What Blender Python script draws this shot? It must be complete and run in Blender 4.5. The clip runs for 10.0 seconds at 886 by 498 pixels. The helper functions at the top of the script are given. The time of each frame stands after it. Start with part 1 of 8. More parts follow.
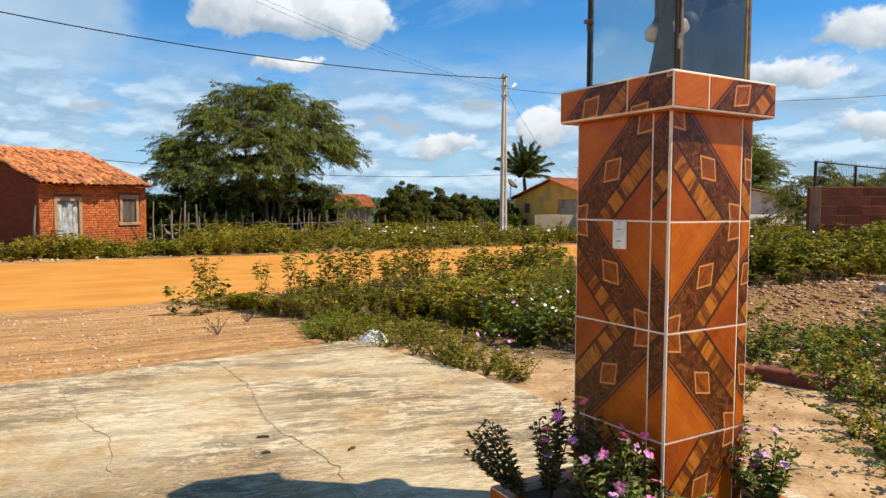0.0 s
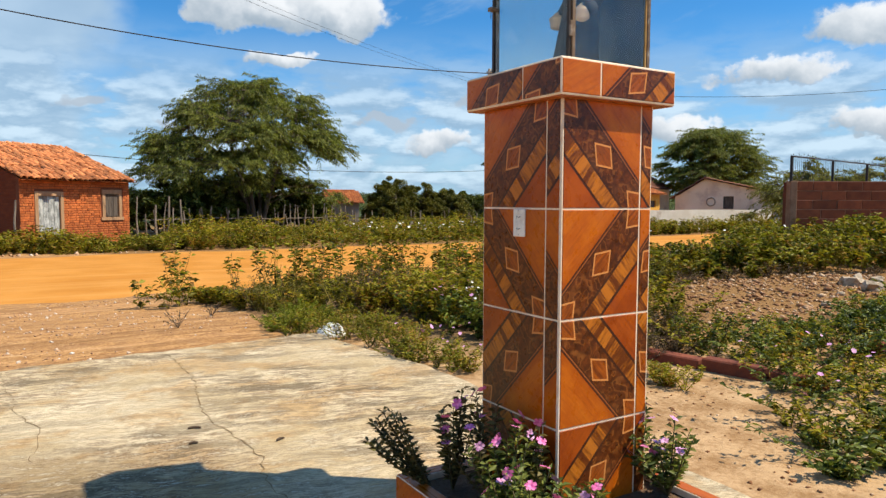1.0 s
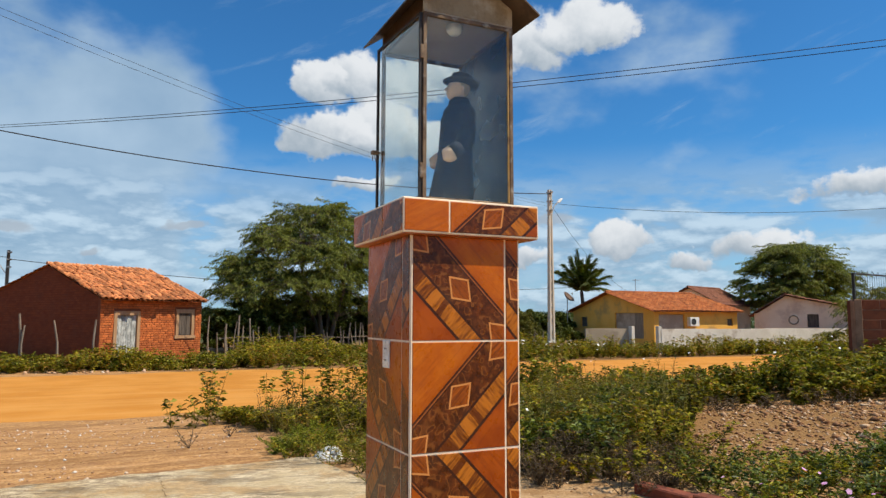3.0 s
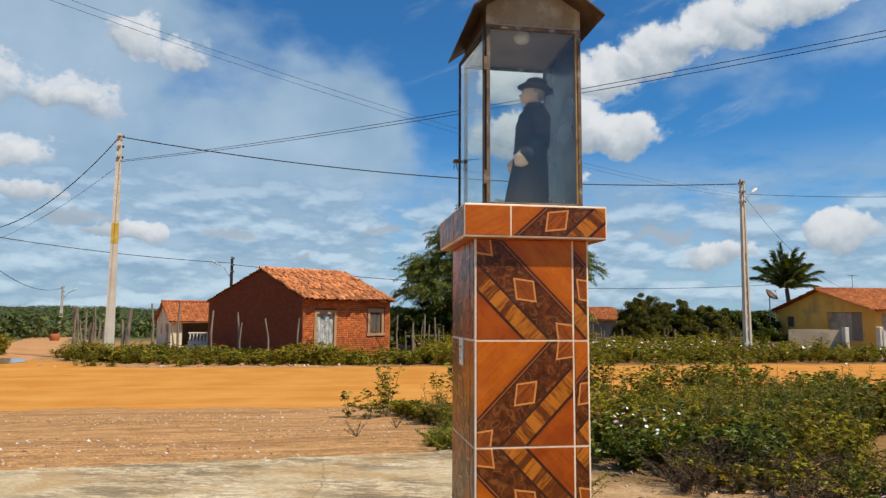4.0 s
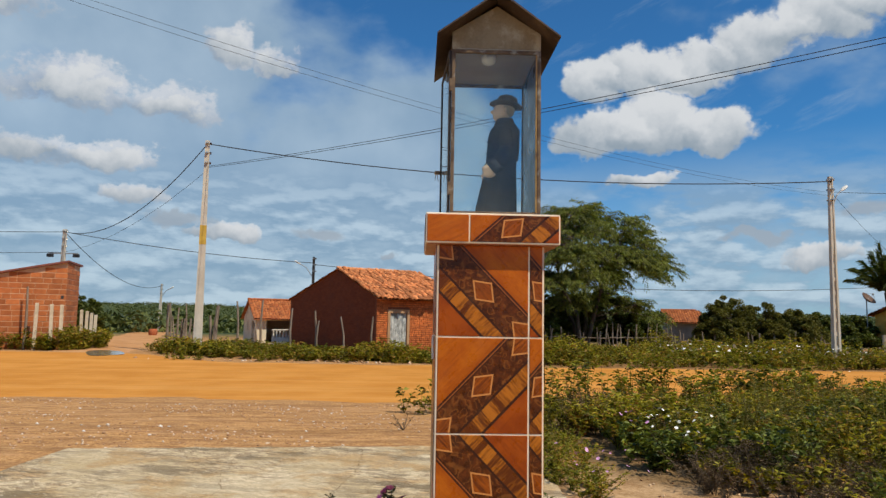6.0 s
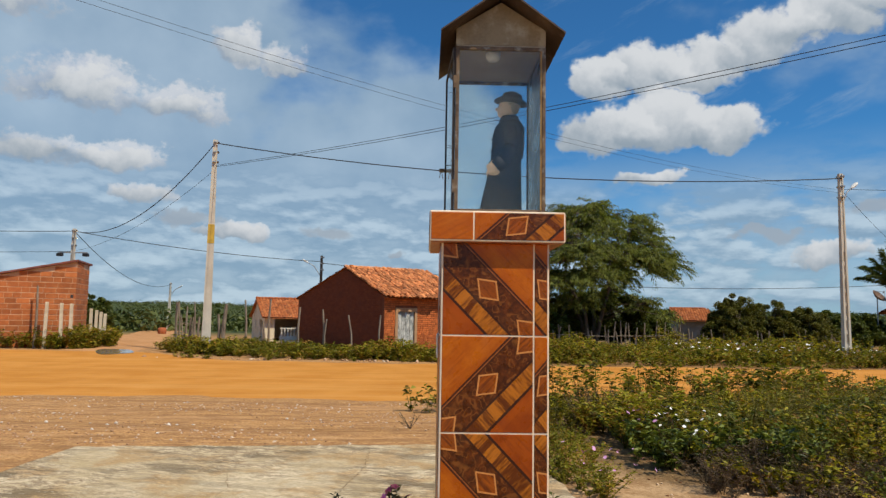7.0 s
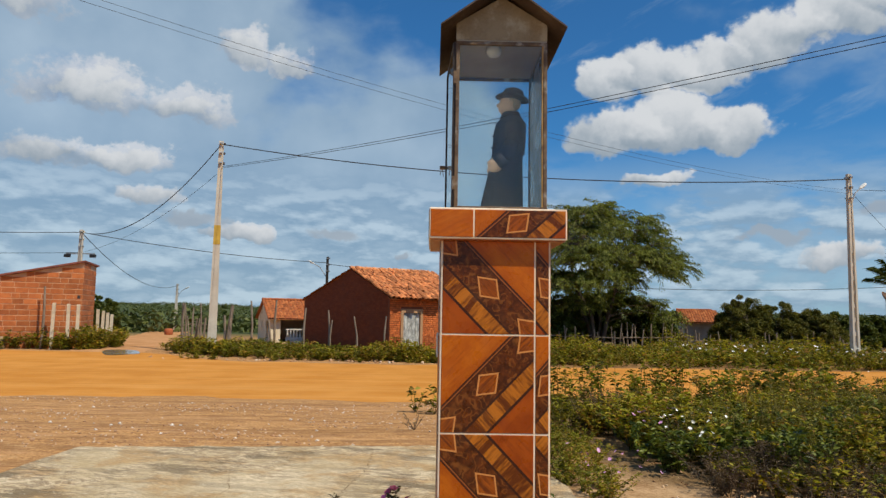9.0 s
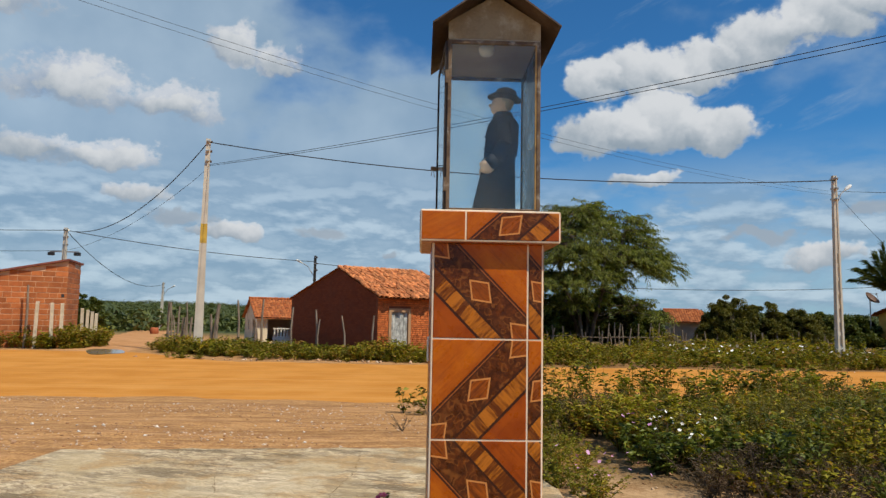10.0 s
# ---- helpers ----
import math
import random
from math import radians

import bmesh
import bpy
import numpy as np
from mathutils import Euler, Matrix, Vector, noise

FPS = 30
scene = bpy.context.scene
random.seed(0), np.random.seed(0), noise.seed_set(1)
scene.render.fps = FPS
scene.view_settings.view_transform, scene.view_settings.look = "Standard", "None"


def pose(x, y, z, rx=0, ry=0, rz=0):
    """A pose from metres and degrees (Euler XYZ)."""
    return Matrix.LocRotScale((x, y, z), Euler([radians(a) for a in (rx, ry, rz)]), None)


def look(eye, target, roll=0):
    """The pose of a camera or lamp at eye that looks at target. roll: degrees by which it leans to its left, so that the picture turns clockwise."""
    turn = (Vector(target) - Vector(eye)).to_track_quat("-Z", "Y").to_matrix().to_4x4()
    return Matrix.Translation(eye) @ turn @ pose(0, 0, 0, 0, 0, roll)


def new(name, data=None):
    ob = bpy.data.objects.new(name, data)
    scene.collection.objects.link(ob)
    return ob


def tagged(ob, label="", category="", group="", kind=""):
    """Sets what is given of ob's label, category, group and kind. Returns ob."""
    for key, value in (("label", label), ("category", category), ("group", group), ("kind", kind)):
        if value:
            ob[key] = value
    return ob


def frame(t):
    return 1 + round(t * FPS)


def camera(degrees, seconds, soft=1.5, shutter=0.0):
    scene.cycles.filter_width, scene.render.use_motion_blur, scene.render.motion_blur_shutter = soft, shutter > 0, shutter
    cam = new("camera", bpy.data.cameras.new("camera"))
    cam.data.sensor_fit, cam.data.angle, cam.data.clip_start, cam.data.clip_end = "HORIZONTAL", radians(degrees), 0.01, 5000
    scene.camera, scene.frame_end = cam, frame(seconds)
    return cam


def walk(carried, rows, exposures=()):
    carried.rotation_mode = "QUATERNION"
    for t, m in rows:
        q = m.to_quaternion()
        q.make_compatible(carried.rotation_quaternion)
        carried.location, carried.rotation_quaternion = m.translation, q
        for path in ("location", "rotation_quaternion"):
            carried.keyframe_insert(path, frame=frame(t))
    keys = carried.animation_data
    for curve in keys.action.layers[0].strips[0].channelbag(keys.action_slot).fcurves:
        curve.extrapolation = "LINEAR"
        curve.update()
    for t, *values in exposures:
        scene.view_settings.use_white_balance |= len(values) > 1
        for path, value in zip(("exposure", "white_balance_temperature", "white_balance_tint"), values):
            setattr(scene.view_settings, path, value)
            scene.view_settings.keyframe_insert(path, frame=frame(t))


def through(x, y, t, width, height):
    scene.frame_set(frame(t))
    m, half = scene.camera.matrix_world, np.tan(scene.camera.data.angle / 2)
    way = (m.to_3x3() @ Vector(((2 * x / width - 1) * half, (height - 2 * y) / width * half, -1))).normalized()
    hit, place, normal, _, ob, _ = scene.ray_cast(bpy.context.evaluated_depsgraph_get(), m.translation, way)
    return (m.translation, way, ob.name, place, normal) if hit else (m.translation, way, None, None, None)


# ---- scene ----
cam = camera(65.7, 10.0, soft=1.4)
PATH = [
    (0, (-2.091, -1.813, 1.462), (-1.067, -0.1, 1.334), 0.2),
    (0.5, (-1.971, -1.932, 1.452), (-0.939, -0.224, 1.315), 0.2),
    (1, (-1.758, -2.015, 1.43), (-0.719, -0.312, 1.29), 0.2),
    (1.5, (-1.574, -2.089, 1.453), (-0.533, -0.382, 1.479), 0.0),
    (2, (-1.422, -2.288, 1.469), (-0.473, -0.54, 1.677), 0.2),
    (2.2, (-1.368, -2.38, 1.494), (-0.515, -0.583, 1.701), 0.2),
    (3.3, (-0.868, -2.577, 1.491), (-0.053, -0.761, 1.687), 0.1),
    (3.5, (-0.78, -2.655, 1.484), (-0.037, -0.809, 1.682), 0.1),
    (4, (-0.572, -2.797, 1.499), (-0.263, -0.831, 1.694), 0.3),
    (4.5, (-0.336, -2.856, 1.506), (-0.202, -0.869, 1.698), 0.6),
    (5, (-0.158, -2.988, 1.5), (-0.046, -1.001, 1.7), 0.7),
    (5.5, (-0.091, -3.118, 1.495), (0.001, -1.13, 1.694), 1.0),
    (6, (-0.081, -3.155, 1.496), (-0.013, -1.166, 1.689), 1.0),
    (7.5, (-0.06, -3.129, 1.496), (-0.02, -1.138, 1.684), 1.0),
    (8, (-0.06, -3.123, 1.496), (-0.027, -1.132, 1.684), 1.1),
    (8.5, (-0.055, -3.11, 1.493), (-0.027, -1.119, 1.682), 1.1),
    (9, (-0.033, -3.092, 1.484), (-0.006, -1.102, 1.676), 1.0),
    (9.5, (-0.032, -3.1, 1.488), (0.023, -1.11, 1.685), 1.1),
    (10, (-0.047, -3.034, 1.505), (0.015, -1.044, 1.695), 1.1),
]
walk(cam, [(t, look(eye, target, roll)) for t, eye, target, roll in PATH],
     exposures=((0.0, 0.27), (1.5, 0.25), (2.0, 0.09), (3.5, 0.02), (4.5, -0.12), (5.5, -0.20), (10.0, -0.22)))


# ---- world and sun ----
SUN_EL, SUN_DIR = 55.0, (0.78, -0.62)     # height in degrees, and the way towards the sun in plan
world = bpy.data.worlds.new("sky")
scene.world = world
world.use_nodes = True


class Nodes:
    """Short hand for a node tree."""

    def __init__(self, tree):
        self.tree = tree
        tree.nodes.clear()

    def add(self, kind, **sets):
        n = self.tree.nodes.new(kind)
        for key, value in sets.items():
            if key == "op":
                n.operation = value
            elif key == "blend":
                n.blend_type = value
            elif key == "data":
                n.data_type = value
        return n

    def link(self, a, b):
        self.tree.links.new(a, b)

    def put(self, socket, value):
        if isinstance(value, (int, float)):
            socket.default_value = value
        elif isinstance(value, (tuple, list)):
            socket.default_value = (*value, 1.0) if len(value) == 3 and socket.type == "RGBA" else value
        else:
            self.link(value, socket)

    def math(self, op, a, b=0.0, c=None, clamp=False):
        n = self.tree.nodes.new("ShaderNodeMath")
        n.operation, n.use_clamp = op, clamp
        self.put(n.inputs[0], a)
        self.put(n.inputs[1], b)
        if c is not None:
            self.put(n.inputs[2], c)
        return n.outputs[0]

    def vec(self, op, a, b=(0.0, 0.0, 0.0)):
        n = self.tree.nodes.new("ShaderNodeVectorMath")
        n.operation = op
        self.put(n.inputs[0], a)
        self.put(n.inputs[1], b)
        return n.outputs[0]

    def noise(self, vector, scale, detail=4.0, rough=0.55, dims="3D"):
        n = self.tree.nodes.new("ShaderNodeTexNoise")
        n.noise_dimensions = dims
        if vector is not None:
            self.link(vector, n.inputs["Vector"])
        n.inputs["Scale"].default_value = scale
        n.inputs["Detail"].default_value = detail
        n.inputs["Roughness"].default_value = rough
        return n.outputs[0]

    def ramp(self, value, lo, hi, to_lo=0.0, to_hi=1.0, smooth=True):
        n = self.tree.nodes.new("ShaderNodeMapRange")
        n.interpolation_type = "SMOOTHSTEP" if smooth else "LINEAR"
        self.put(n.inputs[0], value)
        for k, v in enumerate((lo, hi, to_lo, to_hi)):
            self.put(n.inputs[k + 1], v)
        return n.outputs[0]

    def mix(self, fac, a, b, blend="MIX"):
        n = self.tree.nodes.new("ShaderNodeMix")
        n.data_type, n.blend_type = "RGBA", blend
        self.put(n.inputs[0], fac)
        self.put(n.inputs[6], a)
        self.put(n.inputs[7], b)
        return n.outputs[2]

    def coords(self, which="Object"):
        return self.tree.nodes.new("ShaderNodeTexCoord").outputs[which]

    def split(self, v):
        n = self.tree.nodes.new("ShaderNodeSeparateXYZ")
        self.link(v, n.inputs[0])
        return n.outputs

    def join(self, x, y, z):
        n = self.tree.nodes.new("ShaderNodeCombineXYZ")
        for k, v in enumerate((x, y, z)):
            self.put(n.inputs[k], v)
        return n.outputs[0]

    def scaled(self, v, s):
        return self.vec("MULTIPLY", v, s)


def build_sky():
    w = Nodes(world.node_tree)
    sky = w.add("ShaderNodeTexSky")
    sky.sky_type, sky.sun_disc = "NISHITA", False
    sky.sun_elevation = radians(SUN_EL)
    sky.sun_rotation = math.atan2(SUN_DIR[0], SUN_DIR[1])
    sky.altitude, sky.air_density, sky.dust_density, sky.ozone_density = 300, 1.0, 0.4, 2.5
    d = w.coords("Generated")
    x, y, z = w.split(d)
    deg = 180 / math.pi
    az0 = w.math("MULTIPLY", w.math("ARCTAN2", x, y), deg)
    el0 = w.math("MULTIPLY", w.math("ARCSINE", z), deg)
    # the outlines are pushed about before the clouds are laid out
    push = w.noise(d, 11.0, 4.0, 0.6)
    lift = w.noise(w.vec("ADD", d, (5.2, 1.3, 2.7)), 13.0, 4.0, 0.6)
    az = w.math("ADD", az0, w.math("MULTIPLY", w.math("SUBTRACT", push, 0.5), 8.0))
    el = w.math("ADD", el0, w.math("MULTIPLY", w.math("SUBTRACT", lift, 0.5), 3.6))
    rough = w.noise(d, 16.0, 8.0, 0.62)
    fine = w.noise(w.scaled(d, (1.0, 1.0, 1.7)), 42.0, 6.0, 0.62)
    billow = w.math("ADD", w.math("MULTIPLY", w.math("SUBTRACT", rough, 0.5), 2.2), w.math("MULTIPLY", w.math("SUBTRACT", fine, 0.5), 1.0))
    body, top = None, None
    for ca, ce, wa, we, firm in CLOUDS:
        da = w.math("DIVIDE", w.math("SUBTRACT", az, ca), wa)
        de = w.math("DIVIDE", w.math("SUBTRACT", el, ce), we)
        # flat base: below the middle the cloud ends sooner
        low = w.math("MULTIPLY", w.math("MINIMUM", de, 0.0), 1.6)
        high = w.math("MAXIMUM", de, 0.0)
        r2 = w.math("ADD", w.math("MULTIPLY", da, da), w.math("ADD", w.math("MULTIPLY", low, low), w.math("MULTIPLY", high, high)))
        m = w.math("MULTIPLY", w.math("SUBTRACT", 1.0, w.math("SQRT", r2)), firm)
        lit = w.math("MULTIPLY", w.math("ADD", de, w.math("MULTIPLY", da, 0.25)), w.ramp(m, -0.2, 0.25))
        body = m if body is None else w.math("MAXIMUM", body, m)
        top = lit if top is None else w.math("ADD", top, lit)
    thick = w.math("ADD", body, w.math("MULTIPLY", billow, 0.62))
    puff = w.ramp(thick, -0.10, 0.46)
    # low bank of flat clouds towards the horizon
    q = w.join(w.math("MULTIPLY", az0, 0.085), w.math("MULTIPLY", el0, 0.23), 0.0)
    bank = w.noise(q, 1.7, 6.0, 0.55)
    bank2 = w.noise(w.vec("ADD", q, (0.0, 0.16, 0.0)), 1.7, 6.0, 0.55)
    low_sky = w.math("MULTIPLY", w.ramp(el0, 14.5, 7.0), w.ramp(el0, -2.0, 1.0))
    bankm = w.math("MULTIPLY", w.ramp(bank, 0.34, 0.54), low_sky)
    # wide soft veil, thicker to one side, and a few torn streaks
    v = w.noise(w.scaled(d, (1.0, 1.0, 1.6)), 3.4, 6.0, 0.50)
    side = w.math("MAXIMUM", w.math("MULTIPLY", w.ramp(az0, -8.0, -20.0), w.ramp(az0, -70.0, -45.0)), w.math("MULTIPLY", w.ramp(az0, 12.0, -4.0), w.ramp(el0, 22.0, 12.0)))
    veilm = w.math("MULTIPLY", w.ramp(w.math("ADD", v, w.math("MULTIPLY", side, 0.36)), 0.55, 0.74), 0.86)
    turned = w.join(w.math("ADD", w.math("MULTIPLY", az0, 0.06), w.math("MULTIPLY", el0, 0.05)), w.math("SUBTRACT", w.math("MULTIPLY", el0, 0.34), w.math("MULTIPLY", az0, 0.13)), 3.0)
    streak = w.ramp(w.noise(turned, 1.3, 7.0, 0.6), 0.57, 0.80, 0.0, 0.40)
    mask = w.math("MAXIMUM", w.math("MAXIMUM", puff, w.math("MULTIPLY", bankm, 0.86)), w.math("MAXIMUM", veilm, streak))
    grey = w.ramp(w.math("ADD", w.math("MULTIPLY", top, 0.95), w.math("MULTIPLY", w.math("SUBTRACT", rough, 0.5), 1.7)), -0.75, 0.80)
    bank_light = w.ramp(w.math("SUBTRACT", bank, bank2), -0.11, 0.13)
    soft_light = w.math("ADD", 0.36, w.math("MULTIPLY", w.math("SUBTRACT", w.noise(d, 7.0, 5.0, 0.5), 0.5), 1.4))
    light = w.math("MAXIMUM", w.math("MULTIPLY", bank_light, w.math("MULTIPLY", bankm, 0.9)), w.math("MULTIPLY", soft_light, w.math("SUBTRACT", 1.0, bankm)))
    p = w.ramp(puff, 0.15, 0.75)
    light = w.math("ADD", w.math("MULTIPLY", grey, p), w.math("MULTIPLY", light, w.math("SUBTRACT", 1.0, p)))
    cloud = w.mix(p, w.mix(light, VEIL_GREY, VEIL_WHITE), w.mix(light, CLOUD_GREY, CLOUD_WHITE))
    tint = w.mix(1.0, sky.outputs[0], SKY_TINT, "MULTIPLY")
    pale = w.mix(w.ramp(el0, 15.0, 0.0, 0.0, 0.62), tint, HORIZON)
    col = w.mix(mask, pale, cloud)
    shred = None
    for ca, ce, wa, we in SHREDS:
        da = w.math("DIVIDE", w.math("SUBTRACT", az, ca), wa)
        de = w.math("DIVIDE", w.math("SUBTRACT", el, ce), we)
        m = w.math("SUBTRACT", 1.0, w.math("SQRT", w.math("ADD", w.math("MULTIPLY", da, da), w.math("MULTIPLY", de, de))))
        shred = m if shred is None else w.math("MAXIMUM", shred, m)
    col = w.mix(w.ramp(w.math("ADD", shred, w.math("MULTIPLY", billow, 0.6)), 0.0, 0.5, 0.0, 0.8), col, (4.0, 4.7, 5.5))
    bg = w.add("ShaderNodeBackground")
    w.link(col, bg.inputs[0])
    bg.inputs[1].default_value = SKY_STRENGTH
    out = w.add("ShaderNodeOutputWorld")
    w.link(bg.outputs[0], out.inputs[0])


SKY_STRENGTH = 0.097
SKY_TINT = (0.345, 0.90, 1.29)
HORIZON = (4.3, 5.9, 7.4)
CLOUD_WHITE = (7.9, 8.2, 8.5)
CLOUD_GREY = (3.4, 4.2, 5.0)
VEIL_WHITE = (6.3, 7.7, 8.8)
VEIL_GREY = (2.9, 4.3, 5.8)
# clouds: bearing, height, half width, half height in degrees, and firmness
CLOUDS = (
    (15.4, 14.6, 3.4, 2.5, 2.0), (19.8, 15.0, 4.4, 3.4, 2.1), (24.4, 14.4, 3.4, 2.5, 2.0), (14.6, 18.6, 2.4, 2.2, 1.6), (18.2, 19.2, 3.2, 2.7, 1.8),
    (22.4, 19.2, 3.4, 2.6, 1.8), (26.8, 20.3, 3.8, 2.8, 1.6), (31.6, 21.7, 5.0, 3.2, 1.3), (37.0, 23.0, 4.6, 2.6, 1.4), (18.8, 10.8, 2.8, 0.9, 1.1),
    (-29.0, 11.1, 4.6, 2.0, 0.9), (-24.4, 11.3, 3.4, 1.6, 0.9), (-27.0, 16.0, 6.5, 2.8, 0.6), (-20.0, 15.6, 4.0, 2.2, 0.6), (-22.4, 8.7, 2.8, 1.3, 0.9), (-15.8, 20.4, 2.3, 2.3, 0.8),
    (-12.0, 19.6, 2.3, 1.8, 0.7), (-33.0, 22.0, 6.0, 3.0, 0.5), (-15.5, 6.2, 2.6, 1.2, 1.3), (39.2, 6.0, 2.6, 2.2, 1.7),
    (44.5, 4.4, 3.0, 1.3, 1.3), (50.0, 5.4, 4.0, 1.6, 1.2), (57.0, 9.4, 4.4, 1.6, 1.1), (63.0, 12.0, 5.0, 2.2, 1.2),
    (31.0, 4.4, 4.0, 1.2, 1.1), (64.0, 5.4, 3.4, 1.6, 1.3),
    (90.0, 16.0, 8.0, 3.0, 1.2), (140.0, 22.0, 9.0, 4.0, 1.2), (-130.0, 20.0, 8.0, 3.0, 1.1), (-55.0, 16.0, 9.0, 4.0, 1.2),
)
# small torn grey shreds under the white ones
SHREDS = ((3.6, 7.3, 2.4, 0.55), (10.0, 5.6, 1.6, 0.4), (33.9, 7.6, 2.4, 0.8), (-8.3, 6.6, 2.4, 0.6), (-2.4, 5.0, 1.4, 0.4), (26.5, 6.2, 2.6, 0.6), (-19.0, 7.0, 2.4, 0.7))
build_sky()

sun_data = bpy.data.lights.new("sun", "SUN")
sun_data.energy, sun_data.angle, sun_data.color = 5.0, radians(0.53), (1.0, 0.895, 0.70)
sun = new("sun", sun_data)
_el = radians(SUN_EL)
_flat = Vector((SUN_DIR[0], SUN_DIR[1], 0)).normalized()
sun.matrix_world = look(tuple(_flat * 30 * math.cos(_el) + Vector((0, 0, 30 * math.sin(_el)))), (0, 0, 0))


# ---- materials ----
def material(name):
    m = bpy.data.materials.new(name)
    m.use_nodes = True
    return m, Nodes(m.node_tree)


def finish(n, color, rough, height=None, bump=0.3, dist=0.01, metal=0.0, normal=None, spec=0.5, coat=0.0):
    b = n.add("ShaderNodeBsdfPrincipled")
    n.put(b.inputs["Base Color"], color)
    n.put(b.inputs["Roughness"], rough)
    n.put(b.inputs["Metallic"], metal)
    b.inputs["Specular IOR Level"].default_value = spec
    b.inputs["Coat Weight"].default_value = coat
    if height is not None:
        k = n.add("ShaderNodeBump")
        k.inputs["Strength"].default_value, k.inputs["Distance"].default_value = bump, dist
        n.link(height, k.inputs["Height"])
        n.link(k.outputs[0], b.inputs["Normal"])
    out = n.add("ShaderNodeOutputMaterial")
    n.link(b.outputs[0], out.inputs[0])
    return b


def surface(name, c1, c2, scale=3.0, fine=40.0, rough=0.8, bump=0.3, dist=0.01, stain=None, stain_scale=0.8, metal=0.0, spread=0.0, stretch=(1, 1, 1), spec=0.4):
    """A two-tone worn surface: broad variation, fine grain, optional stains; spread varies it from piece to piece."""
    m, n = material(name)
    v = n.scaled(n.coords(), stretch)
    if spread:
        info = n.add("ShaderNodeObjectInfo")
        v = n.vec("ADD", v, n.join(n.math("MULTIPLY", info.outputs["Random"], 37.0), n.math("MULTIPLY", info.outputs["Random"], 11.0), 0.0))
    a, f = n.noise(v, scale, 5.0), n.noise(v, fine, 4.0)
    col = n.mix(n.ramp(n.math("ADD", a, n.math("MULTIPLY", n.math("SUBTRACT", f, 0.5), 0.6)), 0.32, 0.68), c1, c2)
    if stain:
        s = n.noise(v, stain_scale, 6.0, 0.65)
        col = n.mix(n.ramp(s, 0.52, 0.68, 0.0, 0.8), col, stain)
    if spread:
        k = n.math("ADD", 1.0 - spread, n.math("MULTIPLY", info.outputs["Random"], 2 * spread))
        col = n.mix(1.0, col, n.join(k, k, k), "MULTIPLY")
    h = n.math("ADD", n.math("MULTIPLY", a, 0.5), f)
    finish(n, col, n.ramp(f, 0.2, 0.8, max(rough - 0.12, 0.05), min(rough + 0.1, 1.0)), h, bump, dist, metal, spec=spec)
    return m


def leaf_material(name, dark, light, dry=None, through=0.25, rough=0.5, patch=0.35):
    m, n = material(name)
    geo = n.add("ShaderNodeNewGeometry")
    r = geo.outputs["Random Per Island"]
    v = n.coords()
    broad = n.noise(v, 0.9, 3.0)
    col = n.mix(n.ramp(n.math("ADD", n.math("MULTIPLY", r, 0.6), n.math("MULTIPLY", broad, 0.6)), 0.25, 0.85), dark, light)
    if dry:
        col = n.mix(n.ramp(n.math("ADD", n.math("FRACT", n.math("MULTIPLY", r, 7.31)), n.math("MULTIPLY", broad, 0.5)), 0.98, 1.25, 0.0, 1.0), col, dry)
    # whole plants differ: darker, yellower or browner ones stand in patches
    kind = n.noise(n.vec("ADD", v, (4.0, 11.0, 0.0)), 1.6, 3.0)
    col = n.mix(n.ramp(kind, 0.46, 0.60, 0.0, patch), col, n.mix(1.0, col, (0.62, 0.62, 0.60), "MULTIPLY"))
    col = n.mix(n.ramp(n.noise(n.vec("ADD", v, (9.0, 2.0, 5.0)), 1.9, 3.0), 0.54, 0.64, 0.0, patch * 0.8), col, n.mix(1.0, col, (1.45, 1.12, 0.9), "MULTIPLY"))
    b = n.add("ShaderNodeBsdfPrincipled")
    n.put(b.inputs["Base Color"], col)
    b.inputs["Roughness"].default_value = rough
    b.inputs["Specular IOR Level"].default_value = 0.22
    t = n.add("ShaderNodeBsdfTranslucent")
    n.put(t.inputs[0], n.mix(1.0, col, (1.2, 1.25, 0.6), "MULTIPLY"))
    mixed = n.add("ShaderNodeMixShader")
    mixed.inputs[0].default_value = through
    n.link(b.outputs[0], mixed.inputs[1])
    n.link(t.outputs[0], mixed.inputs[2])
    out = n.add("ShaderNodeOutputMaterial")
    n.link(mixed.outputs[0], out.inputs[0])
    return m


def plain(name, color, rough=0.5, metal=0.0):
    return surface(name, tuple(c * 0.88 for c in color), tuple(min(c * 1.1, 1) for c in color), 6.0, 60.0, rough, 0.08, 0.002, metal=metal)


# ---- mesh helpers ----
def mesh_object(name, bm, material_, parent=None, smooth=False):
    me = bpy.data.meshes.new(name)
    bm.to_mesh(me)
    bm.free()
    if smooth:
        me.shade_smooth()
    for m in (material_ if isinstance(material_, (list, tuple)) else [material_]):
        me.materials.append(m)
    ob = new(name, me)
    if parent is not None:
        ob.parent = parent
    return ob


def part(name, bm, material_, parent, label="", smooth=False):
    ob = mesh_object(name, bm, material_, parent, smooth)
    if label:
        tagged(ob, label)
    return ob


def thing(name, label, category, m=None, group="", kind=""):
    ob = new(name)
    ob.empty_display_size = 0.1
    if m is not None:
        ob.matrix_basis = m
    return tagged(ob, label, category, group, kind)


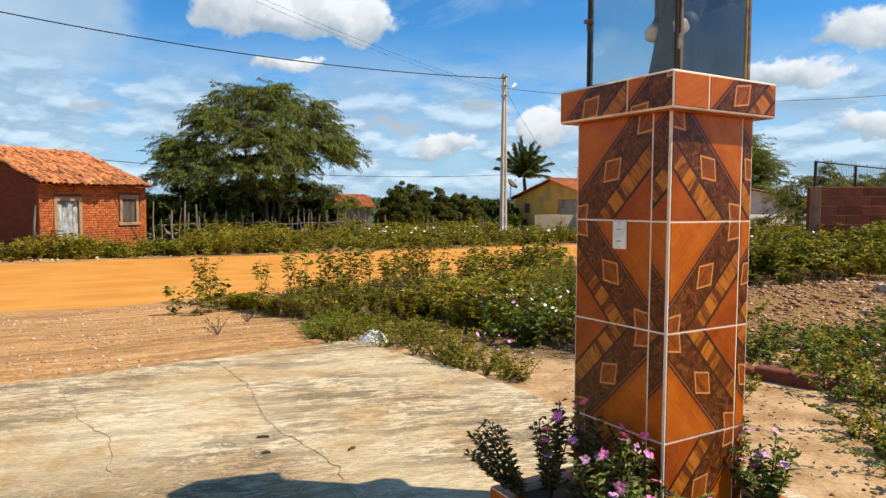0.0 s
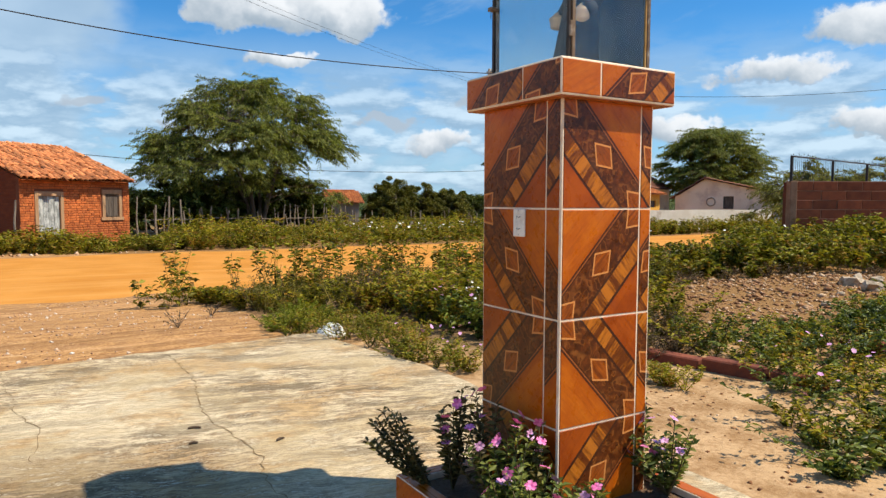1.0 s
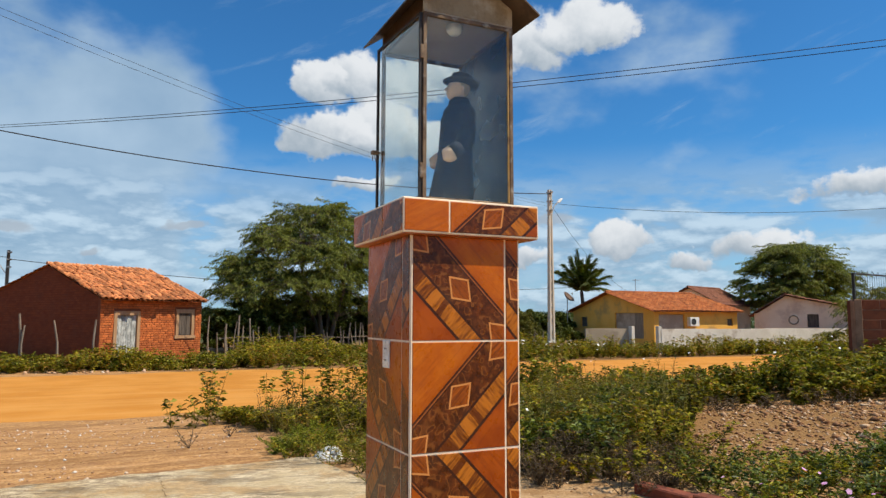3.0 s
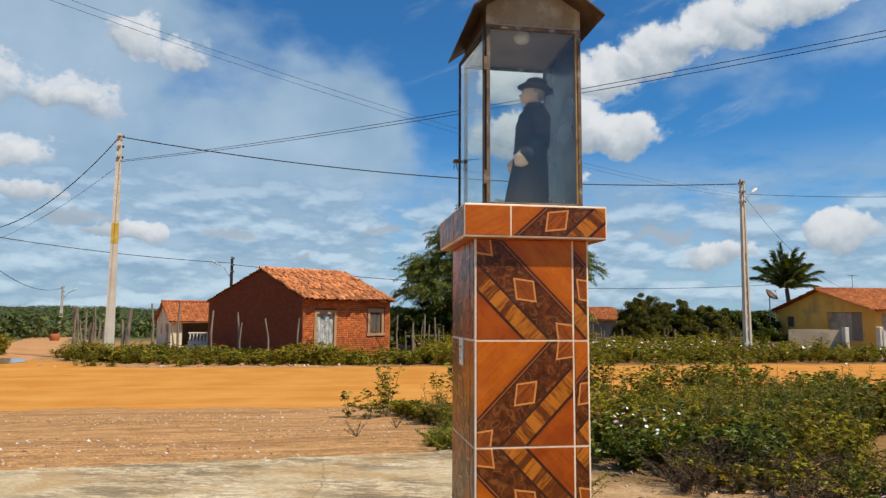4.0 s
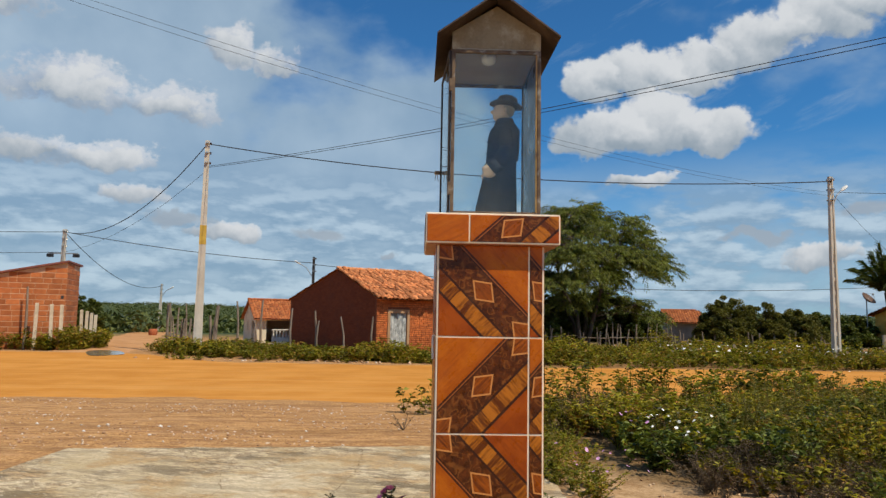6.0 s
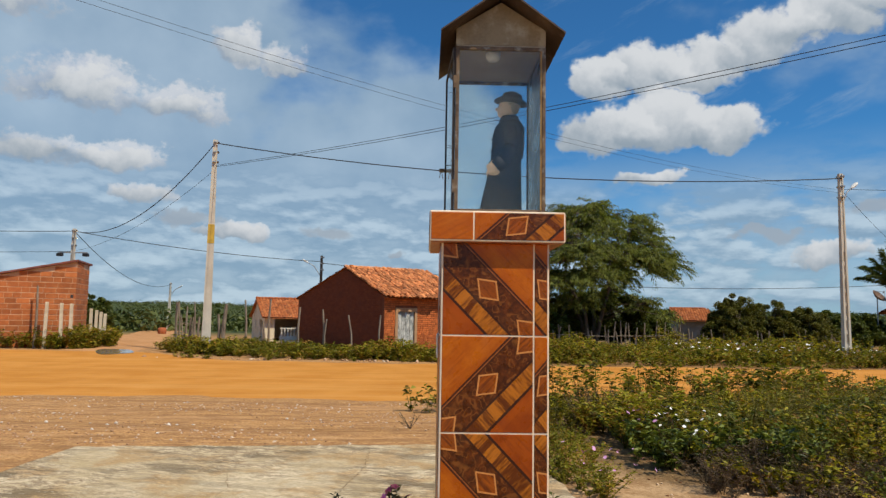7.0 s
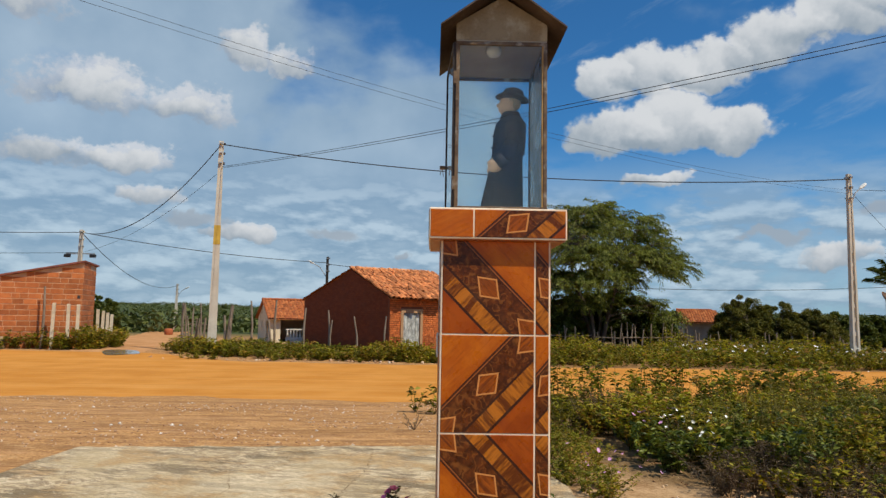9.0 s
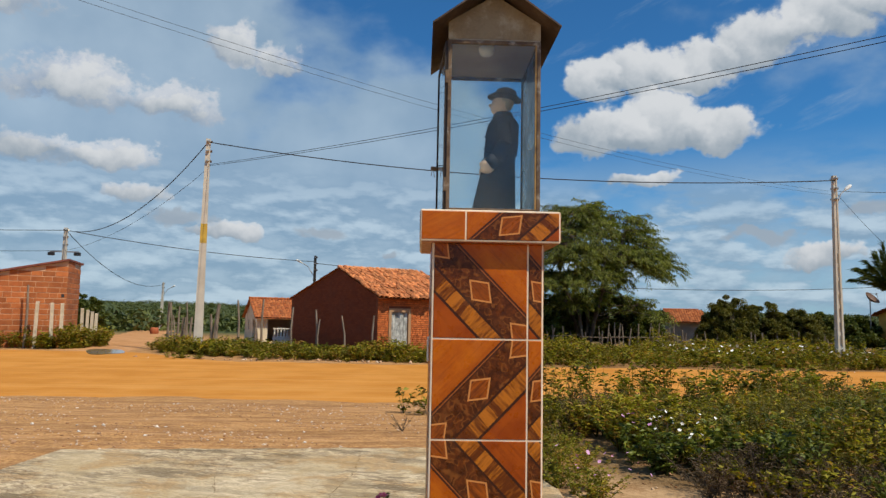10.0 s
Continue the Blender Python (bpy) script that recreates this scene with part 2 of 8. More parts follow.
def box(bm, x0, x1, y0, y1, z0, z1, m=None, bevel=0.0, index=0):
    vs = [bm.verts.new((x, y, z)) for z in (z0, z1) for y in (y0, y1) for x in (x0, x1)]
    faces = [bm.faces.new([vs[i] for i in f]) for f in ((0, 2, 3, 1), (4, 5, 7, 6), (0, 1, 5, 4), (1, 3, 7, 5), (3, 2, 6, 7), (2, 0, 4, 6))]
    for f in faces:
        f.material_index = index
    if bevel:
        edges = list({e for f in faces for e in f.edges})
        r = bmesh.ops.bevel(bm, geom=edges, offset=bevel, segments=1, affect="EDGES")
        vs = list({v for f in r["faces"] for v in f.verts} | {v for v in vs if v.is_valid})
        for f in r["faces"]:
            f.material_index = index
    if m is not None:
        bmesh.ops.transform(bm, matrix=m, verts=[v for v in vs if v.is_valid])
    return bm


def boxes(*dims, bevel=0.0):
    bm = bmesh.new()
    for d in dims:
        box(bm, *d, bevel=bevel)
    return bm


def tube(bm, a, b, r0, r1=None, sides=8, cap=True):
    a, b = Vector(a), Vector(b)
    r1 = r0 if r1 is None else r1
    q = (b - a).to_track_quat("Z", "Y")
    rings = [[bm.verts.new(p + q @ Vector((r * math.cos(k * math.tau / sides), r * math.sin(k * math.tau / sides), 0))) for k in range(sides)] for p, r in ((a, r0), (b, r1))]
    for k in range(sides):
        bm.faces.new((rings[0][k], rings[0][(k + 1) % sides], rings[1][(k + 1) % sides], rings[1][k]))
    if cap:
        bm.faces.new(rings[0][::-1])
        bm.faces.new(rings[1])
    return bm


def lathe(bm, profile, sides=16, centre=(0, 0, 0), sx=1.0, sy=1.0, index=0):
    """Rings of (radius, height) round a vertical axis."""
    c = Vector(centre)
    rings = [[bm.verts.new(c + Vector((r * sx * math.cos(k * math.tau / sides), r * sy * math.sin(k * math.tau / sides), z))) for k in range(sides)] for r, z in profile]
    for r0, r1 in zip(rings, rings[1:]):
        for k in range(sides):
            f = bm.faces.new((r0[k], r0[(k + 1) % sides], r1[(k + 1) % sides], r1[k]))
            f.material_index = index
    for ring in (rings[0][::-1], rings[-1]):
        f = bm.faces.new(ring)
        f.material_index = index
    return bm


def array_mesh(name, verts, faces, material_):
    """A mesh from numpy arrays of places and equal-sided faces."""
    verts, faces = np.asarray(verts, np.float32).reshape(-1, 3), np.asarray(faces, np.int32)
    me = bpy.data.meshes.new(name)
    count, sides = faces.shape
    me.vertices.add(len(verts))
    me.vertices.foreach_set("co", verts.ravel())
    me.loops.add(count * sides)
    me.loops.foreach_set("vertex_index", faces.ravel())
    me.polygons.add(count)
    me.polygons.foreach_set("loop_start", np.arange(count, dtype=np.int32) * sides)
    me.update(calc_edges=True)
    me.materials.append(material_)
    return me


def leaf_arrays(rng, centres, ways, length, width, fold=0.35):
    """Folded leaf blades of four corners each, two triangles, at the centres along the ways."""
    n = len(centres)
    ways = ways / np.maximum(np.linalg.norm(ways, axis=1, keepdims=True), 1e-6)
    side = np.cross(ways, rng.normal(size=(n, 3)) * 0.5 + (0, 0, 1.0))
    side /= np.maximum(np.linalg.norm(side, axis=1, keepdims=True), 1e-6)
    up = np.cross(side, ways)
    le, wi = (length * rng.uniform(0.6, 1.25, (n, 1))), (width * rng.uniform(0.7, 1.2, (n, 1)))
    base, tip = centres - ways * le * 0.5, centres + ways * le * 0.5 - up * le * 0.12
    mid = centres + up * wi * fold * 0.3
    l, r = mid + side * wi * 0.5 + up * wi * fold * 0.5, mid - side * wi * 0.5 + up * wi * fold * 0.5
    verts = np.stack([base, l, tip, r], 1).reshape(-1, 3)
    k = np.arange(n)[:, None] * 4
    return verts, np.concatenate([k + [0, 1, 2], k + [0, 2, 3]], 1).reshape(-1, 3)


def join_arrays(pieces):
    verts, faces, base = [], [], 0
    for v, f in pieces:
        verts.append(v)
        faces.append(f + base)
        base += len(v)
    return np.concatenate(verts), np.concatenate(faces)


def stick_arrays(starts, ends, r0, r1):
    """Three-sided stems from starts to ends."""
    d = ends - starts
    d = d / np.maximum(np.linalg.norm(d, axis=1, keepdims=True), 1e-6)
    a = np.cross(d, np.where(np.abs(d[:, 2:3]) > 0.9, (1.0, 0, 0), (0, 0, 1.0)))
    a /= np.linalg.norm(a, axis=1, keepdims=True)
    b = np.cross(d, a)
    r0, r1 = (np.broadcast_to(np.asarray(r, float).reshape(-1, 1), (len(d), 1)) for r in (r0, r1))
    ring = [(math.cos(k * math.tau / 3), math.sin(k * math.tau / 3)) for k in range(3)]
    verts = np.stack([starts + (a * c + b * s) * r0 for c, s in ring] + [ends + (a * c + b * s) * r1 for c, s in ring], 1).reshape(-1, 3)
    k = np.arange(len(d))[:, None] * 6
    tri = [(0, 1, 4), (0, 4, 3), (1, 2, 5), (1, 5, 4), (2, 0, 3), (2, 3, 5)]
    return verts, np.concatenate([k + list(t) for t in tri], 1).reshape(-1, 3)


def smooth(a, b, x):
    u = np.clip((np.asarray(x, float) - a) / (b - a), 0, 1)
    return u * u * (3 - 2 * u)


def land(x, y):
    """Height of the ground."""
    x, y = np.asarray(x, float), np.asarray(y, float)
    z = -0.05 - 0.27 * smooth(4.5, 13.0, y) + 0.30 * smooth(1.5, 9.0, x) * (1 - smooth(7.0, 13.0, y))
    z = z - 0.10 * smooth(24.0, 60.0, y)
    dist = np.hypot(x, y)
    z = z - 7.0 * smooth(60.0, 160.0, dist) * smooth(20, -40, x - 0.25 * y)
    ridge = smooth(260.0, 900.0, dist)
    z = z * (1 - ridge) + (7.5 + 2.0 * np.sin(x * 0.011) + 1.5 * np.sin(x * 0.031 + y * 0.012)) * ridge
    z = z + 0.03 * np.sin(x * 1.3 + 0.7 * y) * np.sin(y * 0.9) * smooth(4.8, 7.0, np.abs(y) + np.maximum(x - 1.2, 0)) * (1 - smooth(10, 12, y))
    return z


def in_poly(x, y, poly):
    x, y = np.asarray(x), np.asarray(y)
    inside = np.zeros(x.shape, bool)
    for (x0, y0), (x1, y1) in zip(poly, poly[1:] + poly[:1]):
        cross = (y0 > y) != (y1 > y)
        inside ^= cross & (x < (x1 - x0) * (y - y0) / (y1 - y0 + 1e-12) + x0)
    return inside


def sown(rng, poly, density):
    """Random places in a plan polygon, about density to the square metre."""
    xs, ys = zip(*poly)
    n = int((max(xs) - min(xs)) * (max(ys) - min(ys)) * density)
    x, y = rng.uniform(min(xs), max(xs), n), rng.uniform(min(ys), max(ys), n)
    k = in_poly(x, y, poly)
    return x[k], y[k]


# ---- the ground ----
def ground_material():
    m, n = material("earth")
    p = n.coords()
    x, y, z = n.split(p)
    wob = n.math("MULTIPLY", n.math("SUBTRACT", n.noise(p, 0.5, 5.0), 0.5), 3.0)
    fine, mid, broad = n.noise(p, 28.0, 6.0, 0.65), n.noise(p, 3.0, 5.0), n.noise(p, 0.35, 4.0)
    yard = n.mix(n.ramp(fine, 0.3, 0.7), (0.30, 0.140, 0.050), (0.66, 0.375, 0.155))
    yard = n.mix(n.ramp(mid, 0.45, 0.7, 0.0, 0.55), yard, (0.33, 0.18, 0.09))
    # sandy streaks along the street
    streak = n.noise(n.scaled(p, (0.25, 2.2, 1.0)), 1.0, 4.0)
    yard = n.mix(n.ramp(streak, 0.5, 0.66, 0.0, 0.5), yard, (0.60, 0.335, 0.155))
    tracks = n.noise(n.scaled(p, (0.18, 3.4, 1.0)), 1.0, 6.0, 0.65)
    yard = n.mix(n.ramp(tracks, 0.46, 0.62, 0.0, 0.55), yard, (0.25, 0.125, 0.052))
    crumb = n.noise(n.scaled(p, (0.9, 2.6, 1.0)), 3.2, 6.0, 0.75)
    yard = n.mix(n.ramp(crumb, 0.52, 0.60, 0.0, 0.55), yard, (0.22, 0.105, 0.045))
    yard = n.mix(n.ramp(crumb, 0.44, 0.36, 0.0, 0.5), yard, (0.66, 0.43, 0.22))
    soil = n.mix(n.ramp(n.math("ADD", n.math("MULTIPLY", mid, 0.6), n.math("MULTIPLY", fine, 0.4)), 0.38, 0.62), (0.31, 0.175, 0.078), (0.55, 0.36, 0.195))
    green = n.mix(n.ramp(n.noise(p, 0.12, 6.0, 0.7), 0.35, 0.65), (0.035, 0.055, 0.02), (0.09, 0.11, 0.045))
    col = n.mix(n.ramp(n.math("ADD", x, n.math("MULTIPLY", wob, 0.2)), 0.7, 1.3), yard, soil)
    away = n.math("ADD", n.math("ADD", x, n.math("MULTIPLY", y, 0.2)), n.math("MULTIPLY", wob, 0.4))
    col = n.mix(n.ramp(away, 4.3, 5.3), col, n.mix(n.ramp(fine, 0.3, 0.7), (0.20, 0.105, 0.038), (0.34, 0.19, 0.075)))
    # the ground under the weeds is painted darker brown, standing in for their shade
    thicket_shade = n.math("MULTIPLY", n.ramp(n.math("ADD", n.math("ADD", x, n.math("MULTIPLY", y, 0.28)), n.math("MULTIPLY", wob, 0.3)), 2.6, 3.3), n.math("MULTIPLY", n.ramp(y, 2.9, 3.6), n.ramp(y, 11.0, 10.4)))
    col = n.mix(n.math("MULTIPLY", thicket_shade, n.ramp(away, 5.2, 4.4, 0.0, 0.85)), col, n.mix(n.ramp(fine, 0.3, 0.7), (0.10, 0.06, 0.026), (0.22, 0.145, 0.07)))
    col = n.mix(n.ramp(n.math("ADD", y, wob), 40.0, 60.0), col, green)
    finish(n, col, 0.95, n.math("ADD", fine, n.math("MULTIPLY", mid, 1.5)), 0.6, 0.02, spec=0.1)
    return m


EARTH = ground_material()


def ladder(lo, hi, step, far, grow=1.22):
    """Even steps from lo to hi, then growing ones out to far on both sides."""
    inner = list(np.arange(lo, hi + 1e-6, step))
    out, s, v = [], step, hi
    while v < far:
        s *= grow
        v += s
        out.append(v)
    back, s, v = [], step, lo
    while v > -far:
        s *= grow
        v -= s
        back.append(v)
    return np.array(back[::-1] + inner + out)


def sheet(name, xs, ys, lift, mat_, keep=None):
    gx, gy = np.meshgrid(xs, ys)
    gz = land(gx, gy) + lift
    verts = np.stack([gx, gy, gz], -1).reshape(-1, 3)
    w = len(xs)
    i, j = np.meshgrid(np.arange(len(xs) - 1), np.arange(len(ys) - 1))
    a = (j * w + i).ravel()
    faces = np.stack([a, a + 1, a + w + 1, a + w], 1)
    me = array_mesh(name, verts, faces, mat_)
    me.shade_smooth()
    return new(name, me)


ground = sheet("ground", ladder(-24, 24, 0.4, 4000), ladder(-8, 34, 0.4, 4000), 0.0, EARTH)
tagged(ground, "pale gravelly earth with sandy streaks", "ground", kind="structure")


def road_material():
    m, n = material("road_sand")
    p = n.coords()
    fine, mid = n.noise(p, 22.0, 5.0, 0.6), n.noise(p, 0.8, 5.0)
    track = n.noise(n.scaled(p, (0.07, 1.6, 1.0)), 1.0, 4.0)
    col = n.mix(n.ramp(mid, 0.3, 0.7), (0.52, 0.210, 0.034), (0.61, 0.268, 0.055))
    col = n.mix(n.ramp(track, 0.5, 0.66, 0.0, 0.3), col, (0.68, 0.35, 0.10))
    rut = n.noise(n.scaled(p, (0.16, 5.0, 1.0)), 1.0, 5.0, 0.6)
    col = n.mix(n.ramp(rut, 0.54, 0.68, 0.0, 0.24), col, (0.40, 0.155, 0.028))
    col = n.mix(n.ramp(fine, 0.58, 0.75, 0.0, 0.5), col, (0.42, 0.175, 0.042))
    finish(n, col, 0.95, n.math("ADD", fine, n.math("MULTIPLY", track, 6.0)), 0.5, 0.02, spec=0.1)
    return m


ROAD_SAND = road_material()


def road_edge(x, side):
    wave = 0.25 * math.sin(x * 0.9) + 0.16 * math.sin(x * 2.3 + 1.0) + 0.08 * math.sin(x * 6.1)
    return 11.0 + wave if side == 0 else 22.4 + 0.7 * wave + 4.8 * float(smooth(-6.0, -13.5, x))


def build_road():
    xs = np.arange(-70, 90.1, 0.4)
    rows = 14
    verts, faces = [], []
    for x in xs:
        y0, y1 = road_edge(x, 0), road_edge(x, 1)
        for k in range(rows + 1):
            y = y0 + (y1 - y0) * k / rows
            edge = min(k, rows - k)
            rut = -0.02 * math.exp(-((k - 5.0) / 0.8) ** 2) - 0.02 * math.exp(-((k - 9.0) / 0.8) ** 2)
            verts.append((x, y, float(land(x, y)) + (0.03 + rut if edge else -0.02)))
    w = rows + 1
    for i in range(len(xs) - 1):
        for k in range(rows):
            a = i * w + k
            faces.append((a, a + w, a + w + 1, a + 1))
    me = array_mesh("road", verts, faces, ROAD_SAND)
    me.shade_smooth()
    return tagged(new("road", me), "smooth orange sand road with wheel tracks", "road", kind="structure")


build_road()


def build_lane():
    """The side street that leaves the road between the brick shed and the pole."""
    verts, faces, n, rows = [], [], 60, 8
    for i in range(n + 1):
        u = i / n
        y = 26.4 + 43.4 * u
        cx, half = -12.6 - 0.30 * (y - 22), 1.9 + 0.5 * math.sin(u * 9) * 0.3
        for k in range(rows + 1):
            x = cx + half * (2 * k / rows - 1) + 0.15 * math.sin(y * 1.7 + k)
            verts.append((x, y, float(land(x, y)) + (0.022 if 0 < k < rows and i else -0.02)))
    w = rows + 1
    for i in range(n):
        for k in range(rows):
            a = i * w + k
            faces.append((a, a + 1, a + w + 1, a + w))
    me = array_mesh("lane", verts, faces, LANE_EARTH)
    me.shade_smooth()
    return tagged(new("lane", me), "pinkish earth side lane leading downhill", "road", kind="structure")


LANE_EARTH = surface("lane_earth", (0.44, 0.215, 0.085), (0.55, 0.29, 0.13), 1.2, 25.0, 0.95, 0.4, 0.02, spec=0.1)
build_lane()


# ---- the concrete slab ----
def slab_material():
    m, n = material("weathered_concrete")
    p = n.coords()
    turn = n.add("ShaderNodeMapping")
    n.link(p, turn.inputs[0])
    turn.inputs["Rotation"].default_value = (0, 0, radians(14))
    q = turn.outputs[0]
    fine = n.noise(p, 55.0, 5.0, 0.7)
    warp = n.scaled(n.join(n.noise(p, 2.3, 4.0), n.noise(n.vec("ADD", p, (7.0, 3.0, 0.0)), 2.3, 4.0), 0.0), (0.22, 0.22, 0.0))
    q = n.vec("ADD", q, warp)
    zone = n.noise(p, 0.55, 4.0, 0.55)
    broad = n.noise(n.scaled(q, (0.9, 3.4, 1.0)), 1.3, 9.0, 0.74)
    grain = n.noise(n.scaled(q, (2.2, 8.0, 1.0)), 2.4, 8.0, 0.76)
    hair = n.noise(n.scaled(q, (4.0, 22.0, 1.0)), 4.0, 5.0, 0.7)
    base = n.mix(n.ramp(n.noise(p, 1.1, 6.0, 0.65), 0.35, 0.65), (0.57, 0.435, 0.250), (0.78, 0.645, 0.44))
    base = n.mix(n.ramp(n.noise(n.vec("ADD", q, (3.0, 9.0, 0.0)), 1.5, 6.0, 0.65), 0.48, 0.60, 0.0, 0.6), base, (0.52, 0.30, 0.11))
    base = n.mix(n.ramp(hair, 0.47, 0.58, 0.0, 0.5), base, (0.26, 0.185, 0.095))
    base = n.mix(n.math("MULTIPLY", n.ramp(grain, 0.475, 0.545, 0.0, 0.85), n.ramp(zone, 0.40, 0.56, 0.3, 1.0)), base, (0.19, 0.112, 0.056))
    base = n.mix(n.math("MULTIPLY", n.ramp(broad, 0.50, 0.57, 0.0, 0.8), n.ramp(zone, 0.38, 0.58, 0.3, 1.0)), base, (0.14, 0.10, 0.056))
    # an old brown damp stain at one end of the slab
    sx, sy, _ = n.split(p)
    ex, ey = n.math("MULTIPLY", n.math("ADD", sx, 2.3), 0.75), n.math("SUBTRACT", sy, 1.3)
    reach = n.math("ADD", n.math("SQRT", n.math("ADD", n.math("MULTIPLY", ex, ex), n.math("MULTIPLY", ey, ey))), n.math("MULTIPLY", n.math("SUBTRACT", broad, 0.5), 2.4))
    base = n.mix(n.ramp(reach, 1.6, 0.5, 0.0, 0.75), base, n.mix(1.0, base, (0.50, 0.42, 0.33), "MULTIPLY"))
    base = n.mix(n.ramp(n.math("ADD", grain, n.math("MULTIPLY", fine, 0.4)), 0.74, 0.84, 0.0, 0.6), base, (0.72, 0.63, 0.46))
    base = n.mix(n.ramp(fine, 0.63, 0.75, 0.0, 0.6), base, (0.12, 0.09, 0.06))
    finish(n, base, 0.92, n.math("ADD", n.math("MULTIPLY", grain, -2.0), n.math("ADD", fine, n.math("MULTIPLY", hair, -0.8))), 0.55, 0.010, spec=0.2)
    return m


CONCRETE = slab_material()


def build_slab():
    """An uneven-edged slab with a bowed edge towards the weeds."""
    rim = []
    for k in range(40):
        x = -3.85 + 4.77 * k / 39
        rim.append((x, 4.58 + 0.42 * k / 39 + 0.025 * math.sin(k * 1.9) + 0.02 * math.sin(k * 5.3)))
    for k in range(1, 60):
        y = 5.0 - 12.49 * k / 59
        bow = 0.92 + 0.30 * float(smooth(5.0, 2.8, y))
        rim.append((bow + 0.018 * math.sin(k * 2.3) + 0.012 * math.sin(k * 6.1), y))
    rim += [(-3.9 + 0.02 * math.sin(k * 2.0), -7.49 + 12.0 * k / 30) for k in range(30)]
    bm = bmesh.new()
    top = [bm.verts.new((x, y, 0.0)) for x, y in rim]
    low = [bm.verts.new((x * 1.0, y, -0.3)) for x, y in rim]
    bm.faces.new(top[::-1])
    for k in range(len(rim)):
        j = (k + 1) % len(rim)
        bm.faces.new((top[k], top[j], low[j], low[k]))
    bmesh.ops.recalc_face_normals(bm, faces=bm.faces)
    rimmed = [e for e in bm.edges if all(abs(v.co.z) < 1e-6 for v in e.verts)]
    bmesh.ops.bevel(bm, geom=rimmed, offset=0.015, segments=2, affect="EDGES")
    ob = mesh_object("slab", bm, CONCRETE)
    return tagged(ob, "cracked weathered concrete slab with dark streaks", "slab", kind="structure")


slab = build_slab()
CRACK = plain("crack_shadow", (0.21, 0.135, 0.062), 0.95)


def build_crack(points, width, seed):
    rng = random.Random(seed)
    pts = []
    for (x0, y0), (x1, y1) in zip(points, points[1:]):
        steps = max(3, int(math.hypot(x1 - x0, y1 - y0) / 0.05))
        for k in range(steps):
            u = k / steps
            pts.append((x0 + (x1 - x0) * u + rng.uniform(-0.018, 0.018), y0 + (y1 - y0) * u + rng.uniform(-0.018, 0.018)))
    bm, last = bmesh.new(), None
    for k, (x, y) in enumerate(pts):
        w = width * rng.uniform(0.25, 1.0)
        pair = (bm.verts.new((x - w, y - w * 0.3, 0.0025)), bm.verts.new((x + w, y + w * 0.3, 0.0025)))
        if last:
            bm.faces.new((last[0], last[1], pair[1], pair[0]))
        last = pair
    return part("crack", bm, CRACK, slab)


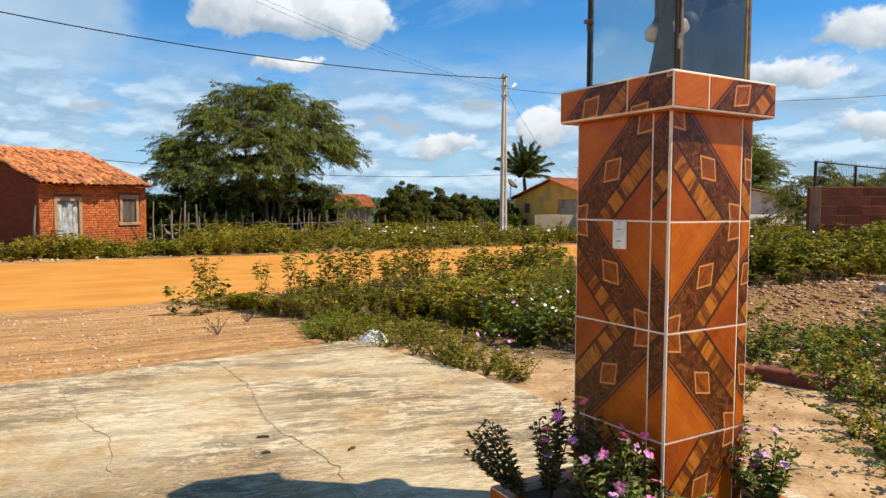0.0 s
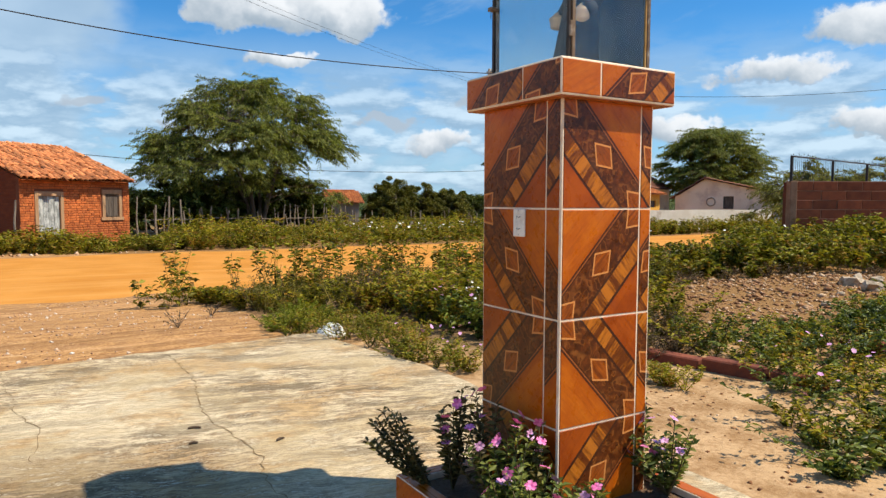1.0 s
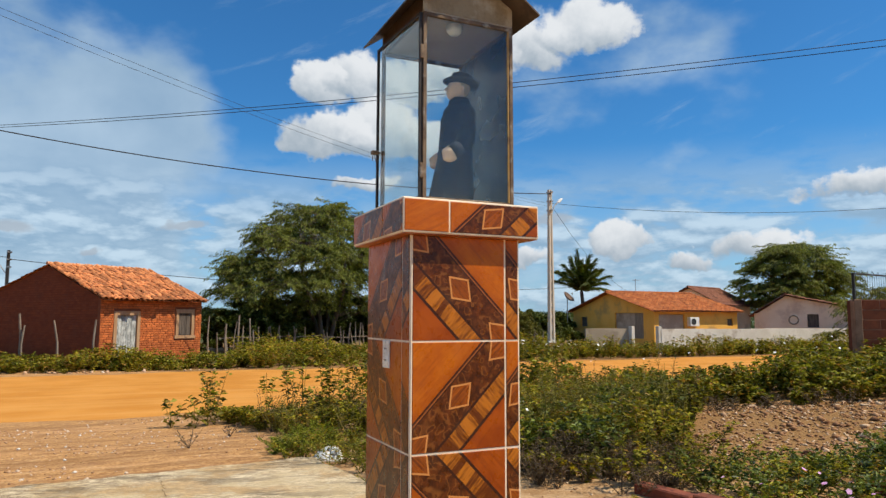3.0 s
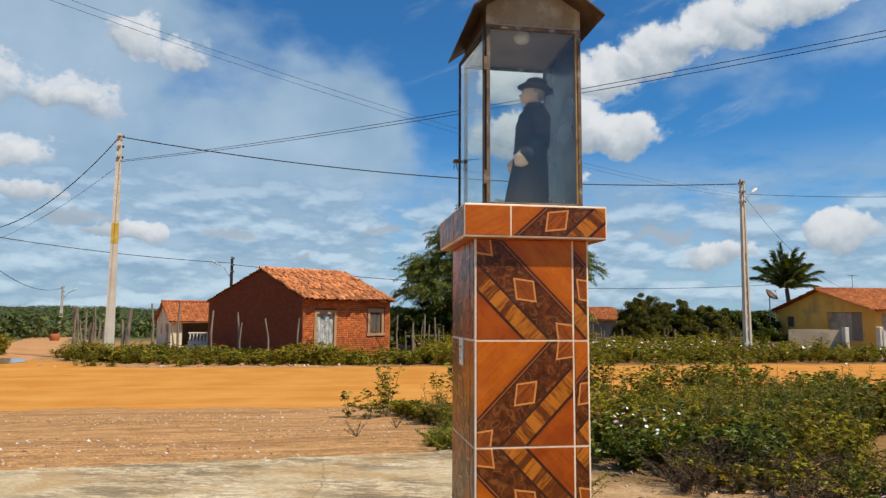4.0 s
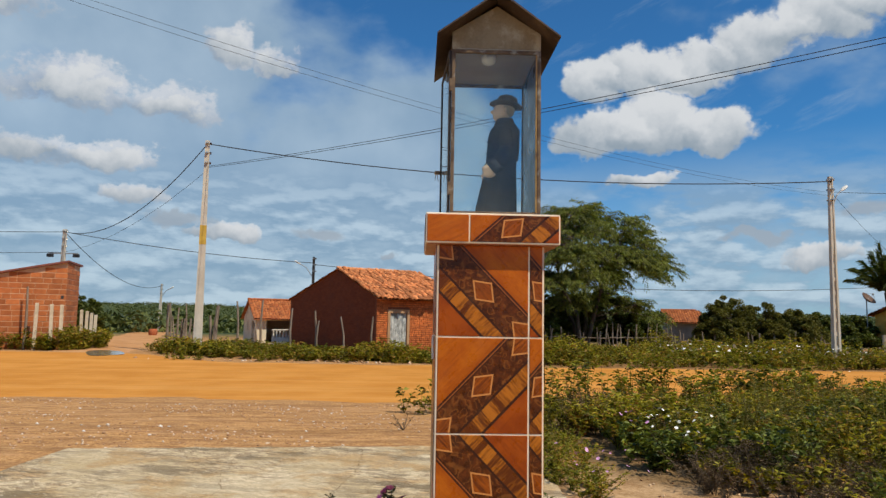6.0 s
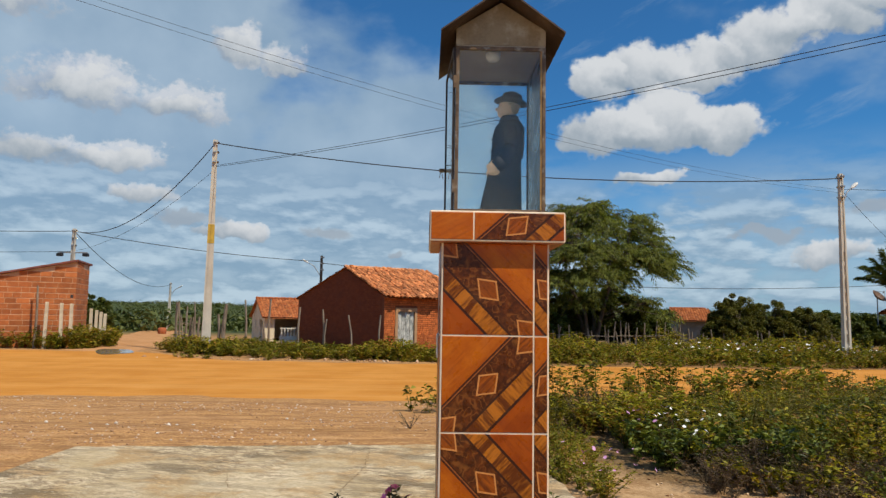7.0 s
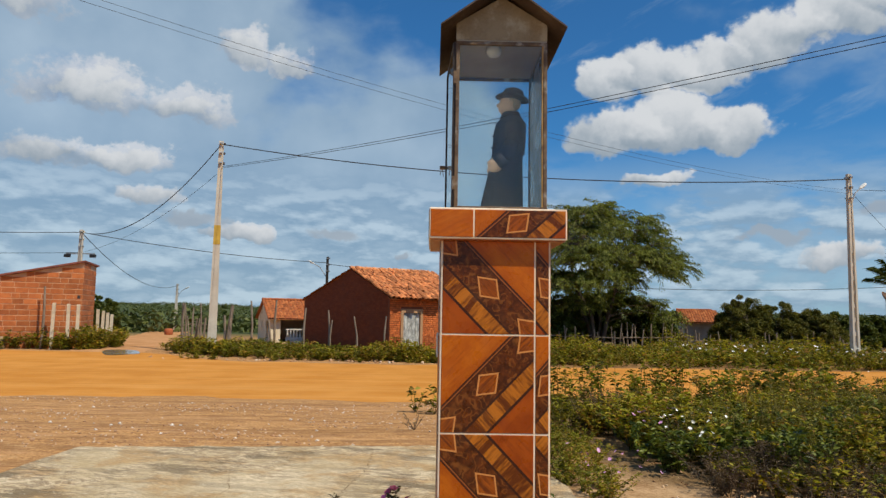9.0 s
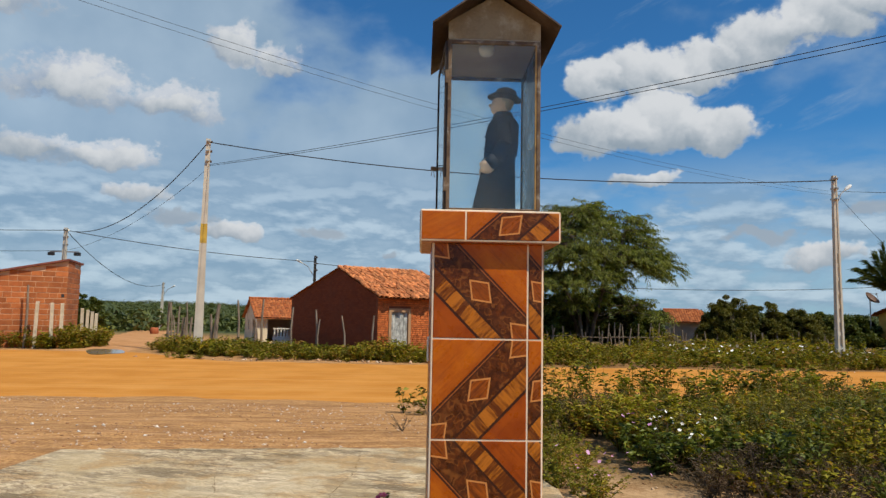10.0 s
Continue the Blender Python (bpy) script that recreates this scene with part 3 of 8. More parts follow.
# ---- tiles ----
def tile_material():
    """Glazed tile: a dark scrolled band along the diagonal, a strip of wood blocks beside it, and small outlined squares."""
    m, n = material("glazed_tile")
    uv = n.coords("UV")
    u, v, _ = n.split(uv)
    info = n.add("ShaderNodeObjectInfo")
    rnd = info.outputs["Random"]
    off = n.vec("ADD", uv, n.join(n.math("MULTIPLY", rnd, 31.0), n.math("MULTIPLY", rnd, 17.0), 0.0))
    s = n.math("MULTIPLY", n.math("SUBTRACT", n.math("ADD", u, v), 1.0), 0.7071)
    t = n.math("MULTIPLY", n.math("SUBTRACT", u, v), 0.7071)
    grain = n.noise(off, 26.0, 6.0, 0.7)
    cloud = n.noise(off, 4.0, 5.0, 0.6)
    orange = n.mix(n.ramp(n.math("ADD", n.math("MULTIPLY", cloud, 0.7), n.math("MULTIPLY", grain, 0.3)), 0.35, 0.65), (0.41, 0.081, 0.002), (0.52, 0.125, 0.004))
    rust = n.mix(n.ramp(cloud, 0.35, 0.65), (0.27, 0.044, 0.002), (0.37, 0.070, 0.003))
    vein = n.noise(n.join(n.math("MULTIPLY", t, 3.0), n.math("MULTIPLY", s, 34.0), n.math("MULTIPLY", rnd, 9.0)), 1.0, 5.0, 0.7)
    orange = n.mix(n.ramp(vein, 0.52, 0.66, 0.0, 0.55), orange, (0.30, 0.052, 0.002))
    orange = n.mix(n.ramp(vein, 0.46, 0.36, 0.0, 0.35), orange, (0.58, 0.165, 0.008))
    orange = n.mix(n.ramp(s, 0.30, 0.17, 0.0, 0.5), orange, (0.27, 0.045, 0.002))
    rust = n.mix(n.ramp(vein, 0.50, 0.66, 0.0, 0.5), rust, (0.19, 0.030, 0.002))
    col = n.mix(n.math("GREATER_THAN", s, 0.0), rust, orange)
    # the band
    scroll = n.add("ShaderNodeTexVoronoi")
    scroll.feature = "SMOOTH_F1"
    n.link(n.vec("ADD", off, n.scaled(n.join(cloud, grain, 0.0), (0.25, 0.05, 0.0))), scroll.inputs["Vector"])
    scroll.inputs["Scale"].default_value = 11.0
    rings = n.math("FRACT", n.math("MULTIPLY", scroll.outputs["Distance"], 3.1))
    dark = n.mix(n.ramp(n.noise(off, 12.0, 5.0, 0.7), 0.35, 0.7), (0.050, 0.011, 0.002), (0.155, 0.036, 0.005))
    dark = n.mix(n.math("MULTIPLY", n.ramp(rings, 0.68, 0.98), 0.55), dark, (0.30, 0.10, 0.02))
    band = n.math("MULTIPLY", n.math("GREATER_THAN", s, -0.16), n.math("LESS_THAN", s, 0.18))
    col = n.mix(band, col, dark)
    # the strip of blocks
    cell = n.math("FLOOR", n.math("ADD", n.math("MULTIPLY", t, 14.0), n.math("MULTIPLY", n.noise(off, 3.0, 2.0), 1.2)))
    rand = n.add("ShaderNodeTexWhiteNoise")
    rand.noise_dimensions = "1D"
    n.link(n.math("ADD", cell, n.math("FLOOR", n.math("MULTIPLY", rnd, 7.0))), rand.inputs["W"])
    fibre = n.noise(n.join(n.math("MULTIPLY", t, 40.0), n.math("MULTIPLY", s, 6.0), rnd), 1.0, 4.0)
    block = n.mix(n.ramp(n.math("ADD", rand.outputs["Value"], n.math("MULTIPLY", n.math("SUBTRACT", fibre, 0.5), 2.2)), 0.0, 1.1), (0.12, 0.026, 0.003), (0.49, 0.150, 0.012))
    strip = n.math("MULTIPLY", n.math("GREATER_THAN", s, -0.345), n.math("LESS_THAN", s, -0.175))
    col = n.mix(strip, col, block)
    # dark border lines and one pale line
    for at, half, tone in ((-0.355, 0.014, (0.045, 0.012, 0.005)), (-0.168, 0.012, (0.045, 0.012, 0.005)), (0.175, 0.013, (0.06, 0.015, 0.006)), (0.148, 0.007, (0.05, 0.014, 0.005)), (0.1615, 0.0065, (0.30, 0.085, 0.02))):
        line = n.math("LESS_THAN", n.math("ABSOLUTE", n.math("SUBTRACT", s, at)), half)
        col = n.mix(line, col, tone)
    # outlined squares, a little askew
    for cu, cv in ((0.5, 0.5), (0.045, 0.955), (0.94, 0.06)):
        du, dv = n.math("SUBTRACT", u, cu), n.math("SUBTRACT", v, cv)
        du2 = n.math("ADD", du, n.math("MULTIPLY", dv, 0.13))
        dv2 = n.math("ADD", dv, n.math("MULTIPLY", du, 0.13))
        r = n.math("MAXIMUM", n.math("ABSOLUTE", du2), n.math("ABSOLUTE", dv2))
        inner = n.math("LESS_THAN", r, 0.105)
        col = n.mix(n.math("MULTIPLY", inner, 0.85), col, n.mix(n.ramp(vein, 0.35, 0.65), (0.42, 0.095, 0.006), (0.15, 0.030, 0.004)))
        ring = n.math("LESS_THAN", n.math("ABSOLUTE", n.math("SUBTRACT", r, 0.098)), 0.009)
        col = n.mix(ring, col, (0.60, 0.235, 0.065))
    dust = n.noise(off, 2.2, 6.0, 0.7)
    col = n.mix(n.ramp(dust, 0.5, 0.75, 0.0, 0.06), col, (0.5, 0.30, 0.14))
    finish(n, col, n.ramp(n.noise(off, 9.0, 4.0), 0.3, 0.7, 0.24, 0.42), n.math("ADD", grain, n.math("MULTIPLY", dust, 2.0)), 0.06, 0.002, spec=0.26)
    return m


TILE = tile_material()
GROUT = surface("white_grout", (0.78, 0.61, 0.44), (0.86, 0.72, 0.56), 8.0, 90.0, 0.85, 0.3, 0.003, stain=(0.60, 0.43, 0.30), stain_scale=5.0)


def tile(parent, m, w, h, uv0, uv1, turns, thick=0.008):
    """One tile in the plane of local x and y, facing local z. uv0 to uv1: the part of the pattern, turned by quarter turns."""
    bm = bmesh.new()
    b = 0.0025
    vs = [bm.verts.new((x, y, z)) for z, k in ((0.0, 0.0), (thick - b, 0.0), (thick, b)) for x, y in ((k, k), (w - k, k), (w - k, h - k), (k, h - k))]
    faces = [bm.faces.new(vs[8:12])]
    for r in (0, 4):
        for k in range(4):
            j = (k + 1) % 4
            faces.append(bm.faces.new((vs[r + k], vs[r + j], vs[r + 4 + j], vs[r + 4 + k])))
    layer = bm.loops.layers.uv.new("UVMap")
    for f in faces:
        for lp in f.loops:
            a = uv0[0] + (uv1[0] - uv0[0]) * lp.vert.co.x / w
            c = uv0[1] + (uv1[1] - uv0[1]) * lp.vert.co.y / h
            for _ in range(turns % 4):
                a, c = c, 1 - a
            lp[layer].uv = (a, c)
    ob = part("tile", bm, TILE, parent)
    ob.matrix_basis = m
    return ob


PW, PD, SHAFT = 0.497, 0.52, 1.825          # shaft: width, depth, height
JOINTS = (1.825, 1.40, 0.965, 0.53, 0.095, 0.0)
pillar = thing("pillar", "square pillar clad in glazed orange and brown patterned tiles", "pillar")
part("core", boxes((0.0, PW, 0.0, PD, 0.0, SHAFT), bevel=0.004), GROUT, pillar, "white grouted core")


def face_tiles(parent, origin, xdir, spans, joints, turns, gap=0.0075):
    """Tiles on an upright face: spans are (from, to, u0, u1) along xdir."""
    xd, zd = Vector(xdir), Vector((0, 0, 1))
    nd = xd.cross(zd)
    for row, (z1, z0) in enumerate(zip(joints, joints[1:])):
        for a, b, u0, u1 in spans:
            o = Vector(origin) + xd * (a + gap / 2) + zd * (z0 + gap / 2) - nd * 0.0055
            m = Matrix((xd, zd, nd)).transposed().to_4x4()
            m.translation = o
            hgt = z1 - z0
            tile(parent, m, b - a - gap, hgt - gap, (u0, max(0.0, 1 - hgt / 0.43)), (u1, 1.0), turns[row % 4])


face_tiles(pillar, (0, 0, 0), (1, 0, 0), ((0.006, 0.427, 0, 1), (0.427, PW - 0.004, 0.35, 0.507)), JOINTS, (0, 1, 2, 3))
face_tiles(pillar, (0, PD, 0), (0, -1, 0), ((0.004, 0.432, 0, 1), (0.432, PD - 0.006, 0.62, 0.80)), JOINTS, (1, 0, 3, 2))
face_tiles(pillar, (PW, 0, 0), (0, 1, 0), ((0.004, 0.09, 0.4, 0.6), (0.09, PD - 0.004, 0, 1)), JOINTS, (1, 0, 3, 2))
face_tiles(pillar, (PW, PD, 0), (-1, 0, 0), ((0.004, 0.07, 0.4, 0.6), (0.07, PW - 0.004, 0, 1)), JOINTS, (0, 1, 2, 3))

CX0, CX1, CY0, CY1, CZ0, CZ1 = -0.055, 0.562, -0.055, 0.578, 1.825, 1.965
cap = part("cap", boxes((CX0, CX1, CY0, CY1, CZ0, CZ1), bevel=0.004), GROUT, pillar, "overhanging tiled cap")
CW, CD = CX1 - CX0, CY1 - CY0


def cap_face(origin, xdir, spans):
    xd, zd = Vector(xdir), Vector((0, 0, 1))
    for a, b, uv0, uv1, turns in spans:
        m = Matrix((xd, zd, xd.cross(zd))).transposed().to_4x4()
        m.translation = Vector(origin) + xd * a + zd * 0.008 - xd.cross(zd) * 0.0055
        tile(cap, m, b - a, CZ1 - CZ0 - 0.016, uv0, uv1, turns)


cap_face((CX0, CY0, CZ0), (1, 0, 0), ((0.006, 0.196, (0.0, 0.66), (0.25, 0.98), 1), (0.203, CW - 0.006, (0.05, 0.33), (1.0, 0.65), 1)))
cap_face((CX0, CY1, CZ0), (0, -1, 0), ((0.006, 0.40, (0.05, 0.4), (0.97, 0.72), 1), (0.407, CD - 0.006, (0.36, 0.55), (0.88, 0.87), 1)))
cap_face((CX1, CY0, CZ0), (0, 1, 0), ((0.006, 0.40, (0.05, 0.33), (0.97, 0.65), 1), (0.407, CD - 0.006, (0.4, 0.4), (0.9, 0.72), 1)))
cap_face((CX1, CY1, CZ0), (-1, 0, 0), ((0.006, 0.40, (0.05, 0.33), (0.97, 0.65), 1), (0.407, CW - 0.006, (0.4, 0.4), (0.9, 0.72), 1)))
under = part("soffit", boxes((CX0 + 0.006, CX1 - 0.006, CY0 + 0.006, CY1 - 0.006, CZ0 - 0.003, CZ0 + 0.001)), plain("rust_tile", (0.40, 0.10, 0.015), 0.4), cap)

# socket plate on the shaded face
WHITE_PLASTIC = plain("white_plastic", (0.78, 0.76, 0.70), 0.35)
DARK = plain("dark_hole", (0.03, 0.03, 0.03), 0.6)
plate = thing("socket_plate", "white plastic double socket plate fixed on the tiles", "socket", pose(-0.0025, 0.248, 1.341, 90, 0, -90))
bm = boxes((-0.038, 0.038, -0.058, 0.058, 0.0, 0.009), bevel=0.003)
part("plate", bm, WHITE_PLASTIC, plate)
for sy in (-0.024, 0.024):
    bm = bmesh.new()
    lathe(bm, ((0.019, 0.0085), (0.019, 0.0105), (0.016, 0.0105), (0.015, 0.0095)), 6, (0, sy, 0))
    face = part("socket", bm, WHITE_PLASTIC, plate)
    # raised near-black discs paint the shade inside the pin holes
    for px in (-0.009, 0.0, 0.009):
        bm = bmesh.new()
        lathe(bm, ((0.0025, 0.0096), (0.0025, 0.0112)), 8, (px, sy - (0.003 if px == 0 else 0), 0))
        part("hole", bm, DARK, face)
for sy in (-0.05, 0.05):
    bm = bmesh.new()
    lathe(bm, ((0.003, 0.0085), (0.003, 0.0098)), 8, (0, sy, 0))
    part("screw", bm, plain("grey_screw", (0.35, 0.35, 0.35), 0.4, 0.8), plate)


# ---- the glazed case ----
def glass_material(name, tint, dust):
    m, n = material(name)
    b = n.add("ShaderNodeBsdfGlass")
    b.inputs["Roughness"].default_value, b.inputs["IOR"].default_value = 0.0, 1.45
    n.put(b.inputs["Color"], tint)
    film = n.add("ShaderNodeBsdfDiffuse")
    n.put(film.inputs[0], (0.55, 0.52, 0.46))
    p = n.coords()
    f = n.ramp(n.math("ADD", n.noise(p, 5.0, 6.0, 0.65), n.math("MULTIPLY", n.noise(n.scaled(p, (1, 1, 0.25)), 30.0, 4.0), 0.35)), 0.45, 0.95, dust * 0.35, dust * 2.2)
    mixed = n.add("ShaderNodeMixShader")
    n.link(f, mixed.inputs[0])
    n.link(b.outputs[0], mixed.inputs[1])
    n.link(film.outputs[0], mixed.inputs[2])
    out = n.add("ShaderNodeOutputMaterial")
    n.link(mixed.outputs[0], out.inputs[0])
    return m


GLASS = glass_material("dusty_glass", (0.95, 0.97, 0.96), 0.013)
RUST = surface("rusty_iron", (0.10, 0.062, 0.040), (0.21, 0.14, 0.085), 14.0, 90.0, 0.6, 0.25, 0.003, stain=(0.42, 0.38, 0.32), stain_scale=16.0, metal=0.35)
OCHRE = surface("ochre_paint", (0.42, 0.24, 0.07), (0.50, 0.31, 0.11), 14.0, 90.0, 0.55, 0.2, 0.003, stain=(0.14, 0.08, 0.04), stain_scale=18.0)
SHEET_TAN = surface("tan_sheet", (0.26, 0.19, 0.105), (0.34, 0.26, 0.15), 5.0, 60.0, 0.6, 0.15, 0.003, stain=(0.48, 0.41, 0.29), stain_scale=9.0, metal=0.2)
SHEET_BROWN = surface("brown_sheet", (0.055, 0.033, 0.022), (0.09, 0.056, 0.037), 5.0, 60.0, 0.55, 0.15, 0.003, stain=(0.14, 0.09, 0.055), stain_scale=7.0, metal=0.2)
KX0, KX1, KY0, KY1, KZ0, KZ1 = 0.055, 0.482, 0.012, 0.522, 1.967, 2.765
case = thing("display_case", "glazed metal case with a small gable roof on the pillar", "display case", pose(0, 0, 0))
P = 0.017
for x, y, mm in ((KX0, KY0, RUST), (KX1 - P, KY0, RUST), (KX0, KY1 - P, RUST), (KX1 - P, KY1 - P, RUST)):
    part("post", boxes((x, x + P, y, y + P, KZ0, KZ1), bevel=0.002), mm, case)
for z in (KZ0, KZ1 - P):
    for y in (KY0, KY1 - P):
        part("rail", boxes((KX0 + P, KX1 - P, y + 0.001, y + P - 0.001, z, z + P), bevel=0.002), RUST, case)
    for x in (KX0, KX1 - P):
        part("rail", boxes((x + 0.001, x + P - 0.001, KY0 + P, KY1 - P, z, z + P), bevel=0.002), RUST, case)
part("glazing_bead", boxes((KX1 - P - 0.008, KX1 - P, KY0 + 0.004, KY0 + 0.014, KZ0 + P, KZ1 - P), bevel=0.001), OCHRE, case, "ochre painted bead")
for name, d in (("front_pane", (KX0 + P, KX1 - P, KY0 + 0.008, KY0 + 0.011, KZ0 + P, KZ1 - P)), ("back_pane", (KX0 + P, KX1 - P, KY1 - 0.011, KY1 - 0.008, KZ0 + P, KZ1 - P))):
    pane = part(name, boxes(d), GLASS, case)
    pane.visible_shadow = False
MIRROR, n_ = material("dark_mirror")
finish(n_, n_.mix(n_.ramp(n_.noise(n_.coords(), 5.0, 5.0), 0.35, 0.65), (0.050, 0.046, 0.040), (0.125, 0.112, 0.090)), n_.ramp(n_.noise(n_.coords(), 6.0, 5.0), 0.3, 0.7, 0.22, 0.42), metal=0.6)
part("mirror_pane", boxes((KX1 - 0.012, KX1 - 0.008, KY0 + P, KY1 - P, KZ0 + P, KZ1 - P)), MIRROR, case, "dark mirrored side pane")
part("backing", boxes((KX1 - 0.007, KX1 - 0.002, KY0 + P, KY1 - P, KZ0 + P, KZ1 - P)), SHEET_BROWN, case)
# glazed door on the shaded side, ajar, hinged on the front post
DW = 0.474
case_door = part("case_door", boxes((-0.006, 0.006, 0.0, 0.013, 0.0, KZ1 - KZ0 - 0.01), (-0.006, 0.006, DW - 0.013, DW, 0.0, KZ1 - KZ0 - 0.01), (-0.006, 0.006, 0.013, DW - 0.013, 0.0, 0.013),
                                    (-0.006, 0.006, 0.013, DW - 0.013, KZ1 - KZ0 - 0.023, KZ1 - KZ0 - 0.01)), surface("dark_iron", (0.022, 0.017, 0.014), (0.05, 0.036, 0.028), 14.0, 90.0, 0.55, 0.2, 0.003, metal=0.3), case, "dark iron door frame, ajar")
case_door.matrix_basis = pose(KX0 - 0.007, KY0 + 0.006, KZ0 + 0.005, 0, 0, 2.7)
pane = part("door_pane", boxes((-0.0015, 0.0015, 0.010, DW - 0.010, 0.010, KZ1 - KZ0 - 0.020)), GLASS, case_door)
pane.visible_shadow = False
part("base_plate", boxes((KX0 + 0.003, KX1 - 0.003, KY0 + 0.003, KY1 - 0.003, KZ0 - 0.002, KZ0 + 0.003)), SHEET_TAN, case)
part("ceiling_plate", boxes((KX0 + 0.002, KX1 - 0.002, KY0 + 0.002, KY1 - 0.002, KZ1 + 0.001, KZ1 + 0.006)), surface("grey_board", (0.33, 0.285, 0.225), (0.43, 0.375, 0.30), 4.0, 50.0, 0.8, 0.1, 0.003), case, "grey ceiling board")
RIDGE, EAVE, CXM = 3.015, 2.805, (KX0 + KX1) / 2
for y in (KY0 + 0.004, KY1 - 0.010):
    bm = bmesh.new()
    pts = ((KX0, KZ1 + 0.008), (KX1, KZ1 + 0.008), (KX1, 2.85), (CXM, 2.985), (KX0, 2.85))
    a = [bm.verts.new((x, y, z)) for x, z in pts]
    b = [bm.verts.new((x, y + 0.006, z)) for x, z in pts]
    bm.faces.new(a)
    bm.faces.new(b[::-1])
    for k in range(5):
        bm.faces.new((a[k], b[k], b[(k + 1) % 5], a[(k + 1) % 5]))
    part("gable", bm, SHEET_TAN, case, "tan sheet gable")
for x in (KX0 + 0.002, KX1 - 0.008):
    part("side_board", boxes((x, x + 0.006, KY0 + 0.012, KY1 - 0.012, KZ1 + 0.008, 2.85)), SHEET_BROWN, case)
for s in (-1, 1):
    bm = bmesh.new()
    xe, half = CXM + s * 0.288, 0.004
    prof = ((CXM, RIDGE), (xe, EAVE - 0.002), (xe, EAVE - 0.010), (CXM, RIDGE - 0.010))
    ends = [[bm.verts.new((x, y, z)) for x, z in prof] for y in (-0.092, 0.585)]
    bm.faces.new(ends[0])
    bm.faces.new(ends[1][::-1])
    for k in range(4):
        bm.faces.new((ends[0][k], ends[1][k], ends[1][(k + 1) % 4], ends[0][(k + 1) % 4]))
    bmesh.ops.recalc_face_normals(bm, faces=bm.faces)
    part("roof_sheet", bm, SHEET_BROWN, case, "brown metal roof sheet")
bm = bmesh.new()
tube(bm, (-0.034, DW - 0.02, 0.287), (0.008, DW - 0.02, 0.287), 0.006, sides=8)
box(bm, -0.036, -0.005, DW - 0.034, DW - 0.004, 0.278, 0.294, bevel=0.002)
latch = part("latch", bm, RUST, case_door, "rusty bolt with a twist of wire")
bm = bmesh.new()
tube(bm, (-0.028, DW - 0.02, 0.28), (-0.034, DW - 0.025, 0.245), 0.0018, sides=5)
tube(bm, (-0.022, DW - 0.02, 0.28), (-0.016, DW - 0.026, 0.238), 0.0018, sides=5)
part("wire", bm, RUST, case_door)
for k in range(2):
    part("hinge", boxes((KX0 - 0.012, KX0 + 0.002, KY0 - 0.002, KY0 + 0.012, 2.06 + k * 0.5, 2.12 + k * 0.5), bevel=0.002), RUST, case)
# lamp holder under the ceiling board
lamp = thing("lamp_holder", "round white lamp holder under the case ceiling", "lamp", pose(CXM - 0.03, 0.10, KZ1 + 0.001))
bm = bmesh.new()
lathe(bm, ((0.034, 0.0), (0.037, -0.006), (0.034, -0.026), (0.024, -0.038), (0.008, -0.042)), 20)
part("cover", bm, WHITE_PLASTIC, lamp, smooth=True)


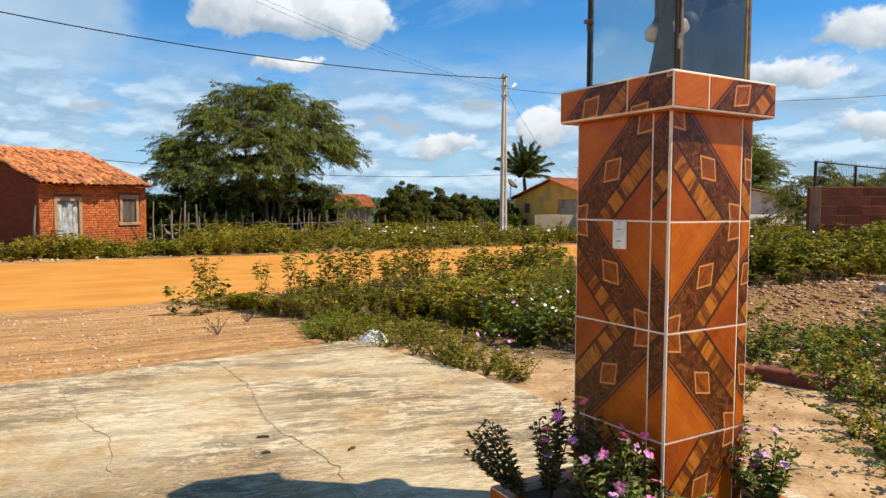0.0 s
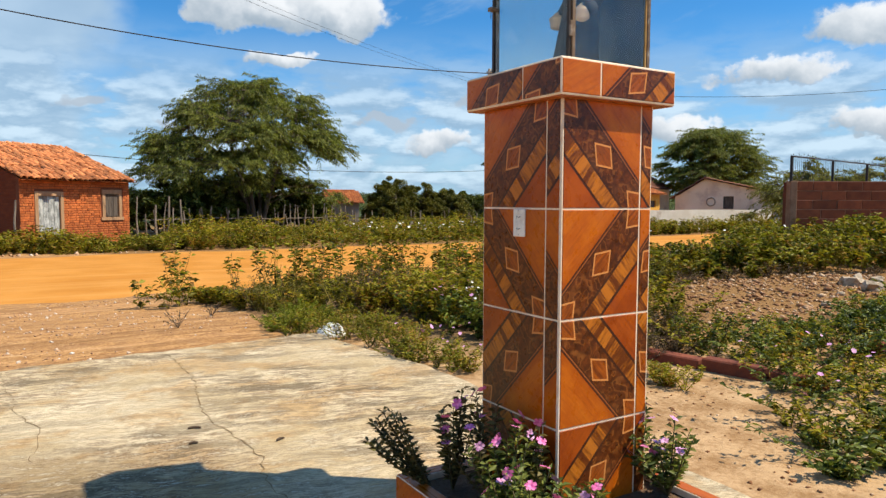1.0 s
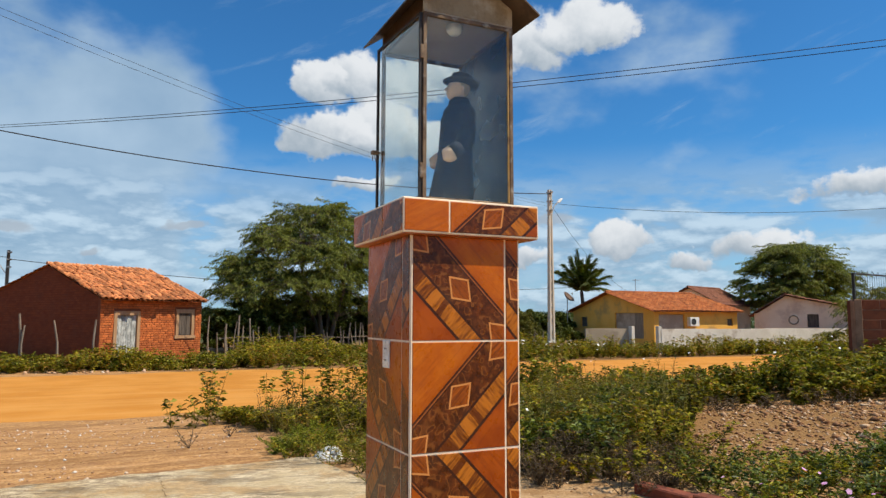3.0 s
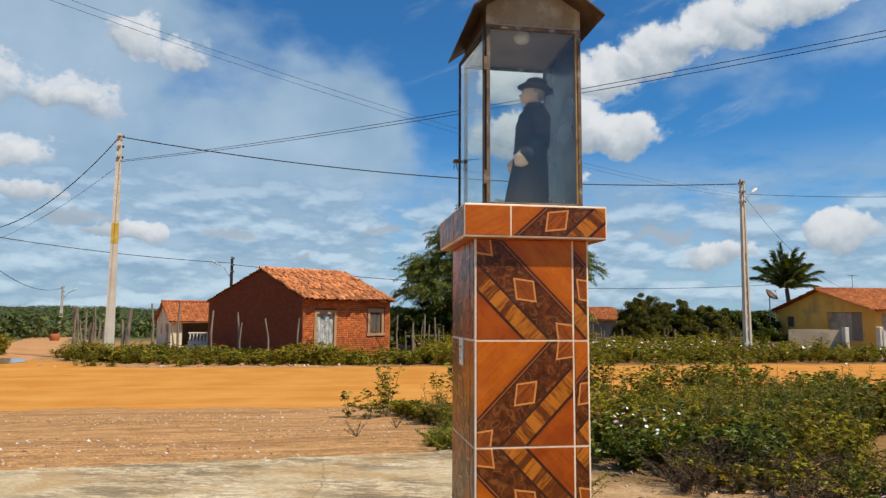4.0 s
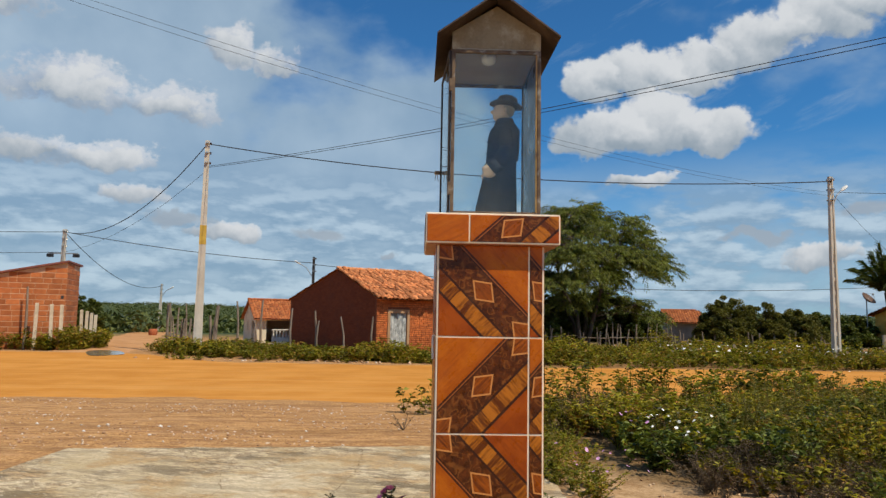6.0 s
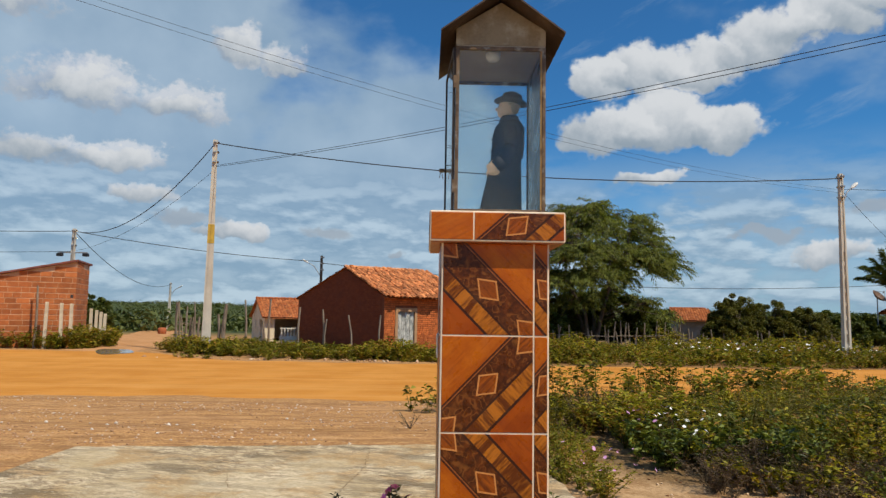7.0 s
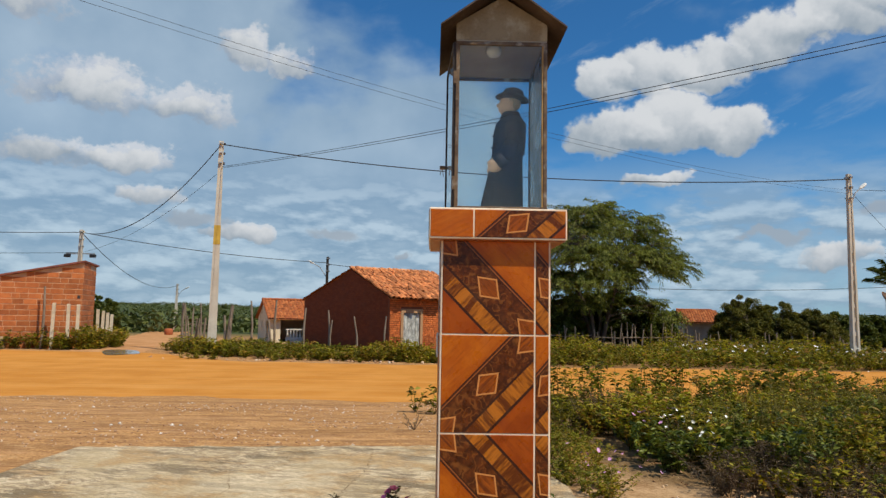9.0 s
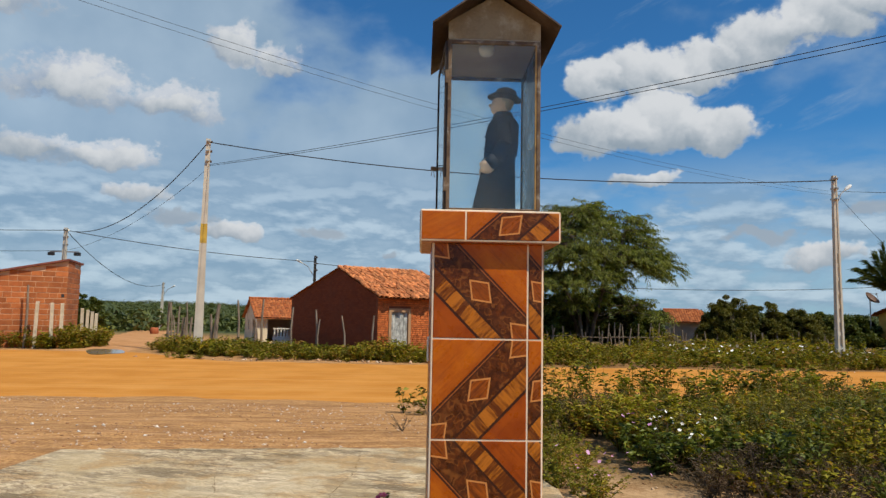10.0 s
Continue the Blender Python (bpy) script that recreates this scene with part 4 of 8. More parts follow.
# ---- the statue ----
def build_statue():
    """A plain robed figure with a brimmed hat, one mesh."""
    robe = surface("black_robe_paint", (0.008, 0.010, 0.015), (0.017, 0.020, 0.029), 8.0, 70.0, 0.85, 0.15, 0.004)
    skin = plain("flesh_paint", (0.78, 0.58, 0.42), 0.6)
    hat = plain("hat_paint", (0.016, 0.015, 0.015), 0.8)
    bm = bmesh.new()
    # robe, widening to the hem; x is forwards
    lathe(bm, ((0.098, 0.0), (0.100, 0.02), (0.088, 0.14), (0.074, 0.27), (0.071, 0.33), (0.076, 0.40), (0.072, 0.45), (0.050, 0.480), (0.030, 0.494)), 28, (0, 0, 0), 1.0, 0.92, 0)
    for v in bm.verts:
        a = math.atan2(v.co.y, v.co.x)
        fold = 1 + 0.05 * math.sin(a * 9) * max(0, 1 - v.co.z / 0.34)
        v.co.x, v.co.y = v.co.x * fold + 0.012 * (1 - v.co.z / 0.45), v.co.y * fold
    # mantle over the shoulders
    lathe(bm, ((0.078, 0.30), (0.078, 0.38), (0.068, 0.445), (0.042, 0.486)), 24, (0, 0, 0), 0.98, 1.06, 0)
    # arms down to the joined fists
    for s in (-1, 1):
        pts = [(0.0, 0.068 * s, 0.435), (-0.012, 0.088 * s, 0.34), (0.018, 0.092 * s, 0.265), (0.052, 0.086 * s, 0.236)]
        for a, b, r0, r1 in zip(pts, pts[1:], (0.030, 0.034, 0.035), (0.034, 0.035, 0.034)):
            tube(bm, a, b, r0, r1, 12)
        n0 = len(bm.verts)
        fist = bmesh.ops.create_icosphere(bm, subdivisions=3, radius=0.036)["verts"]
        for v in fist:
            v.co *= 1 + 0.10 * math.sin(v.co.z * 190) * (v.co.x > 0)
        bmesh.ops.transform(bm, matrix=Matrix.Translation((0.058, 0.084 * s, 0.232)) @ Matrix.Diagonal((1.0, 0.85, 1.05, 1)), verts=fist)
        for f in {f for v in fist for f in v.link_faces}:
            f.material_index = 1
    # turned-up collar and the straight edge of the open coat
    lathe(bm, ((0.046, 0.470), (0.050, 0.485), (0.040, 0.508), (0.034, 0.506)), 20, (0.004, 0, 0), 1.0, 0.95, 0)
    for s in (-1, 1):
        box(bm, 0.062, 0.078, 0.012 * s - 0.010, 0.012 * s + 0.010, 0.02, 0.42, bevel=0.004)
    for k in range(5):
        knob = bmesh.ops.create_icosphere(bm, subdivisions=1, radius=0.006)["verts"]
        bmesh.ops.translate(bm, verts=knob, vec=(0.080, 0.0, 0.16 + k * 0.058))
    # neck, head, nose
    tube(bm, (0.008, 0, 0.475), (0.012, 0, 0.515), 0.026, 0.026, 14)
    for f in bm.faces[-16:]:
        f.material_index = 1
    head = bmesh.ops.create_icosphere(bm, subdivisions=3, radius=0.047)["verts"]
    for v in head:
        if v.co.z < 0:
            v.co.x += 0.010 * (-v.co.z / 0.047)
    bmesh.ops.transform(bm, matrix=Matrix.Translation((0.016, 0, 0.548)) @ Matrix.Diagonal((1.05, 0.86, 1.12, 1)), verts=head)
    nose = bmesh.ops.create_icosphere(bm, subdivisions=1, radius=0.011)["verts"]
    bmesh.ops.transform(bm, matrix=Matrix.Translation((0.067, 0, 0.545)), verts=nose)
    ears = []
    for s in (-1, 1):
        ear = bmesh.ops.create_icosphere(bm, subdivisions=1, radius=0.012)["verts"]
        bmesh.ops.transform(bm, matrix=Matrix.Translation((0.008, 0.041 * s, 0.545)) @ Matrix.Diagonal((0.8, 0.4, 1.2, 1)), verts=ear)
        ears += ear
    for f in {f for v in head + nose + ears for f in v.link_faces}:
        f.material_index = 1
    hair = bmesh.ops.create_icosphere(bm, subdivisions=3, radius=0.049)["verts"]
    bmesh.ops.transform(bm, matrix=Matrix.Translation((0.004, 0, 0.556)) @ Matrix.Diagonal((0.90, 0.84, 0.95, 1)), verts=hair)
    for f in {f for v in hair for f in v.link_faces}:
        f.material_index = 3
    # hat with a wide brim, pushed back a little
    first = set(bm.verts)
    lathe(bm, ((0.050, 0.0), (0.080, 0.004), (0.083, 0.009), (0.054, 0.012), (0.052, 0.034), (0.046, 0.052), (0.026, 0.062), (0.004, 0.064)), 28, (0, 0, 0), 1.0, 0.92, 2)
    crown = [v for v in bm.verts if v not in first]
    for v in crown:
        if abs(v.co.z) < 0.01:
            v.co.z += 0.015 * (v.co.y / 0.08) ** 2
    bmesh.ops.transform(bm, matrix=Matrix.Translation((0.006, 0, 0.568)) @ pose(0, 0, 0, 0, -9, 0), verts=crown)
    # low plinth
    lathe(bm, ((0.110, -0.004), (0.110, 0.004), (0.100, 0.008)), 28, (0.01, 0, 0), 1.0, 0.95, 0)
    # the figure leans back a little
    for v in bm.verts:
        v.co.x -= 0.042 * v.co.z / 0.57
    ob = mesh_object("statue", bm, [robe, skin, hat, plain("grey_hair_paint", (0.42, 0.36, 0.27), 0.7)], smooth=True)
    ob.matrix_basis = pose(0.306, 0.26, KZ0 + 0.012, 0, 0, 176) @ Matrix.Diagonal((1.05, 1.0, 1.02, 1.0))
    return tagged(ob, "small statue in black robe and brimmed hat inside the glass case", "statue")


build_statue()


# ---- planter round the pillar ----
PX0, PX1, PY0, PY1, PH = -0.39, 0.64, -0.42, 0.62, 0.22
planter = thing("planter", "low planter clad in glazed orange tiles around the pillar foot", "planter")
t_ = 0.07
for x0, x1, y0, y1 in ((PX0, PX1, PY0, PY0 + t_), (PX0, PX1, PY1 - t_, PY1), (PX0, PX0 + t_, PY0 + t_, PY1 - t_), (PX1 - t_, PX1, PY0 + t_, PY1 - t_)):
    part("wall", boxes((x0, x1, y0, y1, 0.0, PH), bevel=0.003), GROUT, planter)
W_, D_ = PX1 - PX0, PY1 - PY0
for origin, xd, length in (((PX0, PY0, 0), (1, 0, 0), W_), ((PX0, PY1, 0), (0, -1, 0), D_), ((PX1, PY0, 0), (0, 1, 0), D_), ((PX1, PY1, 0), (-1, 0, 0), W_)):
    cuts = [0.0, length * 0.42, length * 0.84, length]
    face_tiles(planter, origin, xd, [(a, b, 0, (b - a) / 0.43) for a, b in zip(cuts, cuts[1:])], (PH, 0.004), (1, 1, 1, 1))
for x0, x1, y0, y1 in ((PX0, PX1, PY0, PY0 + t_), (PX0, PX1, PY1 - t_, PY1), (PX0, PX0 + t_, PY0 + t_, PY1 - t_), (PX1 - t_, PX1, PY0 + t_, PY1 - t_)):
    m_ = Matrix.Translation((x0 + 0.004, y0 + 0.004, PH - 0.0055))
    tile(planter, m_, x1 - x0 - 0.008, y1 - y0 - 0.008, (0.0, 0.75), (0.2, 0.95), 1)
part("soil", boxes((PX0 + t_, PX1 - t_, PY0 + t_, -0.001, 0.0, PH - 0.03), (PX0 + t_, -0.001, -0.001, PY1 - t_, 0.0, PH - 0.03), (PW + 0.001, PX1 - t_, -0.001, PY1 - t_, 0.0, PH - 0.03)),
     surface("garden_soil", (0.10, 0.055, 0.03), (0.17, 0.10, 0.055), 8.0, 60.0, 0.95, 0.8, 0.02), planter, "dark garden soil")

build_crack([(-0.67, 4.70), (-0.63, 3.79), (-0.71, 3.17), (-0.775, 2.74), (-0.765, 2.40), (-0.69, 2.0), (-0.67, 1.69), (-0.73, 1.49), (-0.74, 1.2), (-0.62, 0.7)], 0.0046, 1)
build_crack([(-1.98, 4.72), (-1.94, 4.16), (-1.88, 3.77), (-1.87, 3.38), (-1.72, 2.84), (-1.78, 2.2)], 0.0035, 2)
build_crack([(-0.66, 3.0), (-0.30, 2.6), (0.10, 2.45)], 0.003, 3)


# ---- houses ----
def brick_material(name, c1, c2, mortar, bw, bh, gap, dirt, bump=0.6):
    """Small far bricks in the plane of local x/y by height."""
    m, n = material(name)
    p = n.coords()
    x, y, z = n.split(p)
    b = n.add("ShaderNodeTexBrick")
    n.link(n.join(n.math("ADD", x, y), z, 0.0), b.inputs["Vector"])
    for key, value in (("Scale", 1.0), ("Mortar Size", gap), ("Mortar Smooth", 0.3), ("Brick Width", bw), ("Row Height", bh), ("Bias", 0.0)):
        b.inputs[key].default_value = value
    n.put(b.inputs["Color1"], c1)
    n.put(b.inputs["Color2"], c2)
    n.put(b.inputs["Mortar"], mortar)
    grime = n.noise(p, 0.9, 6.0, 0.65)
    fine = n.noise(p, 30.0, 4.0)
    col = n.mix(n.ramp(grime, 0.5, 0.72, 0.0, 0.6), b.outputs["Color"], dirt)
    col = n.mix(n.ramp(fine, 0.4, 0.75, 0.0, 0.35), col, tuple(c * 0.6 for c in c1))
    h = n.math("ADD", n.math("MULTIPLY", n.math("SUBTRACT", 1.0, b.outputs["Fac"]), 2.0), fine)
    finish(n, col, 0.92, h, bump, 0.02, spec=0.15)
    return m


BRICK_OLD = brick_material("old_mud_brick", (0.17, 0.048, 0.022), (0.23, 0.066, 0.028), (0.15, 0.05, 0.03), 0.26, 0.10, 0.008, (0.15, 0.055, 0.034), 0.9)
CLAY, n_ = material("clay_roof_tile")
_p = n_.coords()
_x, _y, _z = n_.split(_p)
_b = n_.add("ShaderNodeTexBrick")
_w = n_.math("MULTIPLY", n_.math("SUBTRACT", n_.noise(_p, 2.2, 4.0), 0.5), 0.25)
n_.link(n_.join(n_.math("ADD", _y, _w), n_.math("ADD", _x, n_.math("MULTIPLY", _w, 0.5)), 0.0), _b.inputs["Vector"])
for _k, _v in (("Scale", 1.0), ("Mortar Size", 0.022), ("Mortar Smooth", 0.6), ("Brick Width", 0.36), ("Row Height", 0.2), ("Bias", 0.0)):
    _b.inputs[_k].default_value = _v
n_.put(_b.inputs["Color1"], (0.55, 0.19, 0.065))
n_.put(_b.inputs["Color2"], (0.38, 0.105, 0.036))
n_.put(_b.inputs["Mortar"], (0.24, 0.075, 0.035))
_f, _s = n_.noise(_p, 8.0, 6.0, 0.7), n_.noise(_p, 2.4, 7.0, 0.7)
_c = n_.mix(n_.ramp(_s, 0.48, 0.64, 0.0, 0.75), _b.outputs["Color"], (0.20, 0.075, 0.04))
_c = n_.mix(n_.ramp(_f, 0.55, 0.8, 0.0, 0.6), _c, (0.66, 0.32, 0.17))
finish(n_, _c, 0.92, n_.math("ADD", _f, n_.math("MULTIPLY", n_.math("SUBTRACT", 1.0, _b.outputs["Fac"]), 1.5)), 0.6, 0.02, spec=0.15)
WOOD_GREY = surface("weathered_wood", (0.22, 0.17, 0.12), (0.34, 0.27, 0.2), 3.0, 40.0, 0.9, 0.4, 0.005, stretch=(6, 6, 0.6))
WOOD_DARK = surface("dark_shutter_wood", (0.065, 0.05, 0.04), (0.14, 0.11, 0.085), 3.0, 40.0, 0.9, 0.4, 0.005, stretch=(6, 6, 0.6))
WOOD_TAN = surface("bare_wood", (0.36, 0.20, 0.10), (0.46, 0.28, 0.15), 3.0, 40.0, 0.85, 0.3, 0.005, stretch=(6, 6, 0.6))
PLASTER_YELLOW = surface("yellow_plaster", (0.82, 0.41, 0.060), (0.88, 0.49, 0.10), 0.8, 30.0, 0.9, 0.15, 0.01, stain=(0.50, 0.30, 0.10), stain_scale=0.7)
PLASTER_WHITE = surface("old_whitewash", (0.62, 0.55, 0.46), (0.74, 0.68, 0.60), 0.8, 30.0, 0.9, 0.2, 0.01, stain=(0.40, 0.31, 0.23), stain_scale=0.9)
PLASTER_ROSE = surface("pinkish_plaster", (0.82, 0.63, 0.45), (0.88, 0.72, 0.55), 0.8, 30.0, 0.9, 0.15, 0.01, stain=(0.62, 0.45, 0.33), stain_scale=0.7)
DOOR_PEEL = surface("peeling_door_paint", (0.22, 0.23, 0.22), (0.56, 0.57, 0.54), 5.0, 18.0, 0.8, 0.3, 0.005, stain=(0.13, 0.11, 0.09), stain_scale=4.0, stretch=(1.6, 1.6, 0.6))
# near-black floor colour, with the dimness indoors painted in
GLOOM = plain("dark_interior", (0.05, 0.04, 0.035), 0.9)


def pierced_wall(bm, length, height, thick, holes, m, peak=None):
    """An upright wall along local x with rectangular holes (x0, x1, z0, z1); peak: (x, z) of a gable."""
    xs = sorted({0.0, length, *(h[0] for h in holes), *(h[1] for h in holes)})
    start = len(bm.verts)
    before = set(bm.verts)
    for a, b in zip(xs, xs[1:]):
        spans, z = [], 0.0
        for h in sorted((h for h in holes if h[0] <= a and h[1] >= b), key=lambda h: h[2]):
            if h[2] > z:
                spans.append((z, h[2]))
            z = h[3]
        spans.append((z, height))
        for z0, z1 in spans:
            box(bm, a, b, 0.0, thick, z0, z1)
    if peak:
        px, pz = peak
        f = [[bm.verts.new((x, y, z)) for x, z in ((0, height), (length, height), (px, pz))] for y in (0.0, thick)]
        bm.faces.new(f[0])
        bm.faces.new(f[1][::-1])
        for k in range(3):
            j = (k + 1) % 3
            bm.faces.new((f[0][k], f[1][k], f[1][j], f[0][j]))
    bmesh.ops.transform(bm, matrix=m, verts=[v for v in bm.verts if v not in before])


def roof_slope(parent, x0, x1, y_eave, z_eave, y_ridge, z_ridge, pitch_w=0.2, row=0.36, seed=1, material_=None):
    """Rows of barrel tiles as one rippled and stepped sheet, with a thin underside."""
    rng = np.random.default_rng(seed)
    nx = max(8, int((x1 - x0) / (pitch_w / 6)))
    run = math.hypot(y_ridge - y_eave, z_ridge - z_eave)
    rows = max(3, int(run / row))
    xs = np.linspace(x0, x1, nx + 1)
    verts, faces = [], []
    jitter = rng.normal(0, 0.010, (rows + 1, int((x1 - x0) / pitch_w) + 3))
    sag = 0.03 * np.sin(np.linspace(0, math.pi * 2.3, nx + 1) + seed)
    strips = []
    for r in range(rows):
        for u, lift in ((r / rows, 0.045), ((r + 1.02) / rows, 0.0)):
            y = y_eave + (y_ridge - y_eave) * min(u, 1)
            z = z_eave + (z_ridge - z_eave) * min(u, 1)
            col = ((xs - x0) / pitch_w).astype(int)
            wave = np.abs(np.sin((xs - x0) / pitch_w * math.pi)) * 0.055
            zz = z + wave + lift + jitter[r, col] + sag * 0.6
            strips.append(np.stack([xs, np.full_like(xs, y) + jitter[r, col] * 0.8, zz], -1))
    verts = np.concatenate(strips)
    w = nx + 1
    i = np.arange(nx)
    for s in range(len(strips) - 1):
        a = s * w + i
        faces.append(np.stack([a, a + 1, a + w + 1, a + w], 1))
    base = len(verts)
    under = np.array([(x, y, z) for y, z in ((y_eave, z_eave - 0.02), (y_ridge, z_ridge - 0.02)) for x in (x0, x1)])
    verts = np.concatenate([verts, under])
    faces = np.concatenate(faces)
    if y_ridge < y_eave:
        faces = faces[:, ::-1]
    faces = np.concatenate([faces, [[base, base + 2, base + 3, base + 1]]])
    ob = new("roof_slope", array_mesh("roof_slope", verts, faces, material_ or CLAY))
    ob.parent = parent
    return ob


def house(name, label, m, length, depth, eave, ridge, walls, gable_mat=None, front_holes=(), side_holes=(), thick=0.18, over=0.25, over_x=None, ridge_at=None, roof_mat=None, ridge_mat=None, base=-0.4, seed=1):
    """Front wall along local x from the origin, depth along local y, ridge parallel to the front."""
    h = thing(name, label, "house", m)
    ra = ridge_at or depth / 2
    zb = -base
    for part_name, mat_, holes, mm, ln, peak in (
            ("front_wall", walls, front_holes, pose(0, 0, base), length, None),
            ("back_wall", walls, (), pose(0, depth - thick, base), length, None),
            ("gable_wall", gable_mat or walls, side_holes, pose(0, depth - thick, base, 0, 0, -90), depth - 2 * thick, (depth - thick - ra, ridge - 0.05)),
            ("gable_wall", gable_mat or walls, (), pose(length - thick, depth - thick, base, 0, 0, -90), depth - 2 * thick, (depth - thick - ra, ridge - 0.05))):
        bm = bmesh.new()
        shift = [(a, b, c - base, d - base) for a, b, c, d in holes]
        pk = (peak[0], peak[1] - base) if peak else None
        pierced_wall(bm, ln, eave - base, thick, shift, mm, pk)
        part(part_name, bm, mat_, h)
    slope = (ridge - eave) / ra
    ox = over if over_x is None else over_x
    roof_slope(h, -ox, length + ox, -over, eave - slope * over, ra, ridge, seed=seed, material_=roof_mat)
    roof_slope(h, -ox, length + ox, depth + over, eave - (ridge - eave) / (depth - ra) * over, ra, ridge, seed=seed + 1, material_=roof_mat)
    bm = bmesh.new()
    for k in range(int((length + 2 * ox) / 0.4)):
        tube(bm, (-ox + k * 0.4, ra, ridge + 0.06), (-ox + k * 0.4 + 0.42, ra, ridge + 0.05), 0.085, 0.075, 8)
    part("ridge_tiles", bm, ridge_mat or roof_mat or CLAY, h)
    part("floor", boxes((thick, length - thick, thick, depth - thick, base, base + 0.1)), GLOOM, h)
    return h


def framed_opening(parent, name, x0, x1, z0, z1, y, frame_mat, leaf_mat, sill=False, w=0.09, swap=False):
    """A wood frame proud of the wall with a leaf set back in it, in the front wall (or, swapped, in the gable wall at local x = 0)."""
    holder = part(name, boxes((x0 + 0.002, x1 - 0.002, y + 0.06, y + 0.10, z0 + 0.002, z1 - 0.002)), leaf_mat, parent)
    part("frame", boxes((x0 - w * 0.5, x0 + w * 0.5, y - 0.05, y + 0.055, z0, z1 + w), (x1 - w * 0.5, x1 + w * 0.5, y - 0.05, y + 0.055, z0, z1 + w), (x0 + w * 0.5, x1 - w * 0.5, y - 0.048, y + 0.053, z1 - w * 0.3, z1 + w), bevel=0.006), frame_mat, holder)
    if sill:
        part("sill", boxes((x0 - w, x1 + w, y - 0.07, y + 0.058, z0 - w, z0), bevel=0.006), frame_mat, holder)
    return holder


MUD_JOINT = surface("mud_joint", (0.16, 0.050, 0.022), (0.24, 0.080, 0.034), 2.5, 40.0, 0.95, 0.5, 0.01)
RIDGE_MORTAR = surface("ridge_mortar", (0.46, 0.20, 0.10), (0.66, 0.40, 0.27), 2.5, 20.0, 0.95, 0.4, 0.01)
brick_house = house("brick_house", "small red brick house with a clay tile gable roof", pose(-1.895, 26.87, 0, 0, 0, 31.25), 4.54, 10.3, 2.27, 3.66, MUD_JOINT, BRICK_OLD,
                    front_holes=((0.61, 1.59, -0.38, 1.60), (3.35, 4.105, 0.73, 1.70)), ridge_at=4.05, over=0.35, over_x=0.10, ridge_mat=RIDGE_MORTAR, seed=3)
door = framed_opening(brick_house, "door", 0.61, 1.59, -0.38, 1.60, 0.0, WOOD_TAN, DOOR_PEEL, w=0.13)
win = framed_opening(brick_house, "window", 3.35, 4.105, 0.73, 1.70, 0.0, WOOD_TAN, WOOD_DARK, sill=True, w=0.13)
for k in range(4):
    part("board", boxes((0.68 + k * 0.210, 0.68 + k * 0.210 + 0.204, 0.030, 0.057, -0.37, 1.55), bevel=0.004), DOOR_PEEL, door)
for k in range(3):
    part("board", boxes((3.42 + k * 0.206, 3.42 + k * 0.206 + 0.200, 0.030, 0.057, 0.75, 1.65), bevel=0.004), WOOD_DARK, win)

yellow_house = house("yellow_house", "low yellow plastered house with orange tile roof", pose(28.0, 30.0, 0, 0, 0, 0.35), 6.94, 8.2, 2.02, 3.20, PLASTER_YELLOW,
                     front_holes=((0.38, 2.45, -0.3, 1.75), (6.05, 6.56, 1.04, 1.49)), side_holes=((0.72, 1.44, 0.94, 1.60), (4.37, 7.08, 0.25, 1.85)), over=0.35, ridge_at=4.13, seed=5)

rose_house = house("rose_house", "old pinkish plastered house with low tiled roof", pose(40.9, 24.5, 0, 0, 0, 36.9), 8.0, 7.1, 1.85, 3.02, PLASTER_ROSE, side_holes=((2.9, 3.55, 0.95, 1.8),), over=0.35, ridge_at=5.2, seed=7, roof_mat=surface("old_dark_tile", (0.17, 0.062, 0.035), (0.27, 0.105, 0.06), 3.5, 14.0, 0.92, 0.4, 0.01, stain=(0.10, 0.045, 0.03), stain_scale=2.0))
house("dark_roofed_house", "low house with a dark tiled roof behind the yellow house", pose(40.1, 36.2, 0, 0, 0, 20), 5.6, 5.0, 2.62, 3.95, PLASTER_ROSE, over=0.3, ridge_at=2.5, roof_mat=bpy.data.materials["old_dark_tile"], seed=13)
cottage = house("cottage", "small cream cottage with a tiled roof and dark porch", pose(-9.7, 38.2, 0, 0, 0, 22), 5.0, 5.0, 1.22, 2.25, surface("cream_plaster", (0.66, 0.57, 0.40), (0.76, 0.67, 0.50), 0.8, 30.0, 0.9, 0.2, 0.01, stain=(0.42, 0.34, 0.22), stain_scale=0.9), front_holes=((0.62, 4.8, -0.3, 1.02),), side_holes=((1.3, 1.75, 0.35, 0.95), (3.2, 4.1, -0.3, 0.98)), over=0.35, over_x=0.18, seed=9)
far_house = house("far_house", "distant low house with an orange tile roof", pose(20.0, 51.4, 0, 0, 0, -15), 2.3, 6.0, 1.35, 2.25, surface("grey_render", (0.17, 0.145, 0.12), (0.24, 0.21, 0.18), 1.0, 30.0, 0.9, 0.2, 0.01), over=0.4, seed=11)


# ---- hollow brick shed at the corner of the lane ----
def wall_frame(origin, along):
    """Local x along the wall, y into it, z up."""
    x, z = Vector(along).normalized(), Vector((0, 0, 1))
    m = Matrix((x, z.cross(x), z)).transposed().to_4x4()
    m.translation = Vector(origin)
    return m


def brick_mesh(name, w, depth, h, mat_, bevel=0.006):
    """A brick from its lower near corner: proud of the wall plane by a fifth of its depth."""
    bm = bmesh.new()
    box(bm, 0, w, -depth * 0.4, depth * 0.6, 0, h, bevel=bevel)
    me = bpy.data.meshes.new(name)
    bm.to_mesh(me)
    bm.free()
    me.materials.append(mat_)
    return me


